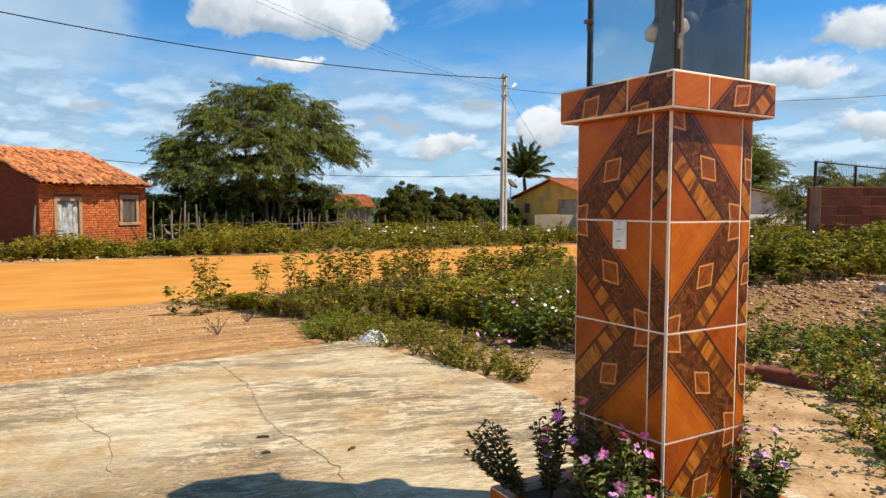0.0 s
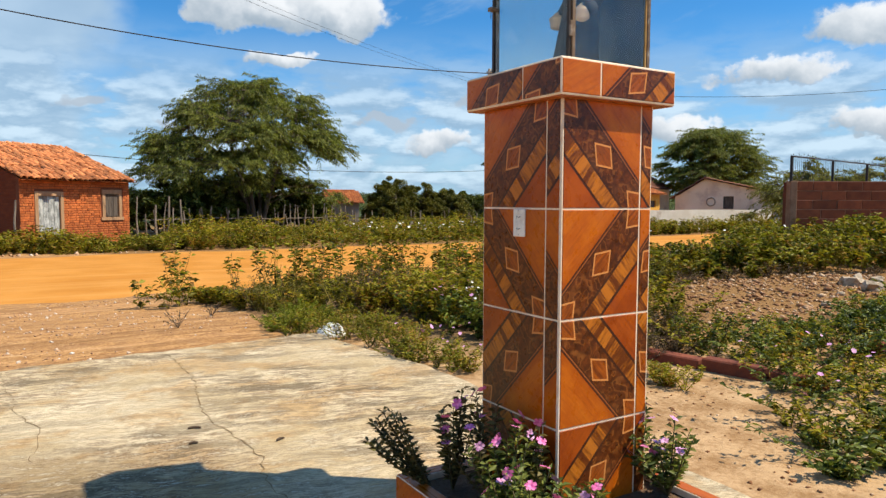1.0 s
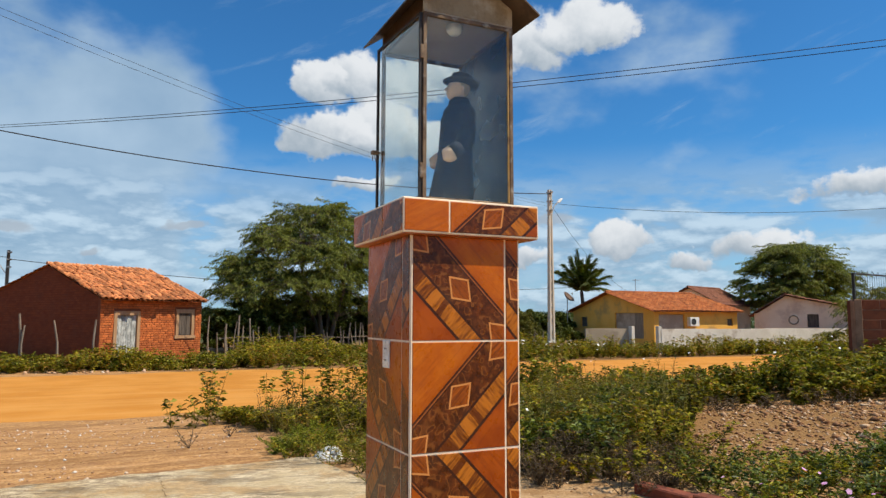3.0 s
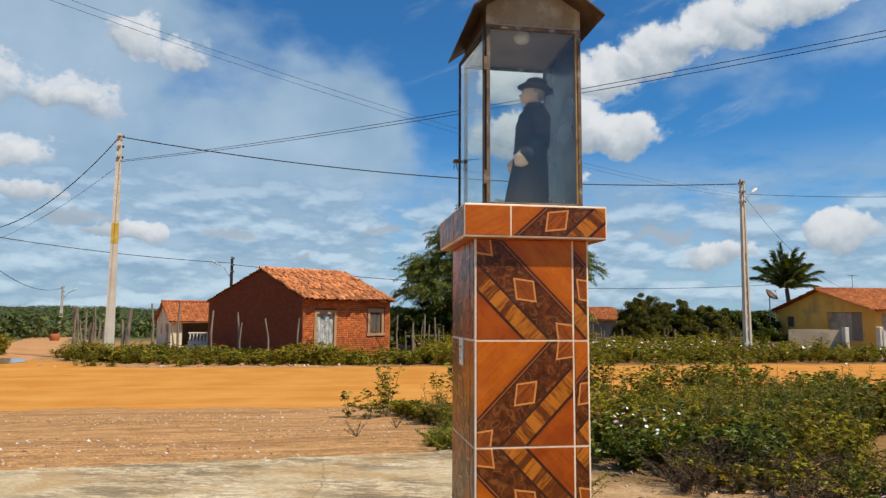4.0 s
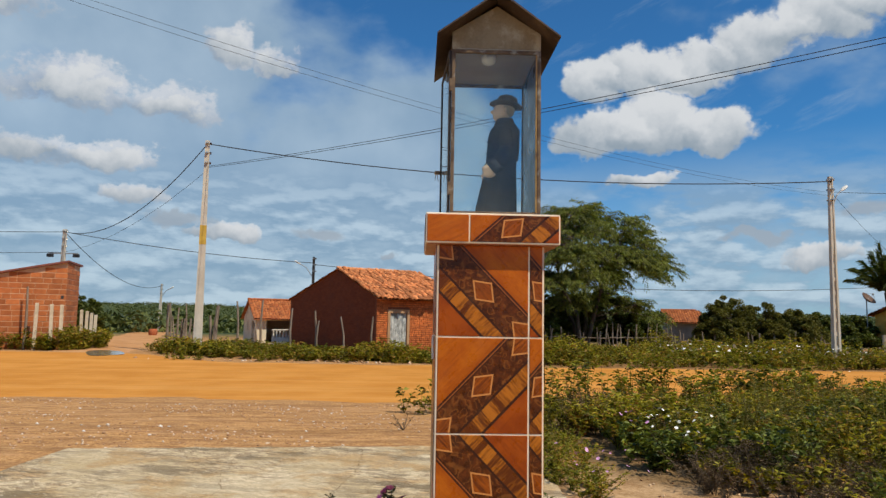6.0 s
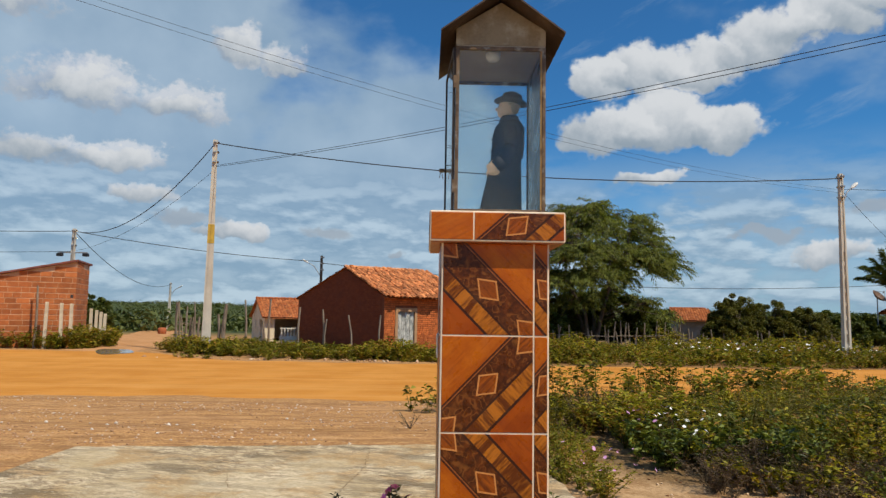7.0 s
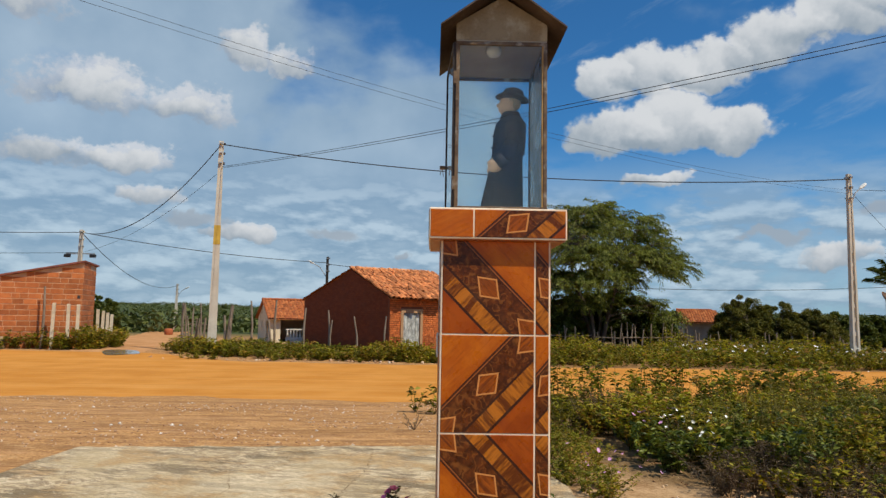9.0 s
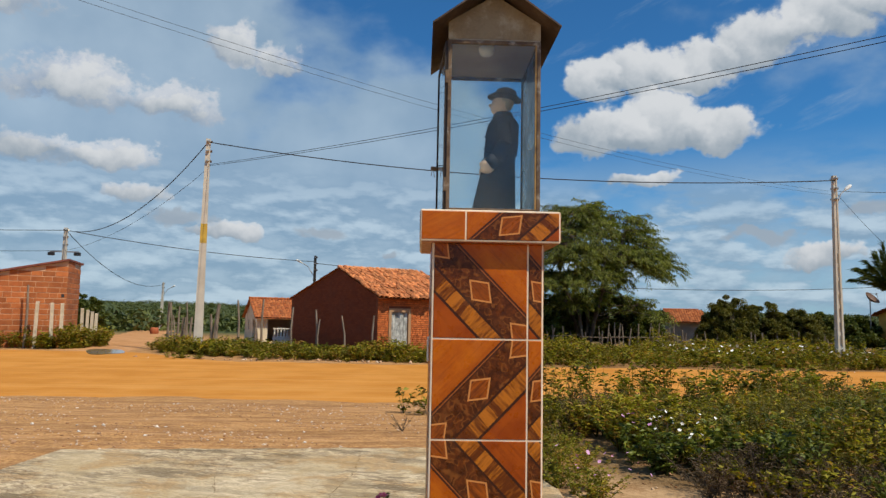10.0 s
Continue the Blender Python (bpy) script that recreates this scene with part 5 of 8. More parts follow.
def lay_bricks(parent, m, length, z0, top, w, h, gap, mesh, seed, holes=(), budget=300, loose=0.006, tilt=0.6):
    """Courses from the top down in the plane of m, cut at the holes; past the budget they are joined into one part."""
    rng = random.Random(seed)
    courses = int((max(top(0.0), top(length)) - z0) / (h + gap)) + 1
    corners = np.array([v.co for v in mesh.vertices])
    loops = np.array([tuple(p.vertices) for p in mesh.polygons if len(p.vertices) == 4])
    rest = []
    for r in range(courses - 1, -1, -1):
        z = z0 + r * (h + gap)
        x = -rng.uniform(0, w)
        while x < length - 0.04:
            step = w * rng.choice((1.0, 1.0, 1.0, 0.62, 0.85))
            spans = [(max(x, 0.004), min(x + step, length - 0.004))]
            for a, b, c, d in holes:
                if c < z + h and d > z:
                    spans = [q for s0, s1 in spans for q in ((s0, min(s1, a)), (max(s0, b), s1)) if q[1] - q[0] > 0.03]
            for s0, s1 in spans:
                if s1 - s0 < 0.03 or z + h > top((s0 + s1) / 2) - 0.01:
                    continue
                b = m @ pose(s0, rng.uniform(-loose, loose), z + rng.uniform(-0.3, 0.3) * loose, 0, rng.uniform(-tilt, tilt), rng.uniform(-tilt, tilt)) @ Matrix.Diagonal(((s1 - s0) / w, 1, 1, 1))
                if budget > 0:
                    ob = new(mesh.name.split(".")[0], mesh)
                    ob.parent, ob.matrix_basis = parent, b
                    budget -= 1
                else:
                    rest.append((corners @ np.array(b.to_3x3()).T + np.array(b.translation), loops))
            x += step + gap * 0.5
    if rest:
        ob = new("brickwork", array_mesh("brickwork", *join_arrays(rest), mesh.materials[0]))
        ob.parent = parent
        tagged(ob, kind="stuff")
    return budget


SHED_AT, SHED_FRONT, SHED_SIDE = Vector((-16.25, 28.97, 0)), Vector((-0.90, -0.436, 0)), Vector((-0.28, 0.96, 0))
SHED_LONG, SHED_DEEP = 9.0, 3.0


def build_shed():
    h = thing("brick_shed", "unplastered hollow brick building with a thin sloping roof", "building", Matrix.Translation(SHED_AT))
    joint = surface("pale_mortar", (0.50, 0.29, 0.165), (0.64, 0.42, 0.27), 2.0, 40.0, 0.95, 0.3, 0.01, stain=(0.66, 0.46, 0.30), stain_scale=1.2)
    walls = []
    for name, m, length, za, zb in (("front_wall", wall_frame(SHED_FRONT * SHED_LONG, -SHED_FRONT), SHED_LONG, 1.50, 3.62), ("side_wall", wall_frame((0, 0, 0), SHED_SIDE), SHED_DEEP, 3.62, 3.60)):
        bm = bmesh.new()
        end = 0.0 if name == "front_wall" else 0.165
        pts = ((end, -0.6), (length, -0.6), (length, zb), (end, za + (zb - za) * end / length))
        fr, bk = ([bm.verts.new(m @ Vector((x, y, z))) for x, z in pts] for y in (0.0, 0.16))
        bm.faces.new(fr)
        bm.faces.new(bk[::-1])
        for k in range(4):
            j = (k + 1) % 4
            bm.faces.new((fr[k], bk[k], bk[j], fr[j]))
        bmesh.ops.recalc_face_normals(bm, faces=bm.faces)
        walls.append((part(name, bm, joint, h), m, length, za, zb))
    bm = bmesh.new()
    c = [Vector((0.10, -0.14, 3.64)), Vector((0, 0, 1.50)) + SHED_FRONT * 9.2 + Vector((0.05, -0.15, 0)), Vector((0, 0, 1.50)) + SHED_FRONT * 9.2 + SHED_SIDE * 3.2, SHED_SIDE * 3.15 + Vector((0.12, 0, 3.62))]
    lo = [bm.verts.new(v) for v in c]
    hi = [bm.verts.new(v + Vector((0, 0, 0.08))) for v in c]
    bm.faces.new(lo[::-1])
    bm.faces.new(hi)
    for k in range(4):
        j = (k + 1) % 4
        bm.faces.new((lo[k], lo[j], hi[j], hi[k]))
    bmesh.ops.recalc_face_normals(bm, faces=bm.faces)
    part("roof", bm, surface("red_roof_edge", (0.17, 0.055, 0.04), (0.25, 0.08, 0.055), 2.0, 30.0, 0.85, 0.3, 0.01), h)
    # dark boxes paint the shade in the hollow ends of the bonded corner blocks
    front = walls[0]
    for z in (2.95, 2.45, 1.95):
        bm = bmesh.new()
        box(bm, SHED_LONG - 0.20, SHED_LONG - 0.08, -0.014, 0.02, z, z + 0.15, front[1])
        part("hollow_end", bm, DARK, front[0], "dark plate painted as the shade in a hollow block end")
    # rendered footing
    bm = bmesh.new()
    box(bm, 4.0, SHED_LONG - 2.9, -0.03, 0.0, -0.5, 0.22, front[1], bevel=0.01)
    part("footing", bm, surface("footing_render", (0.40, 0.30, 0.20), (0.52, 0.41, 0.29), 2.0, 30.0, 0.95, 0.3, 0.01), front[0])
    return walls


SHED_WALLS = build_shed()


# ---- poles and wires ----
POLE = surface("concrete_pole", (0.50, 0.45, 0.37), (0.61, 0.56, 0.47), 2.0, 40.0, 0.9, 0.2, 0.01, stain=(0.37, 0.33, 0.27), stain_scale=1.0)
GALV = surface("galvanised_steel", (0.34, 0.35, 0.36), (0.44, 0.45, 0.46), 10.0, 60.0, 0.5, 0.1, 0.003, metal=0.7)
BLACK = plain("black_cable", (0.018, 0.018, 0.02), 0.6)
TARRED = surface("tarred_wood", (0.022, 0.018, 0.016), (0.05, 0.04, 0.034), 3.0, 40.0, 0.8, 0.3, 0.006, stretch=(5, 5, 0.6))
YELLOW_MARK = plain("yellow_band_paint", (0.55, 0.36, 0.06), 0.8)


def utility_pole(name, label, x, y, top, turn, slotted, lamp=None, mark=None, base_w=0.34, top_w=0.17, mat_=None):
    z0 = float(land(x, y)) - 0.3
    p = thing(name, label, "utility pole", pose(x, y, z0, 0, 0, turn))
    hgt = top - z0
    bm = bmesh.new()

    def ring(u, shrink=1.0):
        a, b = (base_w + (top_w - base_w) * u) / 2, (base_w * 0.62 + (top_w * 0.75 - base_w * 0.62) * u) / 2
        return a, b
    def prism(x0, x1, y0, y1, u0, u1):
        """A piece of the taper, as shares of the section."""
        vs = []
        for u in (u0, u1):
            a, b = ring(u)
            vs += [bm.verts.new((sx * a, sy * b, u * hgt)) for sx, sy in ((x0, y0), (x1, y0), (x1, y1), (x0, y1))]
        bm.faces.new(vs[3::-1])
        bm.faces.new(vs[4:])
        for k in range(4):
            j = (k + 1) % 4
            bm.faces.new((vs[k], vs[j], vs[4 + j], vs[4 + k]))
    if slotted:
        prism(-1, -0.42, -1, 1, 0, 1)
        prism(0.42, 1, -1, 1, 0, 1)
        cut = 0.62
        n = 9
        for k in range(n):
            prism(-0.45, 0.45, -0.55, 0.55, cut * (k + 0.72) / n, cut * (k + 1.0) / n)
        prism(-0.45, 0.45, -0.6, 0.6, cut, 1)
        prism(-0.45, 0.45, -0.12, 0.12, 0, cut)
    else:
        prism(-1, 1, -1, 1, 0, 1)
        prism(-1.002, -0.6, -1.06, 1.06, 0, 1)
        prism(0.6, 1.002, -1.06, 1.06, 0, 1)
    shaft = part("shaft", bm, mat_ or POLE, p)
    if mark:
        bm = bmesh.new()
        u0, u1 = (mark[0] - z0) / hgt, (mark[1] - z0) / hgt
        prism(-1.03, 1.03, -1.10, 1.10, u0, u1)
        part("painted_band", bm, YELLOW_MARK, p, "worn yellow painted band")
    for dz in (0.12, 0.55, 1.0):
        bm = bmesh.new()
        box(bm, -0.06, 0.06, -0.19, 0.19, hgt - dz - 0.03, hgt - dz + 0.03, bevel=0.006)
        part("bracket", bm, GALV, p)
        bm = bmesh.new()
        lathe(bm, ((0.03, -0.05), (0.05, -0.03), (0.035, 0.0), (0.05, 0.03), (0.03, 0.05)), 10, (0.14, 0.0, hgt - dz))
        part("insulator", bm, plain("brown_porcelain", (0.10, 0.06, 0.045), 0.25), p)
    if lamp:
        lx, ly = lamp
        bm = bmesh.new()
        d = Vector((lx, ly, 0))
        tube(bm, d * 0.1 + Vector((0, 0, hgt - 1.35)), d * 0.5 + Vector((0, 0, hgt - 0.75)), 0.028, 0.028, 8)
        tube(bm, d * 0.5 + Vector((0, 0, hgt - 0.75)), d * 1.0 + Vector((0, 0, hgt - 0.45)), 0.028, 0.028, 8)
        arm = part("lamp_arm", bm, GALV, p)
        bm = bmesh.new()
        lathe(bm, ((0.03, -0.24), (0.09, -0.17), (0.11, 0.05), (0.07, 0.22), (0.02, 0.27)), 12, (0, 0, 0), 1.0, 0.6)
        bmesh.ops.transform(bm, matrix=look(tuple(d * 1.12 + Vector((0, 0, hgt - 0.40))), tuple(d * 2 + Vector((0, 0, hgt + 0.1)))), verts=bm.verts)
        part("lamp_head", bm, WHITE_PLASTIC, arm, "white lamp head")
    return p


utility_pole("utility_pole", "pale concrete power pole with a worn yellow band", -9.56, 27.0, 9.02, 15, False, mark=(4.40, 5.24), base_w=0.38, top_w=0.19)
utility_pole("utility_pole", "slotted concrete power pole carrying a street lamp", 17.3, 25.0, 7.66, 8, True, lamp=(0.8, 0.25))
utility_pole("utility_pole", "thin pale lamp pole far down the lane", -27.1, 70.0, 4.3, 0, False, lamp=(0.95, 0.0), base_w=0.34, top_w=0.15)
pole_shed = utility_pole("utility_pole", "concrete power pole rising behind the brick shed", -20.9, 37.6, 6.15, 0, False)
# black boxes near the crossarm ends stand for insulators
for s_ in (-1, 1):
    arm_ = part("crossarm", boxes((min(0.0, s_ * 0.85), max(0.0, s_ * 0.85), -0.03, 0.03, 5.35, 5.42), bevel=0.006), GALV, pole_shed)
    part("floodlight", boxes((s_ * 0.75 - 0.16, s_ * 0.75 + 0.16, -0.13, 0.1, 5.16, 5.35), bevel=0.02), BLACK, arm_, "black insulator on the crossarm")
utility_pole("utility_pole", "dark wooden lamp pole behind the brick house", -7.46, 45.0, 5.42, 0, False, lamp=(-1.0, 0.0), base_w=0.22, top_w=0.16, mat_=TARRED)


def wire(name, a, b, sag, r, label, twist=False):
    curve = bpy.data.curves.new(name, "CURVE")
    curve.dimensions, curve.bevel_depth, curve.bevel_resolution = "3D", r, 1
    s = curve.splines.new("POLY")
    n = 40
    s.points.add(n)
    for k in range(n + 1):
        u = k / n
        p = Vector(a).lerp(Vector(b), u) - Vector((0, 0, 4 * sag * u * (1 - u)))
        s.points[k].co = (*p, 1)
    curve.materials.append(BLACK)
    return tagged(new(name, curve), label, "cable", group="overhead cables")


TL, TR = Vector((-9.56, 27.0, 0)), Vector((17.3, 25.0, 0))
wire("power_cable", TL + Vector((0.1, -0.1, 8.85)), TR + Vector((0, -0.1, 7.44)), 0.7, 0.022, "thick black power cable strung between the poles")
for dz in (0.0, 0.14):
    wire("overhead_cable", TL + Vector((0.1, -0.1, 7.80 + dz * 0.4)), (20.0, 2.0, 7.95 + dz * 1.2), 0.5, 0.009, "thin black overhead cable crossing the road")
    wire("overhead_cable", TR + Vector((-0.1, 0, 6.85 + dz)), (-22.0, 0.0, 10.0 + dz), 1.5, 0.004, "thin black overhead cable crossing the road")
wire("overhead_cable", TR + Vector((0.1, 0, 7.0)), (40.0, 8.0, 8.0), 1.2, 0.010, "thin black overhead cable along the road")
wire("service_cable", TR + Vector((0.1, 0, 6.9)), (29.6, 34.1, 3.25), 0.6, 0.008, "thin service cable running to the yellow house")
SH = Vector((-20.9, 37.6, 6.0))
wire("overhead_cable", TL + Vector((-0.1, 0, 8.75)), SH, 1.3, 0.02, "black cable running to the pole behind the shed")
wire("overhead_cable", TL + Vector((-0.1, 0, 7.57)), SH + Vector((0, 0, -1.2)), 0.6, 0.008, "thin cable running to the pole behind the shed")
wire("overhead_cable", SH, (-7.46, 45.0, 5.0), 0.25, 0.022, "black cable running behind the brick house")
wire("overhead_cable", (-7.46, 45.0, 4.9), (40.0, 52.0, 4.6), 1.0, 0.022, "black cable running behind the trees")
wire("overhead_cable", SH, (-27.1, 70.0, 4.1), 1.3, 0.02, "black cable running down the lane")
wire("overhead_cable", SH, (-60.0, 34.0, 7.0), 0.6, 0.02, "black cable leaving behind the shed")
wire("overhead_cable", SH + Vector((0, 0, -1.2)), (-60.0, 34.0, 5.6), 0.6, 0.014, "thin cable leaving behind the shed")


# ---- trees ----
BARK = surface("grey_bark", (0.085, 0.065, 0.05), (0.15, 0.115, 0.085), 4.0, 30.0, 0.95, 0.7, 0.02, stretch=(1, 1, 0.35))
LEAF_TREE = leaf_material("feathery_leaf", (0.030, 0.047, 0.009), (0.285, 0.315, 0.064), through=0.36, patch=0.4)
LEAF_HEDGE = leaf_material("hedge_leaf", (0.036, 0.042, 0.008), (0.215, 0.200, 0.038), through=0.2, patch=0.5)
LEAF_DARK = leaf_material("dark_shrub_leaf", (0.03, 0.045, 0.008), (0.12, 0.14, 0.025), through=0.2)
LEAF_BUSH = leaf_material("olive_bush_leaf", (0.07, 0.075, 0.014), (0.30, 0.30, 0.06), through=0.3, patch=0.4)
LEAF_PALM = leaf_material("palm_leaf", (0.05, 0.075, 0.014), (0.15, 0.18, 0.04), through=0.25)


def tree(name, label, x, y, height, spread, trunk_h, seed, leaf_mat, clumps=150, per=260, leaf=(0.22, 0.07), flat=0.62, droop=0.25, trunk_r=0.28, lean=(0, 0), skirts=0.25, grain=(0.13, 0.24)):
    """A forked trunk, limbs out to leaf clumps in an uneven dome, and drooping sprays."""
    rng = np.random.default_rng(seed)
    z0 = float(land(x, y))
    t = thing(name, label, "tree", pose(x, y, z0))
    # clump centres on an uneven shell
    ang = rng.uniform(0, math.tau, clumps)
    u = rng.uniform(0, 1, clumps) ** 0.7
    rad = np.sqrt(rng.uniform(0.05, 1, clumps))
    lobes = 1 + 0.08 * np.sin(ang * 3 + seed) + 0.08 * np.sin(ang * 5 + 2 * seed)
    cx = np.cos(ang) * rad * spread * lobes + lean[0]
    cy = np.sin(ang) * rad * spread * lobes + lean[1]
    crown = height - trunk_h
    dome = np.sqrt(np.clip(1 - rad ** 2 * 0.9, 0.02, 1))
    low = skirts * crown * rad
    cz = trunk_h - low + dome * crown * (0.30 + 0.68 * u) * (1 + 0.08 * np.sin(ang * 4 + seed))
    size = spread * rng.uniform(grain[0], grain[1], clumps)
    c = np.stack([cx, cy, cz], 1)
    n = clumps * per
    which = np.repeat(np.arange(clumps), per)
    off = rng.normal(size=(n, 3))
    off /= np.linalg.norm(off, axis=1, keepdims=True)
    off *= rng.uniform(0.15, 1, (n, 1)) ** 0.6 * size[which][:, None]
    off[:, 2] *= flat
    pos = c[which] + off
    out = pos - (lean[0], lean[1], trunk_h * 0.8)
    pos[:, 2] -= droop * size[which] * (np.linalg.norm(off[:, :2], axis=1) / size[which]) ** 2
    ways = out / np.linalg.norm(out, axis=1, keepdims=True) * (0.55, 0.55, 0.15) + rng.normal(size=(n, 3)) * (0.75, 0.75, 0.4) - (0, 0, droop * 0.6)
    crown_mesh = new("crown", array_mesh("crown", *leaf_arrays(rng, pos, ways, *leaf), leaf_mat))
    crown_mesh.parent = t
    # trunk and limbs
    bm = bmesh.new()
    fork = Vector((lean[0] * 0.3, lean[1] * 0.3, trunk_h * 0.55))
    tube(bm, (0, 0, -0.2), tuple(fork * 0.5 + Vector((0.05, 0, 0))), trunk_r * 1.25, trunk_r, 10)
    tube(bm, tuple(fork * 0.5 + Vector((0.05, 0, 0))), tuple(fork), trunk_r, trunk_r * 0.9, 10)
    part("trunk", bm, BARK, t)
    mains = 7
    knots = []
    for k in range(mains):
        a = math.tau * k / mains + rng.uniform(-0.3, 0.3)
        e = Vector((math.cos(a) * spread * 0.42 + lean[0], math.sin(a) * spread * 0.42 + lean[1], trunk_h + crown * rng.uniform(0.25, 0.5)))
        mid = fork.lerp(e, 0.5) + Vector((rng.uniform(-0.2, 0.2), rng.uniform(-0.2, 0.2), -0.1))
        bm = bmesh.new()
        tube(bm, fork, mid, trunk_r * 0.6, trunk_r * 0.42, 7)
        tube(bm, mid, e, trunk_r * 0.42, trunk_r * 0.25, 7)
        part("limb", bm, BARK, t)
        knots += [mid, e]
    bm = bmesh.new()
    for k in range(clumps):
        e = Vector(c[k])
        s = min(knots, key=lambda q: (q - e).length)
        mid = s.lerp(e, 0.5) + Vector((0, 0, 0.06 * spread * 0.3))
        tube(bm, s, mid, trunk_r * 0.12, trunk_r * 0.08, 5, cap=False)
        tube(bm, mid, e, trunk_r * 0.08, trunk_r * 0.04, 5, cap=False)
    tagged(part("branchwork", bm, BARK, t), kind="stuff")
    return t


def spray_tree(name, label, x, y, height, reach, hem, seed, leaf_mat, boughs=90, sprays=16, per=64, leaf=(0.19, 0.036), shift=(0.0, 0.0), skew=0.0, droop=0.75, rise=0.45, twig=1.4, trunk_r=0.24, stems=5, flat=2.4):
    """A thorn tree: several dark stems, boughs on the tiers of an uneven dome, and arching sprays of small hanging leaves on each."""
    rng = np.random.default_rng(seed)
    t = thing(name, label, "tree", pose(x, y, float(land(x, y))))
    k = np.arange(boughs)
    rho = np.sqrt((k + 0.5) / boughs) * rng.uniform(0.86, 1.08, boughs)
    phi = k * 2.39996 + rng.normal(0, 0.18, boughs)
    dome = np.sqrt(np.clip(1 - np.clip(rho, 0, 1) ** flat, 0.0, 1))
    tier = np.where(rho > 0.82, rng.choice([1.0, 0.8], boughs), rng.choice([1.0, 1.0, 0.86, 0.66, 0.46, 0.24], boughs))
    top = hem + (height - hem) * dome * (1 + skew * np.cos(phi) * rho) + rng.normal(0, 0.22, boughs)
    bz = hem * 0.75 + (top - hem * 0.75) * tier
    out = np.stack([np.cos(phi), np.sin(phi), np.zeros(boughs)], 1)
    bough = np.stack([np.cos(phi) * rho * reach[0] + shift[0], np.sin(phi) * rho * reach[1] + shift[1], bz], 1) - out * twig * 0.7 - (0, 0, 0.25)
    size = rng.uniform(0.7, 1.25, boughs)
    # sprays
    b = np.repeat(np.arange(boughs), sprays)
    n = len(b)
    ang = phi[b] + rng.normal(0, 0.95, n)
    way = np.stack([np.cos(ang), np.sin(ang), np.zeros(n)], 1)
    le = (twig * rng.uniform(0.55, 1.25, n) * size[b])[:, None]
    lift = (rise * rng.uniform(-0.25, 1.25, n) * (0.55 + 0.6 * dome[b]))[:, None]
    fall = (droop * rng.uniform(0.6, 1.3, n))[:, None]
    start = bough[b] + rng.normal(0, 0.16, (n, 3))
    up = np.array([0, 0, 1.0])

    def along(i, u):
        return start[i] + way[i] * le[i] * u + up * (lift[i] * u - fall[i] * u * u) * le[i]
    i = np.repeat(np.arange(n), per)
    u = rng.uniform(0.08, 1.0, (n * per, 1)) ** 0.8
    side = np.stack([-way[i][:, 1], way[i][:, 0], np.zeros(n * per)], 1) * rng.choice([-1.0, 1.0], (n * per, 1))
    dirs = way[i] * 0.55 + up * (lift[i] - 2 * fall[i] * u) * 0.55 + side * rng.uniform(0.1, 0.8, (n * per, 1)) + rng.normal(0, 0.18, (n * per, 3)) - up * 0.25
    pos = along(i, u) + side * leaf[0] * 0.35 + rng.normal(0, 0.045, (n * per, 3))
    ob = new("crown", array_mesh("crown", *leaf_arrays(rng, pos, dirs, *leaf), leaf_mat))
    ob.parent = t
    # stems and limbs
    knots = []
    for q in range(stems):
        a = math.tau * q / stems + rng.uniform(-0.4, 0.4)
        foot = Vector((math.cos(a) * trunk_r * 0.9, math.sin(a) * trunk_r * 0.9, -0.2))
        knee = Vector((math.cos(a) * reach[0] * 0.10, math.sin(a) * reach[1] * 0.10, hem * rng.uniform(0.7, 1.0)))
        fork = Vector((math.cos(a) * reach[0] * 0.26 + shift[0] * 0.5, math.sin(a) * reach[1] * 0.26 + shift[1] * 0.5, hem + (height - hem) * rng.uniform(0.18, 0.34)))
        end = Vector((math.cos(a + 0.3) * reach[0] * 0.46 + shift[0], math.sin(a + 0.3) * reach[1] * 0.46 + shift[1], hem + (height - hem) * rng.uniform(0.40, 0.62)))
        bm = bmesh.new()
        for p0, p1, r0, r1 in ((foot, knee, 0.85, 0.62), (knee, fork, 0.62, 0.45), (fork, end, 0.45, 0.22)):
            tube(bm, p0, p1, trunk_r * r0, trunk_r * r1, 9)
        part("trunk", bm, BARK, t)
        knots += [knee, fork, fork.lerp(end, 0.5), end]
    bm = bmesh.new()
    for q in range(boughs):
        e = Vector(bough[q])
        s0 = min(knots, key=lambda z: (z - e).length + 0.5 * max(0.0, z.z - e.z))
        mid = s0.lerp(e, 0.55) + Vector((0, 0, 0.12 * (e - s0).length))
        tube(bm, s0, mid, trunk_r * 0.20, trunk_r * 0.13, 5, cap=False)
        tube(bm, mid, e, trunk_r * 0.13, trunk_r * 0.06, 5, cap=False)
    tagged(part("branchwork", bm, BARK, t), kind="stuff")
    j = np.arange(n)
    half, tip = np.full((n, 1), 0.5), np.full((n, 1), 0.95)
    ob = new("twig_work", array_mesh("twig_work", *join_arrays([stick_arrays(bough[b], along(j, half), 0.016, 0.010), stick_arrays(along(j, half), along(j, tip), 0.010, 0.004)]), BARK))
    ob.parent = t
    tagged(ob, kind="stuff")
    return t


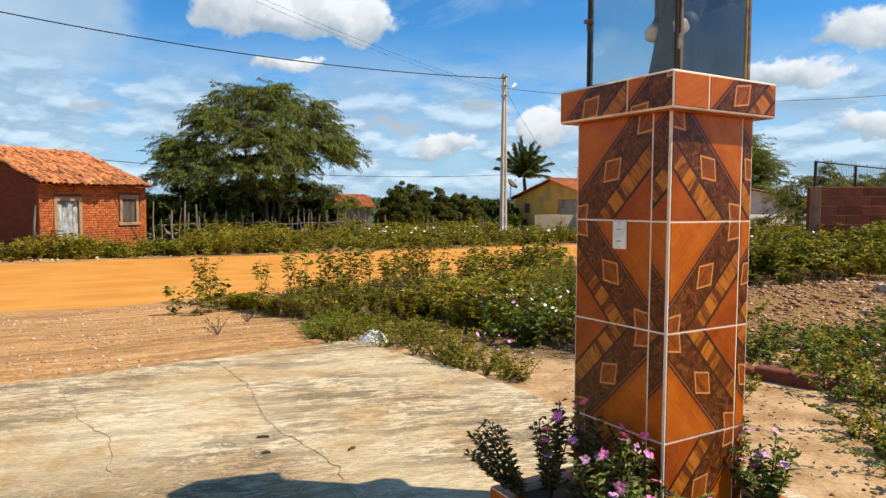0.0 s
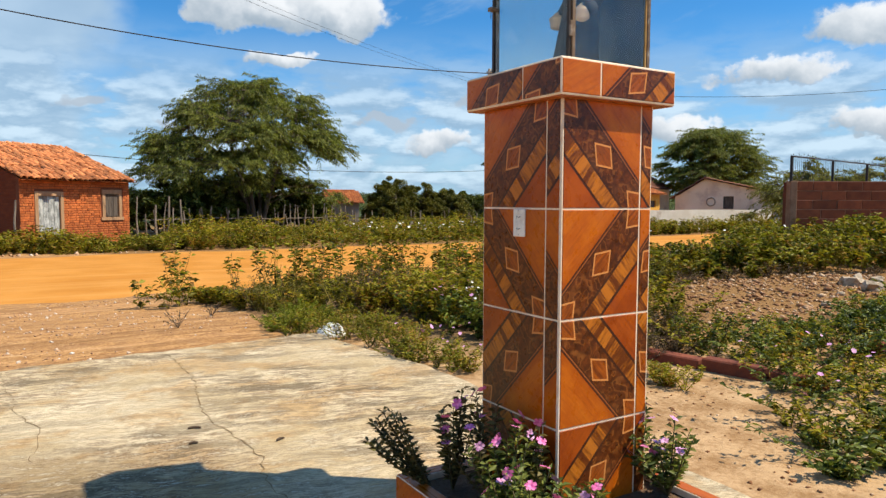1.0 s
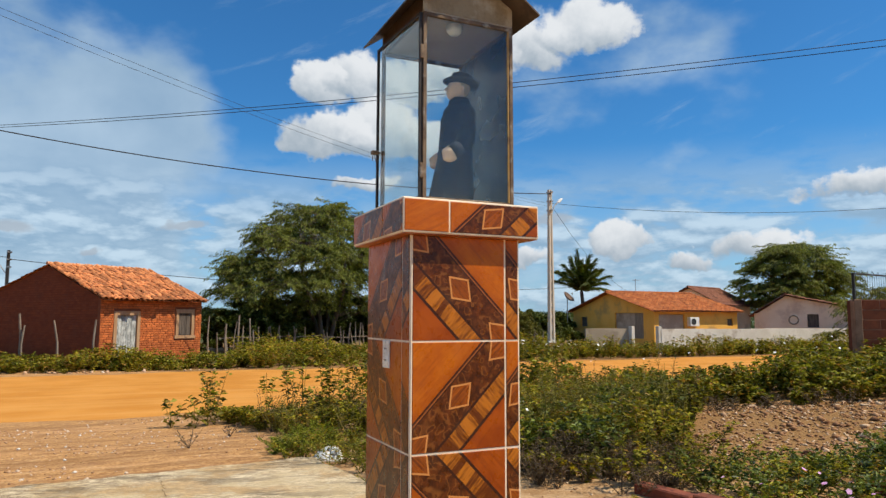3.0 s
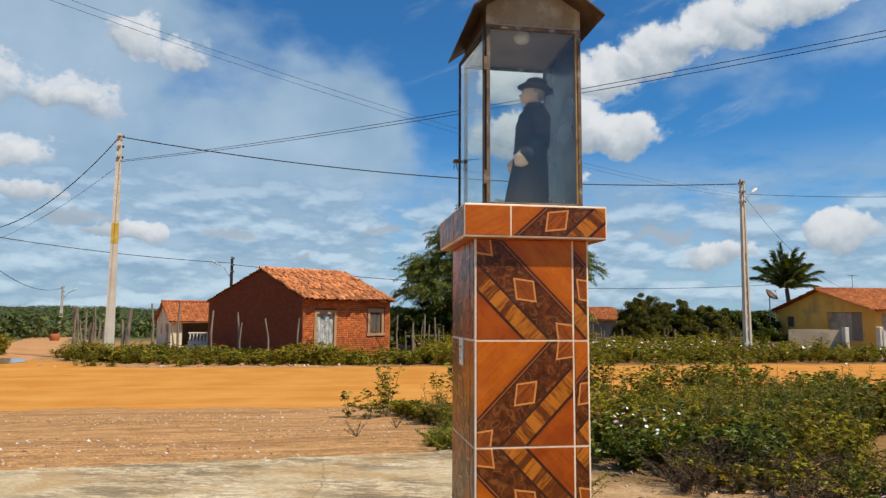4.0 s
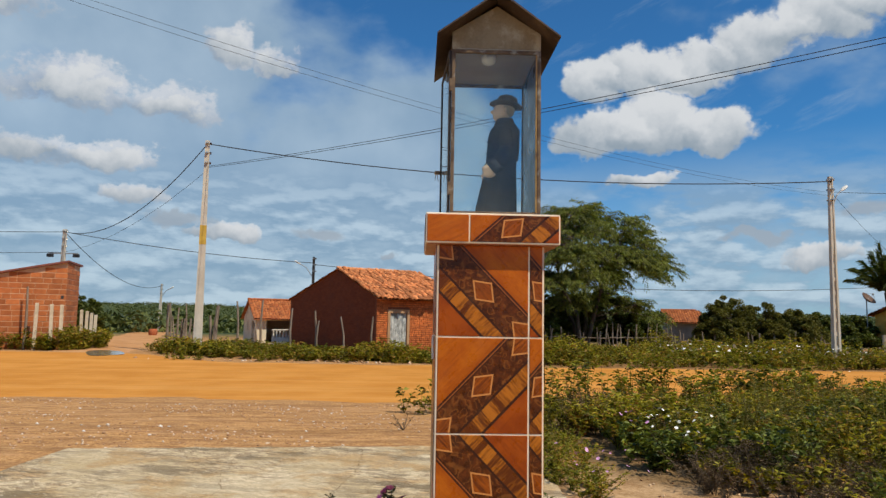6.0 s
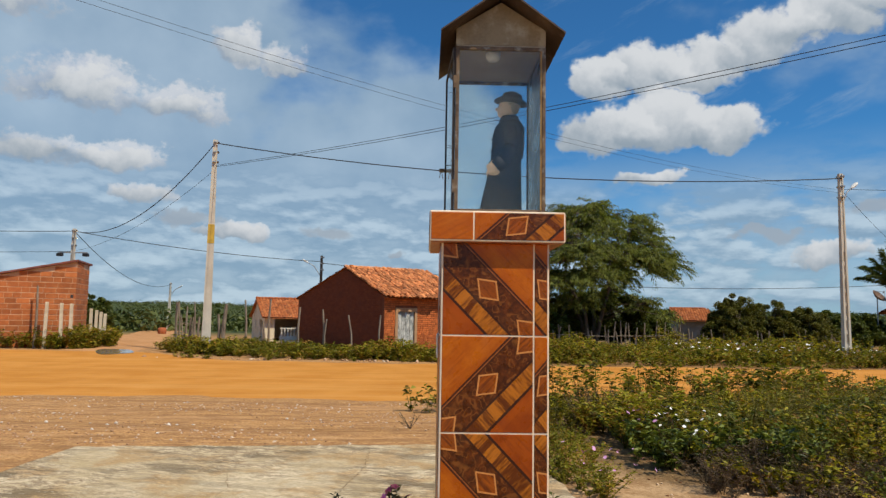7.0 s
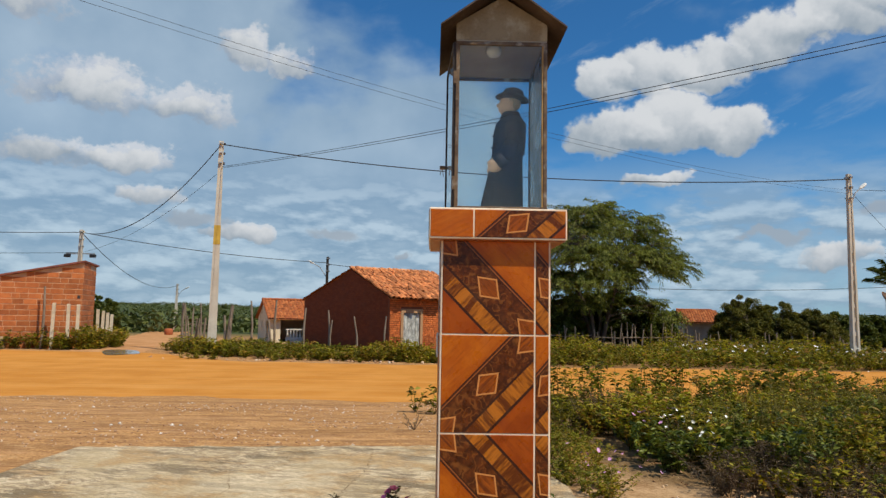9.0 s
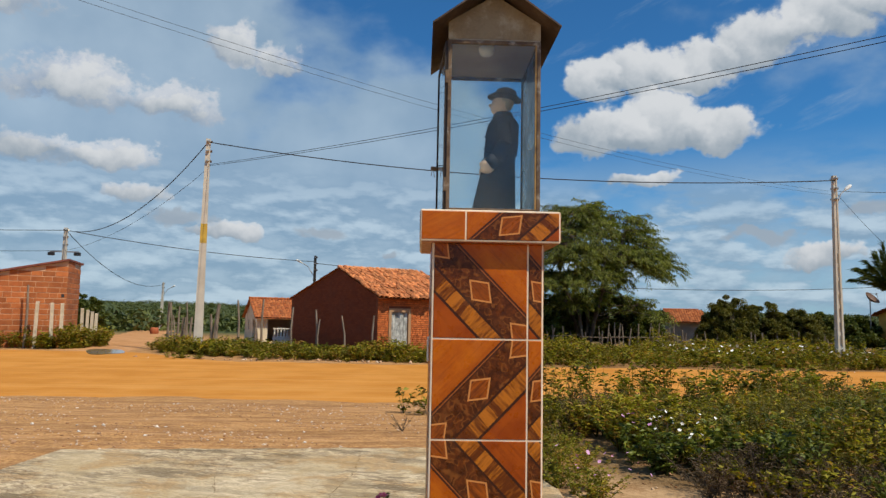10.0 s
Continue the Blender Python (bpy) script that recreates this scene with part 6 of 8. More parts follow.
spray_tree("spreading_tree", "large spreading thorn tree with fine drooping foliage", 9.4, 36.2, 8.3, (6.1, 5.8), 2.0, 5, LEAF_TREE, boughs=185, sprays=15, per=48, leaf=(0.20, 0.038), shift=(-0.75, 0.2), skew=0.20, droop=0.50, rise=0.50, twig=1.25, trunk_r=0.17, stems=6)
spray_tree("shade_tree", "dense flat-topped thorn tree behind the pinkish house", 48.0, 36.0, 8.0, (5.1, 5.0), 3.2, 8, LEAF_TREE, boughs=90, sprays=16, per=56, leaf=(0.25, 0.05), droop=0.30, rise=0.34, twig=1.9, flat=2.0)
for x_, y_, h_, s_, k_ in ((17.3, 35.4, 3.25, 1.75, 15), (19.2, 35.2, 2.95, 1.7, 13), (21.0, 34.8, 2.75, 1.6, 14)):
    tree("round_tree", "dense dark olive low tree in the field", x_, y_, h_, s_, 0.3, k_, LEAF_HEDGE, clumps=230, per=260, leaf=(0.115, 0.05), trunk_r=0.12, skirts=0.14, grain=(0.10, 0.20), flat=0.75, droop=0.1)
for x_, y_, h_, s_, k_ in ((33.6, 18.8, 3.6, 3.4, 31), (39.0, 17.4, 3.9, 3.6, 32), (31.2, 10.6, 2.7, 2.4, 33)):
    spray_tree("thorn_bush", "pale olive feathery thorn bush behind the brick wall", x_, y_, h_, (s_, s_), 1.1, k_, LEAF_BUSH, boughs=36, sprays=12, per=44, leaf=(0.20, 0.045), droop=0.35, rise=0.4, twig=1.1, trunk_r=0.12, stems=4)
for x_, y_, h_, s_, k_ in ((5.6, 35.0, 2.9, 2.2, 41), (3.9, 34.0, 2.4, 1.6, 42), (11.6, 40.5, 3.0, 2.0, 43), (7.6, 39.0, 3.4, 2.6, 45), (9.6, 39.6, 3.2, 2.4, 51), (13.4, 37.6, 1.9, 1.3, 52), (5.2, 38.6, 2.8, 2.2, 53), (7.2, 37.4, 3.0, 2.0, 56), (11.4, 38.2, 4.0, 1.9, 57), (13.0, 38.8, 2.6, 1.6, 58), (-24.5, 46.0, 3.2, 2.2, 46), (24.8, 36.8, 2.3, 2.0, 47), (22.6, 36.6, 2.4, 1.6, 48), (26.4, 38.6, 2.5, 1.8, 54), (-29.0, 33.0, 5.2, 3.0, 49), (-25.6, 50.0, 3.5, 1.5, 55)):
    tree("shrub", "dark leafy shrub behind the fence", x_, y_, h_, s_, 0.15, k_, LEAF_DARK, clumps=42, per=160, leaf=(0.26, 0.13), trunk_r=0.07, skirts=0.08)


def palm(x, y, height, seed):
    rng = np.random.default_rng(seed)
    t = thing("coconut_palm", "coconut palm with arching feathery fronds", "palm", pose(x, y, float(land(x, y))))
    bm = bmesh.new()
    last = Vector((0, 0, -0.2))
    for k in range(1, 9):
        p = Vector((0.12 * math.sin(k * 0.5), 0.05 * k / 8, height * k / 8))
        tube(bm, last, p, 0.20 - 0.008 * k, 0.185 - 0.008 * k, 9, cap=False)
        last = p
    part("trunk", bm, BARK, t)
    for k in range(32):
        a = k * 2.4
        e = radians(24 + 62 * ((k * 0.273 + 0.1) % 1.0) ** 0.7)
        le = rng.uniform(2.7, 3.5)
        fall = rng.uniform(0.24, 0.48) * le
        spine = []
        for j in range(15):
            s = j / 14
            r, z = le * math.cos(e) * s, le * math.sin(e) * s - fall * (0.35 + math.cos(e)) * s * s
            spine.append((math.cos(a) * r, math.sin(a) * r, z))
        spine = np.array(spine) + np.array(last)
        centres, ways = [], []
        for j in range(1, 14):
            for q in range(5):
                p = spine[j] + (spine[j + 1] - spine[j]) * q / 5
                d = spine[j + 1] - spine[j]
                d = d / np.linalg.norm(d)
                sd = np.cross(d, (0, 0, 1.0))
                for s in (-1, 1):
                    w = sd * s * 0.9 + d * 0.9 - np.array((0, 0, rng.uniform(0.3, 0.75)))
                    ln = 0.28 * math.sin(math.pi * (j + 1) / 15.5) + 0.08
                    w = w / np.linalg.norm(w)
                    centres.append(p + w * ln * 0.6)
                    ways.append(w)
        pieces = [leaf_arrays(rng, np.array(centres), np.array(ways), 0.58, 0.040), stick_arrays(spine[:-1], spine[1:], 0.022, 0.016)]
        f = new("frond", array_mesh("frond", *join_arrays(pieces), LEAF_PALM))
        f.parent = t
    return t


palm(29.2, 38.7, 3.8, 2)


# ---- weeds ----
LEAF_WEED = leaf_material("weed_leaf", (0.046, 0.049, 0.005), (0.42, 0.375, 0.036), dry=(0.42, 0.22, 0.06), through=0.38, patch=0.8)
LEAF_FIELD = leaf_material("field_weed_leaf", (0.040, 0.047, 0.005), (0.32, 0.305, 0.030), dry=(0.40, 0.22, 0.06), through=0.34, patch=0.7)


def weeds(name, label, poly, density, height, per, leaf, mat_, seed, stems=True, spread=0.22, holes=(), patchy=0.0, uneven=0.24, thin=None, dip=None):
    """A thicket: each plant is a fan of stems with leaves up their length."""
    rng = np.random.default_rng(seed)
    x, y = sown(rng, poly, density)
    for hole in holes:
        k = ~in_poly(x, y, hole)
        x, y = x[k], y[k]
    if patchy:
        k = np.sin(x * 0.8 + seed) + np.sin(x * 2.1 + y * 1.7) + 0.6 * np.sin(y * 3.1 + x) + rng.normal(0, 0.5, len(x)) > patchy
        x, y = x[k], y[k]
    n = len(x)
    clump = np.sin(x * 1.1 + seed) * np.sin(y * 1.3 + 0.5 * seed) + 0.7 * np.sin(x * 2.7 + y * 1.9 + seed) + rng.normal(0, 0.5, n)
    h = height * np.clip(0.86 + uneven * clump, 0.28, 1.55)
    if thin:
        h = h * (1 - (1 - thin[2]) * smooth(thin[0], thin[1], y))
    if dip:
        (ax, ay), (bx, by), wide_, low = dip
        off = np.abs((x - ax) * (by - ay) - (y - ay) * (bx - ax)) / math.hypot(bx - ax, by - ay)
        h = h * (low + (1 - low) * smooth(wide_ * 0.6, wide_ * 1.4, off))
    base = np.stack([x, y, land(x, y) - 0.02], 1)
    k = np.repeat(np.arange(n), per)
    u = rng.uniform(0.04, 1, n * per) ** 0.62
    fan = rng.integers(0, 4, n * per)
    ang = fan * 1.57 + k * 2.4 + rng.normal(0, 0.15, n * per)
    tilt = 0.15 + 0.75 * (np.sin(k * 12.9 + fan * 4.1) * 0.5 + 0.5)
    r = u * tilt * spread * 2.0
    pos = base[k] + np.stack([np.cos(ang) * r * (h[k] / height), np.sin(ang) * r * (h[k] / height), u * h[k] * (1.05 - 0.25 * tilt)], 1)
    la = rng.uniform(0, math.tau, n * per)
    way = np.stack([np.cos(la), np.sin(la), rng.uniform(-0.35, 0.65, n * per)], 1)
    pos = pos + way * np.array([1, 1, 0.4]) * leaf[0] * 0.5
    pieces = [leaf_arrays(rng, pos, way, *leaf)]
    if stems:
        s = np.repeat(np.arange(n), 4)
        f4 = np.tile(np.arange(4), n)
        a4 = f4 * 1.57 + s * 2.4
        t4 = 0.15 + 0.75 * (np.sin(s * 12.9 + f4 * 4.1) * 0.5 + 0.5)
        r4 = t4 * spread * 2.0 * h[s] / height
        tips = base[s] + np.stack([np.cos(a4) * r4, np.sin(a4) * r4, h[s] * (1.05 - 0.25 * t4)], 1)
        pieces.append(stick_arrays(base[s], tips, 0.006, 0.002))
    ob = new(name, array_mesh(name, *join_arrays(pieces), mat_))
    return tagged(ob, label, "weeds", kind="stuff")


TRACK = ((5.0, 3.9), (16.0, 14.6), 1.5, 0.5)  # trodden strip of lower growth
RUBBLE = [(4.4, 2.7), (5.0, 2.1), (7.7, 2.6), (10.7, 4.1), (8.1, 5.1), (6.9, 5.3), (5.0, 3.6)]
THICKET = [(0.5, 9.6), (0.7, 8.0), (0.95, 6.7), (1.5, 6.3), (2.2, 6.1), (2.3, 5.0), (2.5, 4.0), (2.8, 3.1), (3.2, 2.5), (4.3, 2.8), (5.0, 3.7), (6.9, 5.4), (7.2, 9.0), (6.0, 10.6)]
FIELD = [(6.6, 5.0), (8.0, 4.75), (10.8, 3.7), (13.5, 4.0), (16.0, 10.8), (6.5, 10.8), (7.4, 9.0)]
FIELD_GAP = [(8.6, 7.5), (9.8, 6.9), (12.5, 8.4), (16.2, 11.2), (8.0, 11.2), (7.6, 8.8)]
KERBSIDE = [(3.38, 2.5), (3.44, 1.5), (3.0, 0.95), (2.5, 0.75), (2.0, 0.3), (1.8, -0.2), (2.2, -1.6), (7.0, -1.2), (9.0, 2.4), (7.7, 2.4), (5.0, 1.9), (4.3, 2.5)]
SLABSIDE = [(0.75, 6.3), (0.72, 5.4), (0.84, 4.8), (1.0, 4.4), (1.06, 3.9), (1.16, 3.3), (1.26, 2.8), (1.46, 2.75), (1.75, 3.3), (1.65, 3.9), (2.0, 5.0), (1.7, 6.3)]
LIMESIDE = [(0.5, 5.6), (0.66, 5.2), (1.3, 5.5), (1.3, 6.5), (0.8, 6.4)]
DEEP = [(2.0, 4.5), (2.35, 3.6), (2.9, 2.9), (3.7, 3.4), (4.0, 4.6), (3.3, 5.8), (2.4, 5.4)]
BROWN = [(1.9, 6.3), (2.8, 6.2), (3.3, 7.2), (2.0, 7.5)]
BROWN_LOW = [(3.0, 3.3), (3.6, 3.0), (4.3, 3.4), (4.4, 4.4), (3.7, 4.1)]
LEAF_LIME = leaf_material("lime_weed_leaf", (0.055, 0.085, 0.006), (0.27, 0.31, 0.03), through=0.3, patch=0.3)
LEAF_OLIVE = leaf_material("olive_weed_leaf", (0.07, 0.066, 0.014), (0.27, 0.235, 0.055), through=0.25, patch=0.6)
LEAF_DEEP = leaf_material("deep_weed_leaf", (0.026, 0.042, 0.007), (0.19, 0.225, 0.038), through=0.26, patch=0.5, rough=0.42)
LEAF_DRY = leaf_material("dry_weed", (0.060, 0.040, 0.026), (0.17, 0.12, 0.07), through=0.15)
weeds("thicket", "dense green thicket of leafy weeds beside the slab", THICKET, 11, 0.47, 190, (0.072, 0.031), LEAF_WEED, 21, uneven=0.42, thin=(5.6, 8.4, 0.45))
weeds("tall_weeds", "tall broad-leaved weeds standing out of the thicket", [(-0.1, 10.7), (0.4, 9.4), (1.2, 8.6), (3.0, 8.0), (5.5, 7.5), (7.0, 9.0), (6.2, 10.8)], 2.6, 0.86, 60, (0.125, 0.052), LEAF_FIELD, 31, spread=0.13, uneven=0.34, dip=TRACK)
weeds("roadside_weeds", "scattered leafy weeds at the end of the thicket", [(-0.5, 9.3), (-0.35, 8.6), (0.5, 8.1), (0.9, 9.6), (0.2, 9.9)], 5.0, 0.50, 40, (0.13, 0.058), LEAF_FIELD, 65, spread=0.15)
weeds("wispy_weeds", "fine olive stalks with thin leaves through the thicket", THICKET, 8, 0.54, 140, (0.056, 0.010), LEAF_OLIVE, 66, spread=0.2, uneven=0.40, thin=(5.6, 8.4, 0.5))
weeds("road_stalks", "tall sparse leafy stalks at the near road edge", [(2.0, 8.6), (4.0, 7.2), (7.2, 6.8), (8.2, 8.8), (8.0, 10.8), (2.0, 10.8)], 1.7, 0.86, 54, (0.12, 0.05), LEAF_FIELD, 74, spread=0.11, uneven=0.34, dip=TRACK)
weeds("brown_brush", "brown feathery dead brush beside the old edging", [(2.35, 3.3), (2.7, 2.6), (3.3, 2.1), (3.9, 2.6), (3.9, 3.3), (3.3, 3.7), (2.7, 3.6)], 24, 0.33, 170, (0.044, 0.008), LEAF_DRY, 68, spread=0.2)
weeds("lime_weeds", "low feathery lime-green weeds beside the slab", LIMESIDE, 34, 0.27, 190, (0.040, 0.010), LEAF_LIME, 61, spread=0.16)
weeds("deep_weeds", "dark broad-leaved weeds beside the pillar", DEEP, 7, 0.54, 140, (0.085, 0.036), LEAF_DEEP, 62, spread=0.22)
weeds("deep_weeds", "dark broad-leaved weeds in the heart of the thicket", [(3.3, 3.8), (4.2, 3.5), (5.2, 4.5), (6.4, 5.6), (5.6, 6.2), (4.2, 5.0)], 7, 0.52, 130, (0.10, 0.046), LEAF_DEEP, 75, spread=0.24)
weeds("brown_brush", "brown feathery dead brush among the weeds", BROWN, 16, 0.50, 150, (0.045, 0.007), LEAF_DRY, 63, spread=0.2)
weeds("brown_brush", "brown feathery dead brush among the weeds", BROWN_LOW, 22, 0.30, 150, (0.040, 0.007), LEAF_DRY, 64, spread=0.2)
weeds("dry_stalks", "brown dry stalks among the green weeds", THICKET, 2.2, 0.55, 60, (0.035, 0.007), LEAF_DRY, 32, spread=0.2)
weeds("slab_weeds", "low green weeds growing along the slab edge", SLABSIDE, 26, 0.25, 100, (0.045, 0.017), LEAF_FIELD, 22, spread=0.16)
weeds("field_weeds", "tall green weeds in front of the brick wall", FIELD, 9, 0.70, 150, (0.105, 0.048), LEAF_FIELD, 23, uneven=0.36, holes=(FIELD_GAP,), dip=TRACK)
weeds("brown_brush", "low grey-brown brush at the edge of the rubble", [(6.4, 4.75), (8.0, 4.45), (10.6, 3.5), (10.8, 3.8), (8.1, 4.9), (6.6, 5.2)], 12, 0.26, 150, (0.045, 0.010), LEAF_DRY, 77, spread=0.2)
weeds("low_field_weeds", "low sparse weeds in a gap of the field", FIELD_GAP, 5, 0.20, 90, (0.07, 0.03), LEAF_FIELD, 67)
weeds("kerb_weeds", "leafy weeds along the old brick edging", KERBSIDE, 9, 0.27, 150, (0.050, 0.020), LEAF_WEED, 24, spread=0.24, uneven=0.4)
weeds("low_bush", "small rounded green bush before the old edging", [(2.45, 1.6), (2.65, 1.4), (2.9, 1.6), (2.8, 1.95), (2.55, 1.9)], 70, 0.24, 120, (0.035, 0.014), LEAF_WEED, 76, spread=0.10)
weeds("kerb_weeds", "dark leafy weeds along the old brick edging", KERBSIDE, 13, 0.23, 150, (0.058, 0.026), LEAF_DEEP, 69, spread=0.24, uneven=0.4)
VERGE_A = [(-40, 27.5), (-15.4, 27.6), (-14.8, 28.6), (-16.2, 29.2), (-24.0, 25.6), (-40, 30.0)]
VERGE_B = [(-17.6, 34.0), (-16.5, 30.0), (-15.0, 28.2), (-14.8, 30.0), (-17.5, 36.0)]
VERGE_C = [(-11.9, 27.4), (-9.6, 25.4), (-6.6, 23.4), (3.0, 22.9), (3.0, 25.2), (-4.0, 26.0), (-9.4, 28.8), (-11.9, 29.0)]
VERGE_D = [(3.0, 22.7), (19.0, 22.7), (23.0, 24.6), (18.5, 27.0), (20.0, 32.0), (3.4, 31.0)]
VERGE_E = [(19.0, 22.7), (48.0, 22.6), (48.0, 24.6), (23.5, 24.6)]
FAR_VERGE = ((VERGE_A, 25), (VERGE_B, 29), (VERGE_C, 26), (VERGE_D, 27), (VERGE_E, 28))
for poly_, seed_ in FAR_VERGE:
    wide = seed_ == 27
    weeds("verge_weeds", "wide field of leafy weeds beyond the road" if wide else "leafy weeds along the far road verge", poly_, 5 if wide else 8, 0.46 if seed_ == 26 else 0.56, 90, (0.125, 0.054), LEAF_FIELD, seed_, uneven=0.34)
    weeds("tall_verge_weeds", "taller leafy clumps standing in the far verge", poly_, 3.2 if wide else 5, 0.66 if seed_ == 26 else 0.95, 90, (0.14, 0.065), LEAF_WEED, seed_ + 40, patchy=0.35, spread=0.3)
for poly_, seed_ in ((VERGE_A, 72), (VERGE_B, 73)):
    weeds("shed_weeds", "bright leafy bushes along the foot of the brick shed", poly_, 4.5, 0.95, 110, (0.15, 0.07), LEAF_FIELD, seed_, spread=0.34)
weeds("road_edge_weeds", "low straggling weeds at the road edge", [(-11.0, 22.7), (19.0, 22.3), (19.0, 22.9), (-11.0, 23.3)], 5, 0.28, 60, (0.10, 0.04), LEAF_FIELD, 71, patchy=0.5)


# ---- far woods in the valley ----
def far_woods(name, label, count, r0, r1, a0, a1, size, seed, mat_):
    rng = np.random.default_rng(seed)
    r = np.sqrt(rng.uniform(r0 ** 2, r1 ** 2, count))
    a = np.radians(rng.uniform(a0, a1, count))
    x, y = r * np.sin(a), r * np.cos(a)
    grow = size * (0.6 + 0.8 * rng.random(count))
    per = 26
    k = np.repeat(np.arange(count), per)
    off = rng.normal(size=(count * per, 3)) * (0.8, 0.8, 0.26) * grow[k][:, None]
    pos = np.stack([x[k], y[k], land(x[k], y[k]) + grow[k] * 0.45], 1) + off
    way = rng.normal(size=(count * per, 3))
    verts, faces = leaf_arrays(rng, pos, way, 0.42 * size, 0.30 * size)
    ob = new(name, array_mesh(name, verts, faces, mat_))
    return tagged(ob, label, "woods", kind="stuff")


LEAF_FAR = leaf_material("far_leaf", (0.045, 0.065, 0.022), (0.13, 0.15, 0.045), through=0.15)
far_woods("far_woods", "scrubby green woods covering the far valley", 3200, 60, 260, -42, 12, 1.9, 51, LEAF_FAR)
far_woods("far_woods", "scrubby green woods on the far rise", 5200, 260, 900, -48, 75, 3.0, 52, LEAF_FAR)
far_woods("far_woods", "scrubby green woods behind the houses", 700, 75, 200, 12, 75, 1.2, 53, LEAF_FAR)


# ---- fences ----
STICK = surface("grey_stick_wood", (0.16, 0.12, 0.09), (0.30, 0.24, 0.18), 3.0, 40.0, 0.95, 0.5, 0.01, stretch=(5, 5, 0.6))


def stake(bm, x, y, top, r, lean=(0.0, 0.0), bend=0.04):
    z = float(land(x, y)) - 0.1
    mid = (x + lean[0] * 0.5 + bend, y + lean[1] * 0.5, z + (top - z) * 0.55)
    tube(bm, (x, y, z), mid, r, r * 0.9, 6, cap=False)
    tube(bm, mid, (x + lean[0], y + lean[1], top), r * 0.9, r * 0.7, 6)


def stick_fence(label, a, b, count, height, r, seed, group="", gaps=0.0, rail=True):
    rng = random.Random(seed)
    f = thing("stick_fence", label, "fence")
    for k in range(count):
        if rng.random() < gaps:
            continue
        u = (k + rng.uniform(-0.3, 0.3)) / max(count - 1, 1)
        x, y = a[0] + (b[0] - a[0]) * u, a[1] + (b[1] - a[1]) * u + rng.uniform(-0.08, 0.08)
        bm = bmesh.new()
        stake(bm, x, y, float(land(x, y)) + height * rng.uniform(0.7, 1.1), r * rng.uniform(0.7, 1.2), (rng.uniform(-0.18, 0.18), rng.uniform(-0.1, 0.1)), rng.uniform(-0.06, 0.06))
        part("stake", bm, STICK, f)
    if rail:
        for q in range(6):
            bm = bmesh.new()
            p0, p1 = Vector((*a, 0)).lerp(Vector((*b, 0)), q / 6), Vector((*a, 0)).lerp(Vector((*b, 0)), (q + 1) / 6)
            tube(bm, p0 + Vector((0, 0, float(land(*p0.xy)) + height * 0.55)), p1 + Vector((0, 0, float(land(*p1.xy)) + height * 0.55 + rng.uniform(-0.1, 0.1))), r * 0.5, r * 0.5, 5)
            part("rail", bm, STICK, f)
    return f


stick_fence("dense uneven stockade of grey upright sticks beside the lane", (-12.35, 30.9), (-10.75, 31.1), 18, 2.05, 0.055, 5)


def lone_stakes(label, places):
    """Single crooked stakes of one broken fence: x, y, top, thickness, lean."""
    f = thing("stick_fence", label, "fence")
    for x, y, top, r, lean in places:
        bm = bmesh.new()
        stake(bm, x, y, top, r, (lean, 0.0), 0.05 if lean <= 0 else -0.05)
        part("stake", bm, STICK, f)
    return f


lone_stakes("few crooked grey stakes before the brick house", ((-5.47, 26.4, 1.69, 0.055, 0.03), (-4.42, 26.4, 1.61, 0.055, -0.06), (-4.34, 26.3, 1.20, 0.045, 0.05), (-3.20, 26.4, 1.37, 0.05, -0.18), (-2.02, 26.3, 1.40, 0.05, 0.02)))
lone_stakes("dark thick posts standing between lane and cottage", ((-9.70, 30.0, 1.79, 0.11, 0.10), (-9.95, 30.1, 1.30, 0.08, -0.05), (-8.64, 30.0, 2.0, 0.06, -0.08), (-7.53, 30.0, 2.08, 0.06, 0.02), (-7.75, 30.0, 1.0, 0.05, -0.1)))
stick_fence("old stick fence under the spreading tree", (3.1, 32.2), (13.5, 33.5), 46, 1.5, 0.045, 7, gaps=0.2)
stick_fence("old stick fence at the far edge of the field", (12.4, 34.9), (22.0, 33.0), 34, 1.2, 0.05, 8, gaps=0.25)
stick_fence("grey fence posts standing beside the brick house", (2.5, 30.4), (4.6, 31.2), 4, 1.8, 0.06, 9, rail=False)
porch_rail = thing("porch_rail", "white turned porch balustrade before the cottage", "railing", pose(-8.5, 37.0, 0, 0, 0, 14))
WHITE_PAINT = surface("white_lime_paint", (0.66, 0.62, 0.54), (0.78, 0.74, 0.66), 3.0, 40.0, 0.85, 0.2, 0.006)
for z_ in (0.0, 0.47):
    part("rail", boxes((0.0, 2.4, -0.05, 0.05, z_, z_ + 0.07), bevel=0.008), WHITE_PAINT, porch_rail)
for k in range(13):
    part("baluster", lathe(bmesh.new(), ((0.035, 0.06), (0.055, 0.16), (0.03, 0.30), (0.045, 0.40), (0.035, 0.48)), 8, (0.1 + k * 0.18, 0, 0)), WHITE_PAINT, porch_rail)
part("parapet", boxes((0.0, 2.4, -0.06, 0.06, -0.6, -0.002), bevel=0.008), WHITE_PAINT, porch_rail)
CONCRETE_POST = surface("fence_post_concrete", (0.50, 0.42, 0.30), (0.66, 0.57, 0.43), 4.0, 40.0, 0.9, 0.2, 0.005)
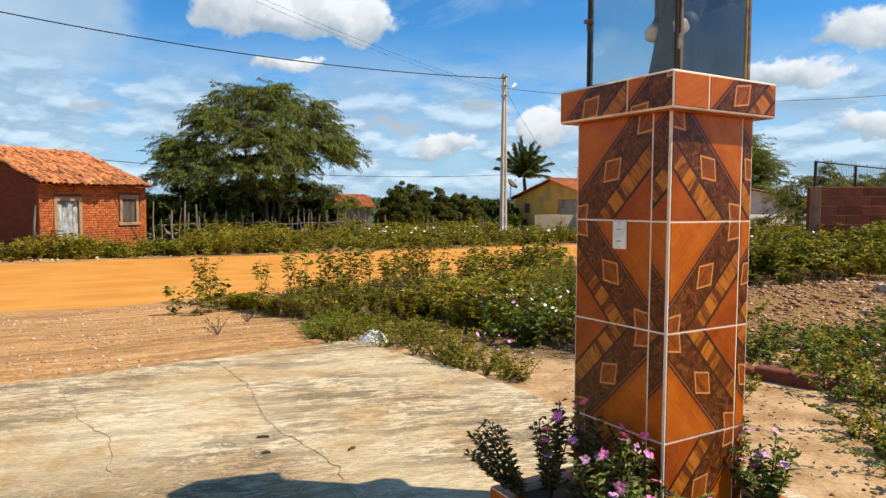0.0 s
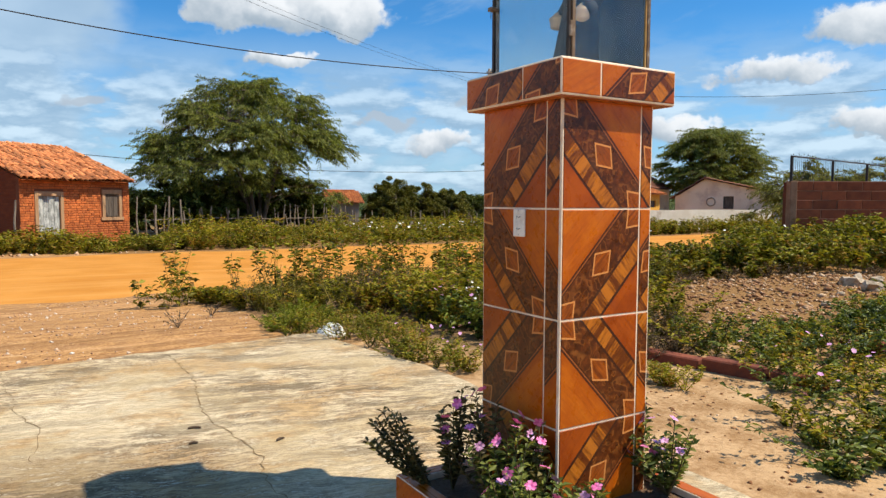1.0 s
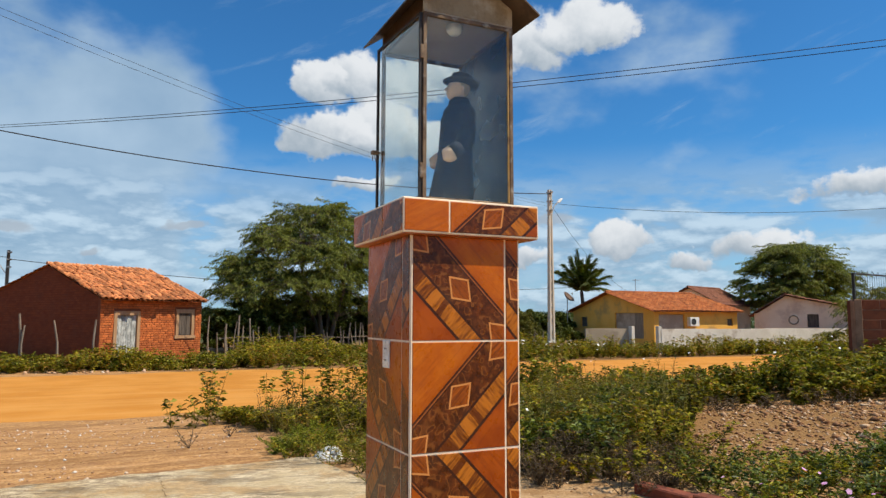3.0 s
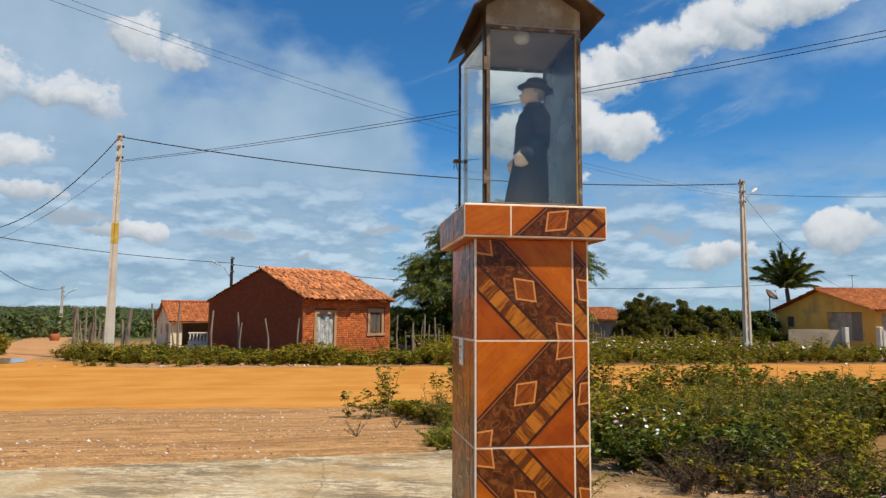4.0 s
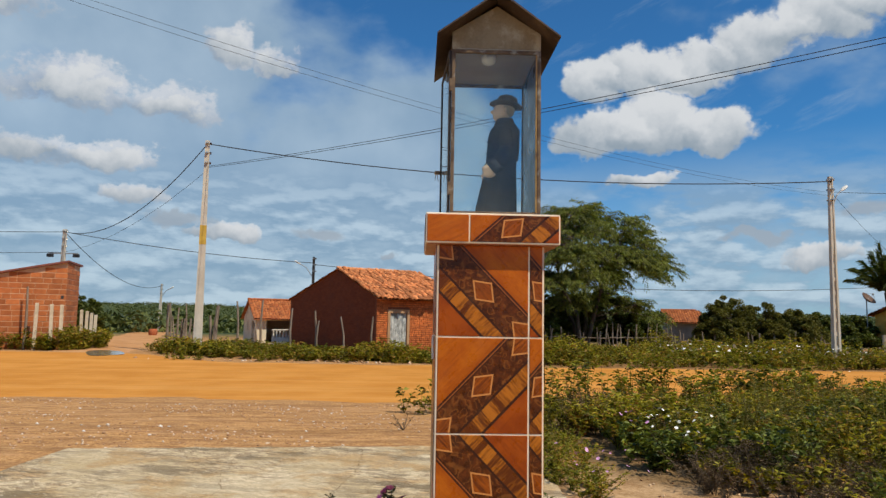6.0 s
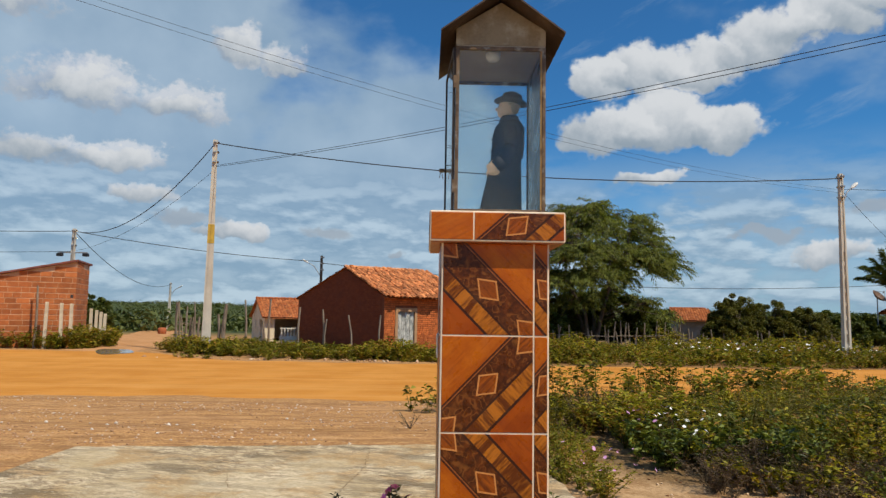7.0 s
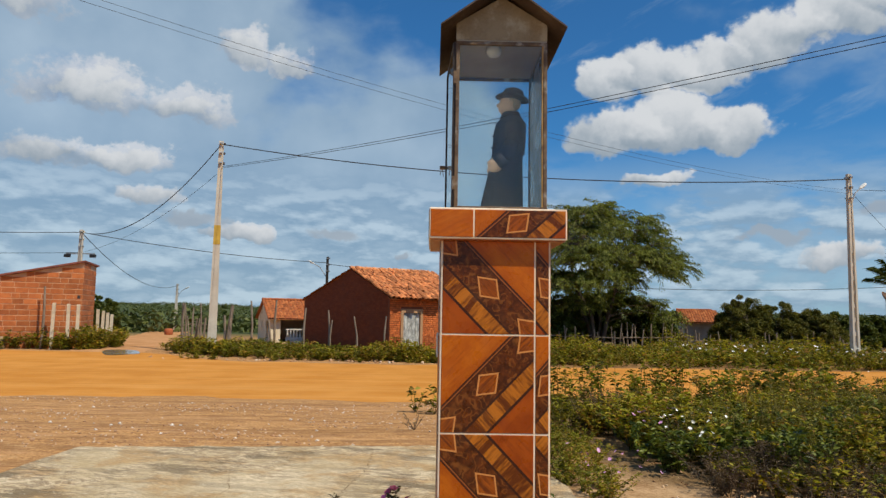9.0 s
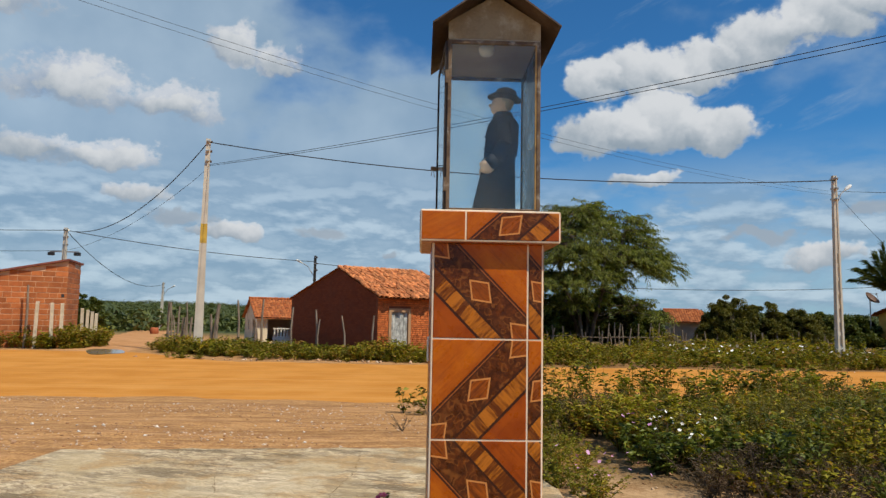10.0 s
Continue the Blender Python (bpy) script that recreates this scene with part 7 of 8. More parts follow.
for x_, y_, t_ in ((-16.96, 27.9, 2.06), (-16.25, 27.9, 2.02), (-15.83, 27.9, 2.0), (-16.43, 31.0, 1.8), (-16.2, 31.0, 1.72), (-15.97, 31.0, 1.64), (-15.8, 31.0, 1.56)):
    post = mesh_object("fence_post", boxes((-0.07, 0.07, -0.05, 0.05, -0.3, t_ - 0.32 - float(land(x_, y_))), bevel=0.008), CONCRETE_POST)
    post.matrix_basis = pose(x_, y_, float(land(x_, y_)), random.uniform(-2, 2), random.uniform(-2, 2), 20)
    tagged(post, "pale concrete fence post standing by the brick shed", "post", group="fence posts by the shed")
for x_, y_, t_ in ((-17.39, 27.9, 2.46),):
    bm = bmesh.new()
    stake(bm, x_, y_, t_, 0.06)
    tagged(mesh_object("wooden_post", bm, STICK), "dark wooden post leaning by the brick shed", "post")
jar = mesh_object("clay_tank", lathe(bmesh.new(), ((0.42, 0.0), (0.50, 0.1), (0.52, 0.5), (0.46, 0.75), (0.40, 0.8)), 16), plain("orange_clay", (0.40, 0.11, 0.04), 0.85), smooth=True)
jar.matrix_basis = pose(-20.35, 50.5, float(land(-20.35, 50.5))) @ Matrix.Scale(0.62, 4)
tagged(jar, "squat orange clay tank beside the lane", "tank")

# puddle
bm = bmesh.new()
rim = [bm.verts.new((1.9 * math.cos(a) * (1 + 0.15 * math.sin(3 * a)), 0.85 * math.sin(a) * (1 + 0.2 * math.sin(2 * a + 1)), 0.0)) for a in (k * math.tau / 40 for k in range(40))]
bm.faces.new(rim)
WATER, n_ = material("muddy_water")
finish(n_, (0.36, 0.27, 0.19), 0.08, n_.noise(n_.coords(), 3.0, 2.0), 0.02, 0.01, spec=0.9)
puddle = mesh_object("puddle", bm, WATER)
puddle.matrix_basis = pose(-13.0, 26.0, float(land(-13.0, 26.0)) + 0.045, 0, 0, 112)
tagged(puddle, "shallow muddy puddle reflecting the sky", "puddle", kind="structure")


# ---- walls across the road and on the near side ----
def low_wall(name, label, a, b, top, mat_, thick=0.16):
    a, b = Vector((*a, 0)), Vector((*b, 0))
    d = (b - a).normalized()
    n = Vector((-d.y, d.x, 0)) * thick
    steps = max(2, int((b - a).length / 2))
    bm = bmesh.new()
    rings = []
    for k in range(steps + 1):
        p = a.lerp(b, k / steps)
        z0, zt = float(land(p.x, p.y)) - 0.2, top + 0.015 * math.sin(k * 1.7)
        rings.append([bm.verts.new(q) for q in (Vector((p.x, p.y, z0)), Vector((p.x, p.y, zt)), Vector((p.x, p.y, zt)) + n, Vector((p.x, p.y, z0)) + n)])
    for r0, r1 in zip(rings, rings[1:]):
        for k in range(3):
            bm.faces.new((r0[k], r0[k + 1], r1[k + 1], r1[k]))
    bm.faces.new(rings[0][::-1])
    bm.faces.new(rings[-1])
    bmesh.ops.recalc_face_normals(bm, faces=bm.faces)
    return tagged(mesh_object(name, bm, mat_), label, "wall", kind="structure")


# north wall's beige is the whitewash with its shaded side put into the colour
low_wall("wall_north", "low worn boundary wall of stained whitewash, its shade painted in", (19.95, 25.9), (22.15, 25.3), 0.98, surface("beige_plaster", (0.40, 0.31, 0.21), (0.54, 0.43, 0.31), 0.9, 30.0, 0.92, 0.25, 0.01, stain=(0.26, 0.19, 0.13), stain_scale=1.1))
low_wall("wall_east", "low whitewashed boundary wall, stained and worn", (24.0, 25.0), (44.0, 24.9), 0.95, PLASTER_WHITE)
for x_ in (22.2, 23.95):
    gp = mesh_object("gate_post", boxes((-0.10, 0.10, -0.12, 0.12, -0.2, 1.42), bevel=0.01), PLASTER_WHITE)
    gp.matrix_basis = pose(x_, 25.15, float(land(x_, 25.15)))
    tagged(gp, "whitewashed square gate post", "gate post", group="gate posts")

# fittings of the far houses
PORCH_PLASTER = surface("porch_plaster", (0.40, 0.31, 0.22), (0.52, 0.42, 0.31), 0.9, 30.0, 0.92, 0.2, 0.01, stain=(0.26, 0.19, 0.13), stain_scale=1.0)
part("recess", boxes((0.39, 2.44, 0.12, 0.17, -0.3, 1.74)), PORCH_PLASTER, yellow_house)
part("shutter", boxes((6.06, 6.55, 0.09, 0.13, 1.05, 1.48)), WOOD_DARK, yellow_house)
part("recess", boxes((0.12, 0.16, 1.85, 3.64, 0.25, 1.84)), PORCH_PLASTER, yellow_house)
part("door", boxes((0.11, 0.15, 0.95, 1.848, 0.25, 1.84)), WOOD_GREY, yellow_house)
part("shutter", boxes((0.10, 0.14, 6.59, 7.29, 0.95, 1.59)), WOOD_DARK, yellow_house)
part("recess", boxes((0.10, 0.14, 3.38, 4.01, 0.96, 1.79)), WOOD_DARK, rose_house)
def ring_mesh(r0, r1, n=28, k=8):
    bm = bmesh.new()
    rings = [[bm.verts.new(((r0 + r1 * math.cos(b)) * math.cos(a), (r0 + r1 * math.cos(b)) * math.sin(a), r1 * math.sin(b))) for b in (math.tau * j / k for j in range(k))] for a in (math.tau * i / n for i in range(n))]
    for i in range(n):
        for j in range(k):
            bm.faces.new((rings[i][j], rings[(i + 1) % n][j], rings[(i + 1) % n][(j + 1) % k], rings[i][(j + 1) % k]))
    return bm


tyre = mesh_object("tyre", ring_mesh(0.27, 0.035), plain("dusty_rubber", (0.34, 0.25, 0.18), 0.9), smooth=True)
tyre.matrix_basis = rose_house.matrix_basis @ pose(-0.05, 4.80, 1.42, 0, 90, 0)
tagged(tyre, "dusty bicycle tyre hung on the pinkish wall", "tyre")
ac = thing("air_conditioner", "white box air conditioner on the yellow wall", "air conditioner", yellow_house.matrix_basis @ pose(2.62, -0.295, 1.02))
part("casing", boxes((0, 0.75, 0.0, 0.29, 0.0, 0.55), bevel=0.02), WHITE_PLASTIC, ac)
bm = bmesh.new()
lathe(bm, ((0.2, 0.0), (0.2, 0.012)), 20)
g_ = part("fan_grille", bm, DARK, ac)
g_.matrix_basis = pose(0.28, -0.001, 0.28, 90, 0, 0)
dish = thing("antenna", "thin roof antenna on the yellow house", "antenna", yellow_house.matrix_basis @ pose(2.2, 4.13, 3.22))
bm = bmesh.new()
tube(bm, (0, 0, 0), (0, 0, 0.9), 0.02, sides=6)
part("mast", bm, GALV, dish)
for k in range(4):
    bm = bmesh.new()
    tube(bm, (-0.3 + 0.04 * k, -0.15 + 0.1 * k, 0.85), (0.3 - 0.04 * k, -0.15 + 0.1 * k, 0.85), 0.012, sides=5)
    part("rod", bm, GALV, dish)

bowl = thing("satellite_dish", "rusty brown mesh satellite dish on a mast beside the yellow house", "satellite dish", pose(27.25, 37.9, float(land(27.25, 37.9))))
bm = bmesh.new()
tube(bm, (0, 0, -0.12), (0, 0, 3.25), 0.035, sides=8)
part("mast", bm, GALV, bowl)
bm = bmesh.new()
lathe(bm, tuple((0.09 * k, 0.014 * k * k / 2.0) for k in range(7)) + tuple((0.09 * k, 0.014 * k * k / 2.0 + 0.015) for k in range(6, -1, -1)), 26)
reflector = part("reflector", bm, surface("rusty_mesh", (0.13, 0.075, 0.05), (0.20, 0.12, 0.085), 4.0, 60.0, 0.8, 0.4, 0.01), bowl)
reflector.matrix_basis = pose(0, 0, 3.22, 38, 28, 0) @ Matrix.Scale(0.85, 4)
bm = bmesh.new()
for k in range(3):
    tube(bm, (0.5 * math.cos(k * 2.094), 0.5 * math.sin(k * 2.094), 0.23), (0.03 * math.cos(k * 2.094), 0.03 * math.sin(k * 2.094), 0.62), 0.012, sides=5)
lathe(bm, ((0.0, 0.58), (0.06, 0.58), (0.06, 0.68), (0.0, 0.68)), 10)
part("feed", bm, GALV, reflector)


# ---- block wall with an iron fence, near side ----
def block_wall():
    a, d = Vector((14.15, 7.70, 0)), Vector((0.825, -0.565, 0))
    base, top, length = 0.05, 1.93, 9.0
    w = thing("brick_wall", "unplastered red block wall with pale mortar joints", "wall", Matrix.Translation(a) @ pose(0, 0, 0, 0, 0, math.degrees(math.atan2(d.y, d.x))), kind="structure")
    part("mortar", boxes((0.0, length, 0.006, 0.14, base - 0.3, top)), surface("grey_mortar", (0.30, 0.15, 0.09), (0.40, 0.22, 0.14), 4.0, 40.0, 0.95, 0.4, 0.01), w)
    part("corner_pier", boxes((-0.16, -0.002, -0.02, 0.26, base - 0.3, top + 0.01), bevel=0.01), surface("cement_render", (0.20, 0.105, 0.06), (0.29, 0.165, 0.10), 3.0, 40.0, 0.95, 0.3, 0.01), w, "grey cement corner pier")
    bw, bh, gap = 0.56, 0.205, 0.018
    bm = bmesh.new()
    box(bm, 0, bw, -0.008, 0.05, 0, bh, bevel=0.004)
    me = bpy.data.meshes.new("brick")
    bm.to_mesh(me)
    bm.free()
    me.materials.append(surface("red_block", (0.15, 0.038, 0.016), (0.22, 0.060, 0.023), 5.0, 50.0, 0.9, 0.3, 0.006, spread=0.22))
    rows = int((top - base) / (bh + gap))
    for r in range(rows):
        x = 0.0 if r % 2 else -0.2
        while x + bw < length:
            lead = max(0.0, -x)
            b = new("brick", me)
            b.parent = w
            b.matrix_basis = pose(x + lead + 0.004, random.uniform(-0.003, 0.002), top - (r + 1) * (bh + gap) + 0.004) @ Matrix.Diagonal((1 - lead / bw, 1, 1, 1))
            x += bw + gap
    return w


block_wall()
iron_fence = thing("iron_fence", "thin dark iron fence with barbed top wire on the wall", "fence")
IRON = plain("black_iron", (0.025, 0.022, 0.02), 0.6)
f0, f1 = Vector((14.05, 7.80, 0)), Vector((24.1, 9.45, 0))
for k in range(5):
    p = f0.lerp(f1, k / 4)
    bm = bmesh.new()
    tube(bm, (p.x, p.y, 1.90), (p.x, p.y, 2.54), 0.035, sides=6)
    part("post", bm, IRON, iron_fence)
for z_ in (2.53,):
    bm = bmesh.new()
    tube(bm, (f0.x, f0.y, z_), (f1.x, f1.y, z_), 0.02, sides=6)
    part("rail", bm, IRON, iron_fence)
bm = bmesh.new()
for k in range(90):
    p = f0.lerp(f1, k / 90)
    tube(bm, (p.x, p.y, 1.93), (p.x, p.y, 2.53), 0.0045, sides=3, cap=False)
    tube(bm, (p.x, p.y, 2.53), (p.x + random.uniform(-0.05, 0.05), p.y, 2.53 + random.uniform(0.02, 0.10)), 0.006, sides=3, cap=False)
tagged(part("mesh_wire", bm, IRON, iron_fence), kind="stuff")
low_wall("wall_south", "unplastered red block wall running back from the corner", (14.15, 7.90), (24.1, 9.55), 1.91, surface("red_block_far", (0.15, 0.040, 0.020), (0.22, 0.062, 0.030), 3.0, 40.0, 0.9, 0.3, 0.01), 0.14)


# ---- old edging, rubble and stones ----
BLOCK_RED = surface("painted_edging", (0.15, 0.040, 0.022), (0.24, 0.066, 0.034), 6.0, 50.0, 0.9, 0.4, 0.008, stain=(0.10, 0.05, 0.035), stain_scale=4.0, spread=0.15)
for k, (x_, y_, a_, l_) in enumerate(((3.17, 2.10, -80, 0.56), (3.27, 1.54, -79, 0.52), (3.42, 1.06, -66, 0.42), (4.74, 1.20, -62, 0.5), (5.0, 0.76, -58, 0.5))):
    e = mesh_object("edging_block", boxes((-l_ / 2, l_ / 2, -0.07, 0.07, -0.08, 0.085 + 0.02 * (k % 2)), bevel=0.012), BLOCK_RED)
    e.matrix_basis = pose(x_, y_, float(land(x_, y_)), 0, 0, a_)
    tagged(e, "dark red block of the old garden edging, half overgrown", "edging block", group="old garden edging")


def stones(name, label, x, y, size, seed, mat_, flat=0.6):
    """Scattered uneven stones, eight faces each."""
    rng = np.random.default_rng(seed)
    n = len(x)
    s = size * rng.uniform(0.4, 1.5, n) ** 1.5
    base = np.array([(1, 0, 0), (0, 1, 0), (-1, 0, 0), (0, -1, 0), (0, 0, 1), (0, 0, -1)], float)
    a = rng.uniform(0, math.tau, n)
    v = base[None] * rng.uniform(0.6, 1.3, (n, 6, 1)) * (1, 1, flat) + rng.normal(0, 0.18, (n, 6, 3))
    rot = np.stack([np.stack([np.cos(a), -np.sin(a)], -1), np.stack([np.sin(a), np.cos(a)], -1)], 1)
    v[..., :2] = np.einsum("nij,nkj->nki", rot, v[..., :2])
    v = v * s[:, None, None] + np.stack([x, y, land(x, y) + s * 0.2], 1)[:, None]
    f = np.array([(0, 1, 4), (1, 2, 4), (2, 3, 4), (3, 0, 4), (1, 0, 5), (2, 1, 5), (3, 2, 5), (0, 3, 5)])
    faces = (np.arange(n)[:, None, None] * 6 + f[None]).reshape(-1, 3)
    return tagged(new(name, array_mesh(name, v.reshape(-1, 3), faces, mat_)), label, "stones", kind="stuff")


def stone_material(name, tones):
    m, n = material(name)
    r = n.add("ShaderNodeNewGeometry").outputs["Random Per Island"]
    col = n.mix(n.ramp(r, 0.0, 0.5), tones[0], tones[1])
    col = n.mix(n.ramp(r, 0.55, 1.0), col, tones[2])
    f = n.noise(n.coords(), 60.0, 4.0)
    finish(n, n.mix(n.ramp(f, 0.3, 0.8, 0.0, 0.35), col, (0.3, 0.2, 0.13)), 0.9, f, 0.3, 0.004, spec=0.2)
    return m


PEBBLE = stone_material("pale_pebble", ((0.36, 0.19, 0.095), (0.54, 0.33, 0.19), (0.80, 0.66, 0.52)))
ROCK = stone_material("rubble_stone", ((0.17, 0.070, 0.030), (0.36, 0.18, 0.08), (0.72, 0.52, 0.34)))
rng_ = np.random.default_rng(61)
x_, y_ = sown(rng_, [(-14.0, 11.0), (-14.0, 4.0), (-4.0, 4.0), (-4.0, 4.7), (0.9, 5.1), (0.9, 6.4), (0.3, 10.8)], 90)
keep_ = np.sin(x_ * 0.7 + 1.0) * np.sin(y_ * 1.9) + 0.6 * np.sin(x_ * 2.1 + y_ * 3.3) + rng_.normal(0, 0.5, len(x_)) > 0.2
x_, y_ = x_[keep_], y_[keep_]
stones("pebbles", "pale pebbles scattered over the gravelly yard", x_, y_, 0.014, 62, PEBBLE)
x_, y_ = sown(rng_, [(-10.0, 10.4), (-8.0, 5.2), (-4.0, 4.8), (0.5, 5.0), (0.6, 6.4), (0.0, 9.8)], 3)
stones("pale_stones", "white stones lying on the gravelly yard", x_, y_, 0.017, 63, stone_material("white_stone", ((0.55, 0.45, 0.36), (0.78, 0.72, 0.64), (0.86, 0.82, 0.76))))
x_, y_ = sown(rng_, RUBBLE, 270)
stones("rubble", "loose rubble of small broken stones on bare earth", x_, y_, 0.018, 64, ROCK, flat=0.5)
x_, y_ = sown(rng_, RUBBLE, 22)
stones("rubble_chunks", "pale larger chunks of stone in the rubble", x_, y_, 0.040, 67, ROCK, flat=0.45)
x_, y_ = sown(rng_, [(1.3, -3.0), (1.3, 2.4), (1.9, 2.6), (2.4, 5.8), (2.5, 4.2), (3.1, 2.4), (2.9, 1.3), (2.1, 0.2), (1.9, -3.0)], 70)
stones("path_pebbles", "small stones and crumbs on the sandy path", x_, y_, 0.011, 65, ROCK)
x_, y_ = sown(rng_, [(-11.0, 22.9), (3.0, 22.4), (3.0, 22.9), (-11.0, 23.4)], 9)
stones("verge_stones", "pale stones along the road verge", x_, y_, 0.06, 66, PEBBLE)
for k, (x_, y_, s_) in enumerate(((8.35, 3.25, 0.15), (8.05, 2.85, 0.13), (7.45, 2.95, 0.05), (6.6, 2.65, 0.05), (6.9, 2.6, 0.04), (8.9, 3.2, 0.10))):
    bm = bmesh.new()
    bmesh.ops.create_icosphere(bm, subdivisions=2, radius=s_)
    for v in bm.verts:
        v.co *= 1 + 0.9 * noise.noise(v.co * 11 + Vector((k * 3, 0, 0)))
        v.co.z *= 0.65
    st = mesh_object("boulder", bm, surface("pale_rock", (0.36, 0.27, 0.18), (0.52, 0.43, 0.32), 5.0, 40.0, 0.9, 0.5, 0.01) if k == 0 else bpy.data.materials["pale_rock"])
    st.matrix_basis = pose(x_, y_, float(land(x_, y_)) + s_ * 0.35, 0, 0, k * 50)
    tagged(st, "pale rough stone lying at the edge of the rubble", "stone", group="stones by the rubble")

# white plastic sack by the slab corner
bm = bmesh.new()
bmesh.ops.create_icosphere(bm, subdivisions=4, radius=0.18)
for v in bm.verts:
    p = v.co.copy()
    v.co.x *= 1.0
    v.co.y *= 0.75
    v.co.z = max(v.co.z * 0.72 - 0.25 * abs(v.co.x) * 0.6, -0.02)
    v.co += p.normalized() * (0.020 * noise.noise(p * 9) + 0.004 * noise.noise(p * 24))
SACK = surface("white_plastic_film", (0.60, 0.62, 0.62), (0.78, 0.79, 0.78), 6.0, 50.0, 0.45, 0.3, 0.01, stain=(0.52, 0.52, 0.49), stain_scale=5.0)
bag = mesh_object("plastic_bag", bm, SACK, smooth=True)
bag.matrix_basis = pose(1.07, 4.97, -0.03, 0, 0, 20)
tagged(bag, "crumpled white plastic bag at the slab corner", "bag")

# twigs
TWIG = surface("brown_twig", (0.055, 0.035, 0.024), (0.12, 0.08, 0.05), 8.0, 60.0, 0.95, 0.4, 0.003)
for k, (x0, y0, x1, y1) in enumerate(((-0.93, 2.395, -0.855, 2.37), (-0.98, 2.11, -0.93, 2.10), (-0.52, 1.9, -0.47, 1.92))):
    bm = bmesh.new()
    tube(bm, (x0, y0, 0.008), ((x0 + x1) / 2, (y0 + y1) / 2 + 0.004, 0.012), 0.007, 0.008, 7)
    tube(bm, ((x0 + x1) / 2, (y0 + y1) / 2 + 0.004, 0.012), (x1, y1, 0.008), 0.008, 0.006, 7)
    tagged(mesh_object("twig", bm, TWIG), "short dark twig lying on the slab", "twig", group="twigs on the slab")


def dry_sprig(x, y, size, seed, label):
    rng = np.random.default_rng(seed)
    z = float(land(x, y))
    s = thing("dry_sprig", label, "plant", pose(x, y, z))
    a = rng.uniform(0, math.tau, 9)
    ends = np.stack([np.cos(a) * size * 0.7, np.sin(a) * size * 0.7, rng.uniform(0.3, 1.0, 9) * size], 1)
    me = array_mesh("stalk", *stick_arrays(np.zeros((9, 3)), ends, 0.005, 0.002), TWIG)
    new("stalk", me).parent = s
    k = rng.integers(0, 9, 70)
    pos = ends[k] * rng.uniform(0.5, 1.0, (70, 1)) + rng.normal(0, 0.012, (70, 3))
    me = array_mesh("leaves", *leaf_arrays(rng, pos, rng.normal(size=(70, 3)), 0.03, 0.013), LEAF_DRY)
    new("foliage", me).parent = s
    return s


dry_sprig(-0.25, 6.45, 0.24, 71, "small withered brown weed on the gravel")
dry_sprig(0.35, 7.4, 0.2, 72, "small withered brown weed on the gravel")


# ---- flowering plants ----
LEAF_GLOSS = leaf_material("glossy_leaf", (0.040, 0.065, 0.012), (0.235, 0.27, 0.065), through=0.28, rough=0.4)
LEAF_PLUM = leaf_material("plum_leaf", (0.050, 0.044, 0.014), (0.17, 0.145, 0.048), through=0.2, rough=0.45)
STEM = plain("green_stem", (0.09, 0.075, 0.03), 0.7)
PINK = surface("pink_petal", (0.62, 0.085, 0.30), (0.80, 0.24, 0.48), 30.0, 90.0, 0.6, 0.1, 0.002)
LILAC = surface("lilac_petal", (0.52, 0.22, 0.44), (0.70, 0.40, 0.60), 30.0, 90.0, 0.6, 0.1, 0.002)
WHITE_PETAL = plain("white_petal", (0.80, 0.79, 0.74), 0.6)


def flower_mesh(name, mat_, r):
    """Five rounded petals round a throat, cupped."""
    bm = bmesh.new()
    c = bm.verts.new((0, 0, -0.12 * r))
    for k in range(5):
        a = k * math.tau / 5
        ring = [(0.45, -0.36, 0.05), (0.95, -0.42, 0.12), (1.08, 0.0, 0.06), (0.95, 0.42, 0.12), (0.45, 0.36, 0.05)]
        vs = [bm.verts.new((r * (u * math.cos(a) - v * math.sin(a)), r * (u * math.sin(a) + v * math.cos(a)), r * w)) for u, v, w in ring]
        bm.faces.new((c, *vs))
    me = bpy.data.meshes.new(name)
    bm.to_mesh(me)
    bm.free()
    me.materials.append(mat_)
    return me


FLOWER_PINK, FLOWER_LILAC = flower_mesh("pink_flower", PINK, 0.021), flower_mesh("lilac_flower", LILAC, 0.019)


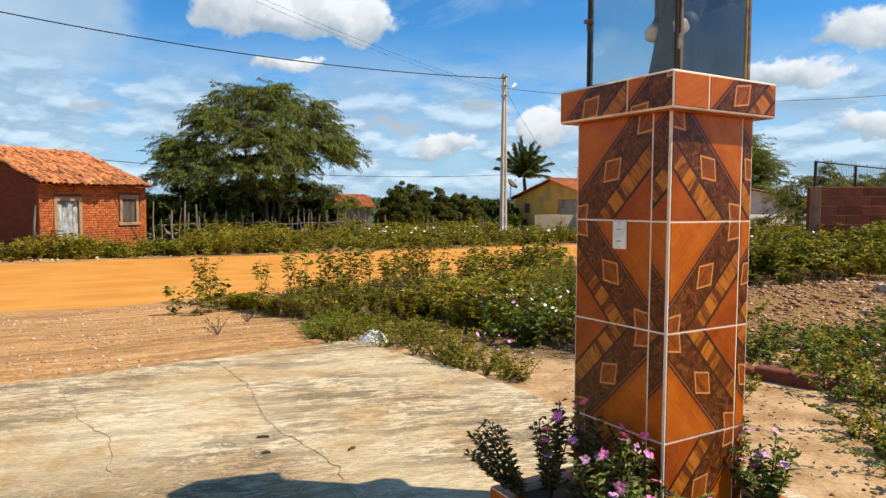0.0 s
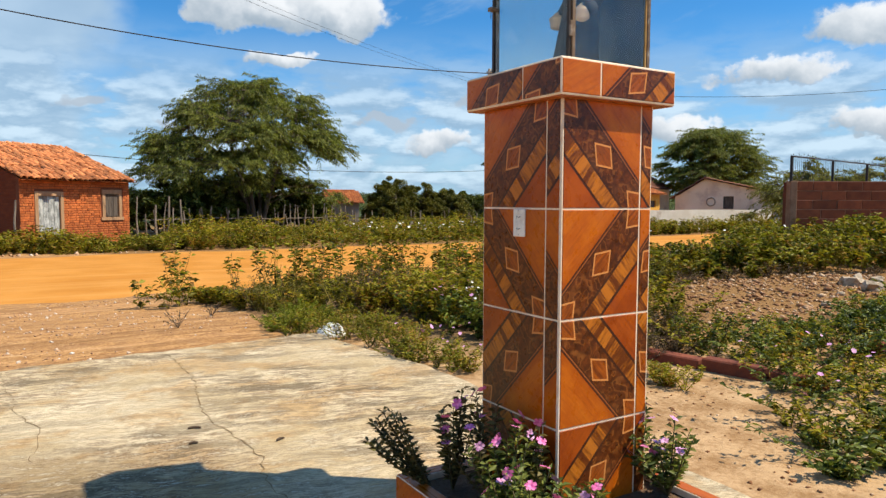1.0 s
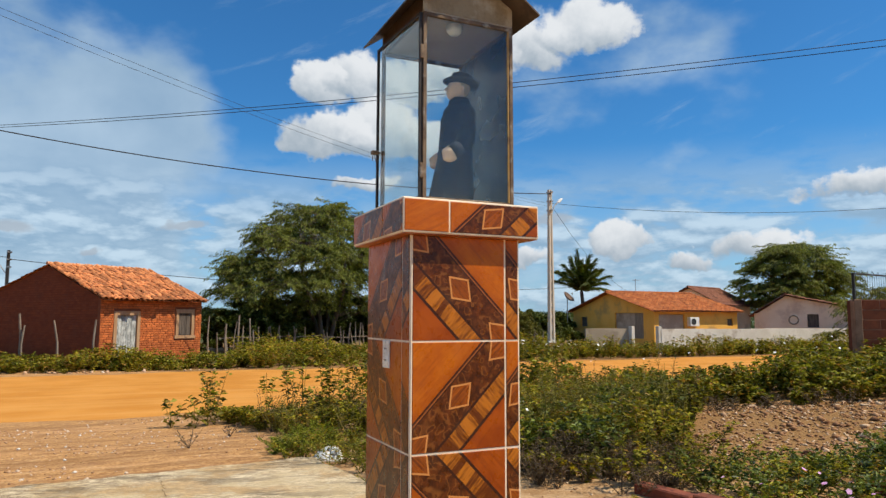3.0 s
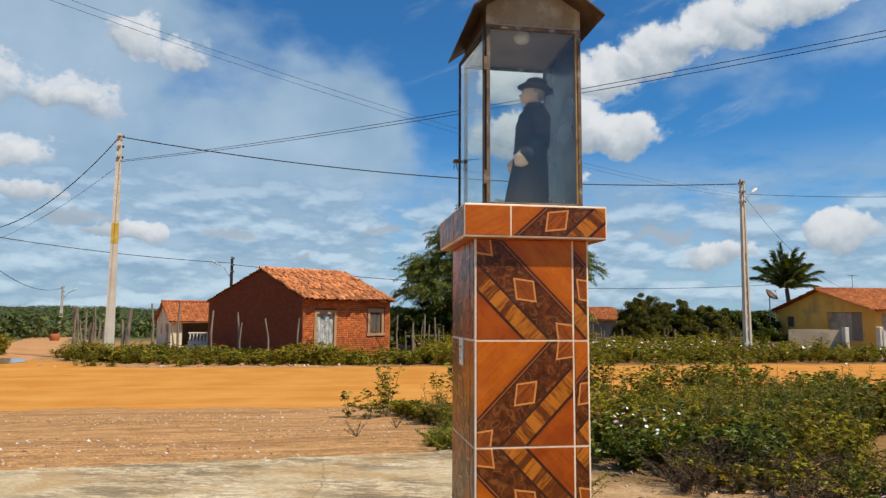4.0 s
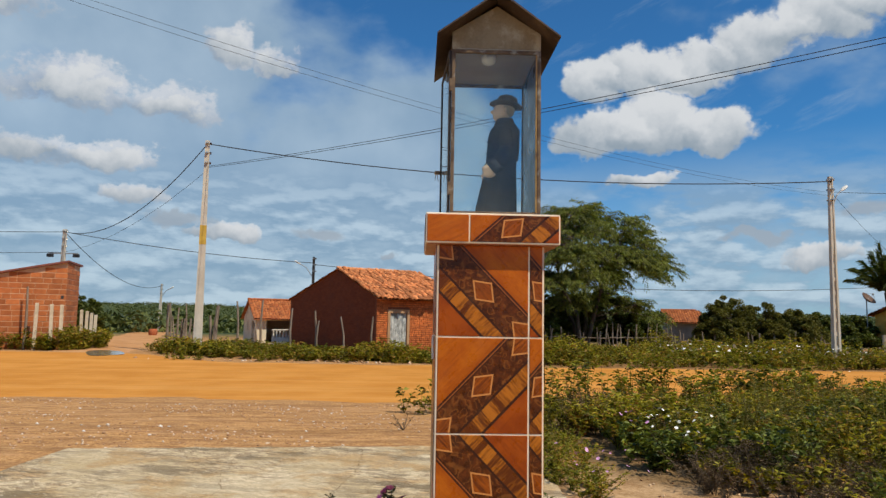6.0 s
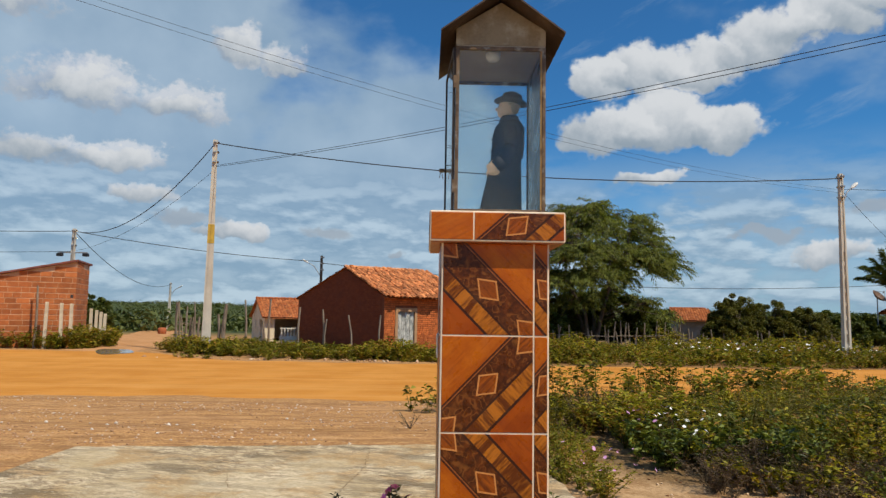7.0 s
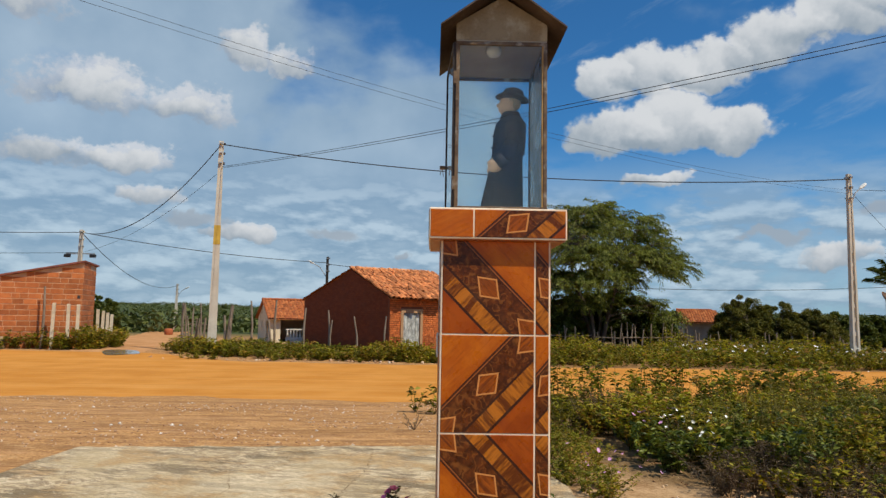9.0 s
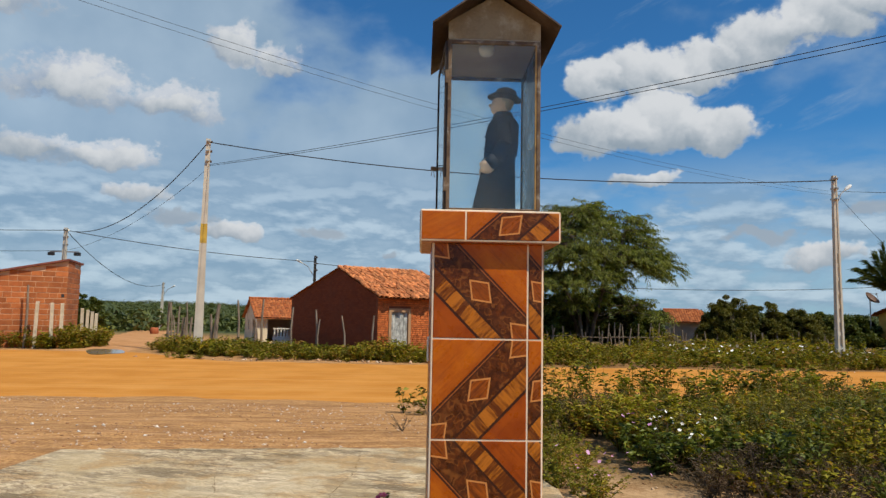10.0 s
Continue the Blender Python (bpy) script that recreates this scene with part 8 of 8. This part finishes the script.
def periwinkle(x, y, z, height, width, seed, blooms=4, lean=(0, 0), leaf=(0.042, 0.020), dense=28, mesh=None, label="bushy periwinkle with glossy leaves and pink flowers", green=None):
    rng = np.random.default_rng(seed)
    p = thing("flowering_plant", label, "plant", pose(x, y, z), group="flowering plants")
    n = 13
    a = rng.uniform(0, math.tau, n)
    out = rng.uniform(0.2, 1.25, n) * width
    tips = np.stack([np.cos(a) * out + lean[0], np.sin(a) * out + lean[1], height * (1.05 - 0.35 * (out / width) ** 2) * rng.uniform(0.75, 1.05, n)], 1)
    mids = tips * (0.55, 0.55, 0.5)
    st = join_arrays([stick_arrays(np.zeros((n, 3)), mids, 0.006, 0.004), stick_arrays(mids, tips, 0.004, 0.002)])
    new("stem_cluster", array_mesh("stem_cluster", *st, STEM)).parent = p
    k = np.repeat(np.arange(n), dense)
    u = np.tile(np.linspace(0.18, 1.0, dense), n)[:, None]
    pos = np.where(u < 0.5, mids[k] * u * 2, mids[k] + (tips[k] - mids[k]) * (u - 0.5) * 2)
    turn = np.tile(np.arange(dense), n) * 2.4 + k
    way = np.stack([np.cos(turn), np.sin(turn), rng.uniform(0.15, 0.75, len(k))], 1)
    pos = pos + way * leaf[0] * 0.45
    new("foliage", array_mesh("foliage", *leaf_arrays(rng, pos, way, *leaf), green or LEAF_GLOSS)).parent = p
    for b in range(blooms):
        t = tips[b % n]
        kind = mesh or (FLOWER_PINK if rng.random() < 0.7 else FLOWER_LILAC)
        for q in range(1 if kind is FLOWER_PINK else 2):
            f = new("flower", kind)
            f.parent = p
            f.matrix_basis = pose(t[0] + rng.normal(0, 0.012), t[1] + rng.normal(0, 0.012), t[2] + 0.012 + 0.008 * q, rng.normal(0, 35) + 25, rng.normal(0, 35), rng.uniform(0, 360))
    return p


Z0 = PH - 0.03
for k, (x_, y_, h_, w_, bl_) in enumerate(((-0.22, 0.42, 0.42, 0.15, 3), (-0.16, 0.24, 0.46, 0.14, 5), (-0.20, 0.06, 0.38, 0.15, 5), (-0.24, -0.14, 0.30, 0.15, 4), (-0.14, -0.22, 0.24, 0.11, 3),
                                            (-0.08, 0.04, 0.34, 0.07, 3), (0.02, -0.20, 0.20, 0.06, 3), (-0.28, -0.32, 0.24, 0.10, 2), (0.535, 0.08, 0.40, 0.16, 5), (0.545, 0.28, 0.44, 0.15, 4), (0.53, -0.10, 0.32, 0.15, 3), (0.54, 0.46, 0.36, 0.12, 2))):
    plum = k in (0, 1, 5)
    periwinkle(x_, y_, Z0, h_, w_, 80 + k, bl_ + 2, green=LEAF_PLUM if plum else None, label="bushy periwinkle with plum-tinged leaves and pink flowers" if plum else "bushy periwinkle with glossy leaves and pink flowers")
periwinkle(-0.30, 0.46, Z0, 0.42, 0.09, 95, 0, lean=(-0.20, 0.02), leaf=(0.036, 0.016), dense=44, green=LEAF_PLUM, label="narrow-leaved dark shrub leaning over the planter rim")

# flowers on the weeds
def scatter_blooms(name, label, poly, count, height, mesh_mat, r, seed, spread=0.05):
    """Small five-petalled flowers over a thicket, as one object."""
    rng = np.random.default_rng(seed)
    x, y = sown(rng, poly, 40)
    k = rng.permutation(len(x))[:count]
    x, y = x[k], y[k]
    z = land(x, y) + height * rng.uniform(0.75, 1.15, len(x))
    n = len(x)
    tilt = rng.normal(0, 0.45, (n, 2))
    a = (np.arange(5) * math.tau / 5)[None] + rng.uniform(0, math.tau, (n, 1))
    rr = r * rng.uniform(0.6, 1.3, (n, 1))
    px, py = np.cos(a) * rr, np.sin(a) * rr
    ring = np.stack([x[:, None] + px, y[:, None] + py, z[:, None] + px * tilt[:, :1] + py * tilt[:, 1:] + rr * 0.25], -1)
    mid = np.stack([x, y, z], -1)[:, None]
    v = np.concatenate([mid, ring], 1).reshape(-1, 3)
    f = np.array([(0, 1 + q, 1 + (q + 1) % 5) for q in range(5)])
    faces = (np.arange(n)[:, None, None] * 6 + f[None]).reshape(-1, 3)
    return tagged(new(name, array_mesh(name, v, faces, mesh_mat)), label, "flowers", kind="stuff")


scatter_blooms("white_blossom", "small white flowers dotted over the thicket", [(2.1, 4.4), (2.3, 3.7), (2.8, 3.6), (3.2, 4.3), (2.8, 4.9)], 75, 0.50, WHITE_PETAL, 0.019, 91)
scatter_blooms("pink_blossom", "small lilac flowers dotted over the thicket", [(2.0, 5.0), (2.1, 4.2), (2.6, 4.0), (2.7, 5.2)], 70, 0.48, LILAC, 0.022, 92)
scatter_blooms("white_blossom", "small white flowers dotted over the far weeds", [(9.0, 22.9), (20.0, 22.9), (20.0, 27.0), (10.0, 27.0)], 150, 0.70, WHITE_PETAL, 0.050, 93)
scatter_blooms("pink_blossom", "small lilac flowers beside the old edging", [(2.2, 0.3), (2.9, 1.4), (4.0, 1.4), (4.0, -0.4), (2.2, -0.6)], 26, 0.36, LILAC, 0.018, 94)
scatter_blooms("white_blossom", "small pale flowers dotted over the near field", FIELD, 24, 0.85, WHITE_PETAL, 0.022, 96)
scatter_blooms("pink_blossom", "small lilac flowers along the slab edge", [(1.3, 2.9), (1.9, 2.6), (2.0, 4.0), (1.3, 4.0)], 18, 0.27, LILAC, 0.016, 97)


# ---- bricks and roof tiles of the houses ----
HOUSE_BRICK = brick_mesh("brick", 0.215, 0.05, 0.078, surface("red_brick", (0.40, 0.098, 0.024), (0.58, 0.165, 0.043), 6.0, 50.0, 0.92, 0.4, 0.006, spread=0.26), 0.008)
front_wall = next(c for c in brick_house.children if c.name.startswith("front_wall"))
lay_bricks(front_wall, Matrix.Identity(4), 4.54, -0.38, lambda x: 2.21, 0.215, 0.078, 0.014, HOUSE_BRICK, 101, holes=((0.54, 1.66, -0.4, 1.74), (3.22, 4.24, 0.59, 1.84)), budget=300, loose=0.010, tilt=1.2)
SHED_BRICK = brick_mesh("brick", 0.50, 0.03, 0.215, surface("hollow_block", (0.34, 0.098, 0.028), (0.46, 0.148, 0.044), 3.0, 40.0, 0.92, 0.3, 0.006, spread=0.22), 0.006)
for (wall_, m_, ln_, za_, zb_), k in zip(SHED_WALLS, (0, 1)):
    lay_bricks(wall_, m_, ln_, -0.55, lambda x: za_ + (zb_ - za_) * x / ln_, 0.50, 0.215, 0.031, SHED_BRICK, 103 + k, loose=0.003, tilt=0.2)


def barrel_tile(name, length, r0, r1, mat_, sides=6):
    """A half-round tapered clay tile lying along y, with a thickness at its lower end."""
    bm = bmesh.new()
    rings = []
    for y, r, lift in ((0.0, r0, 0.0), (length, r1, 0.0), (0.0, r0 - 0.014, -0.006)):
        rings.append([bm.verts.new((math.cos(math.pi * k / sides) * r, y, math.sin(math.pi * k / sides) * r * 0.75 + lift)) for k in range(sides + 1)])
    for a, b in ((rings[0], rings[1]), (rings[2], rings[0])):
        for k in range(sides):
            bm.faces.new((a[k], a[k + 1], b[k + 1], b[k]))
    me = bpy.data.meshes.new(name)
    bm.to_mesh(me)
    bm.free()
    me.materials.append(mat_)
    return me


def lay_roof(slope_part, x0, x1, y_eave, z_eave, y_ridge, z_ridge, mesh, seed, pitch=0.205, row=0.36):
    rng = random.Random(seed)
    run = math.hypot(y_ridge - y_eave, z_ridge - z_eave)
    tilt = math.degrees(math.atan2(z_ridge - z_eave, y_ridge - y_eave))
    base = pose(0, y_eave, z_eave, tilt, 0, 0)
    for r in range(int(run / row) + 1):
        for c in range(int((x1 - x0) / pitch)):
            ob = new("roof_tile", mesh)
            ob.parent = slope_part
            ob.matrix_basis = base @ pose(x0 + (c + 0.5) * pitch + rng.gauss(0, 0.014), r * row + rng.gauss(0, 0.045) - 0.04, 0.035 + rng.uniform(-0.004, 0.030), 3.6 + rng.gauss(0, 2.2), rng.gauss(0, 9), rng.gauss(0, 6))


ROOF_TILE = barrel_tile("roof_tile", 0.43, 0.108, 0.086, surface("worn_clay_tile", (0.40, 0.120, 0.036), (0.62, 0.235, 0.080), 7.0, 45.0, 0.92, 0.4, 0.006, stain=(0.20, 0.070, 0.034), stain_scale=5.0, spread=0.45))
front_slope = next(c for c in brick_house.children if c.name.startswith("roof_slope"))
lay_roof(front_slope, -0.12, 4.66, -0.38, 2.27 - (3.66 - 2.27) / 4.05 * 0.38, 4.0, 3.64, ROOF_TILE, 107)
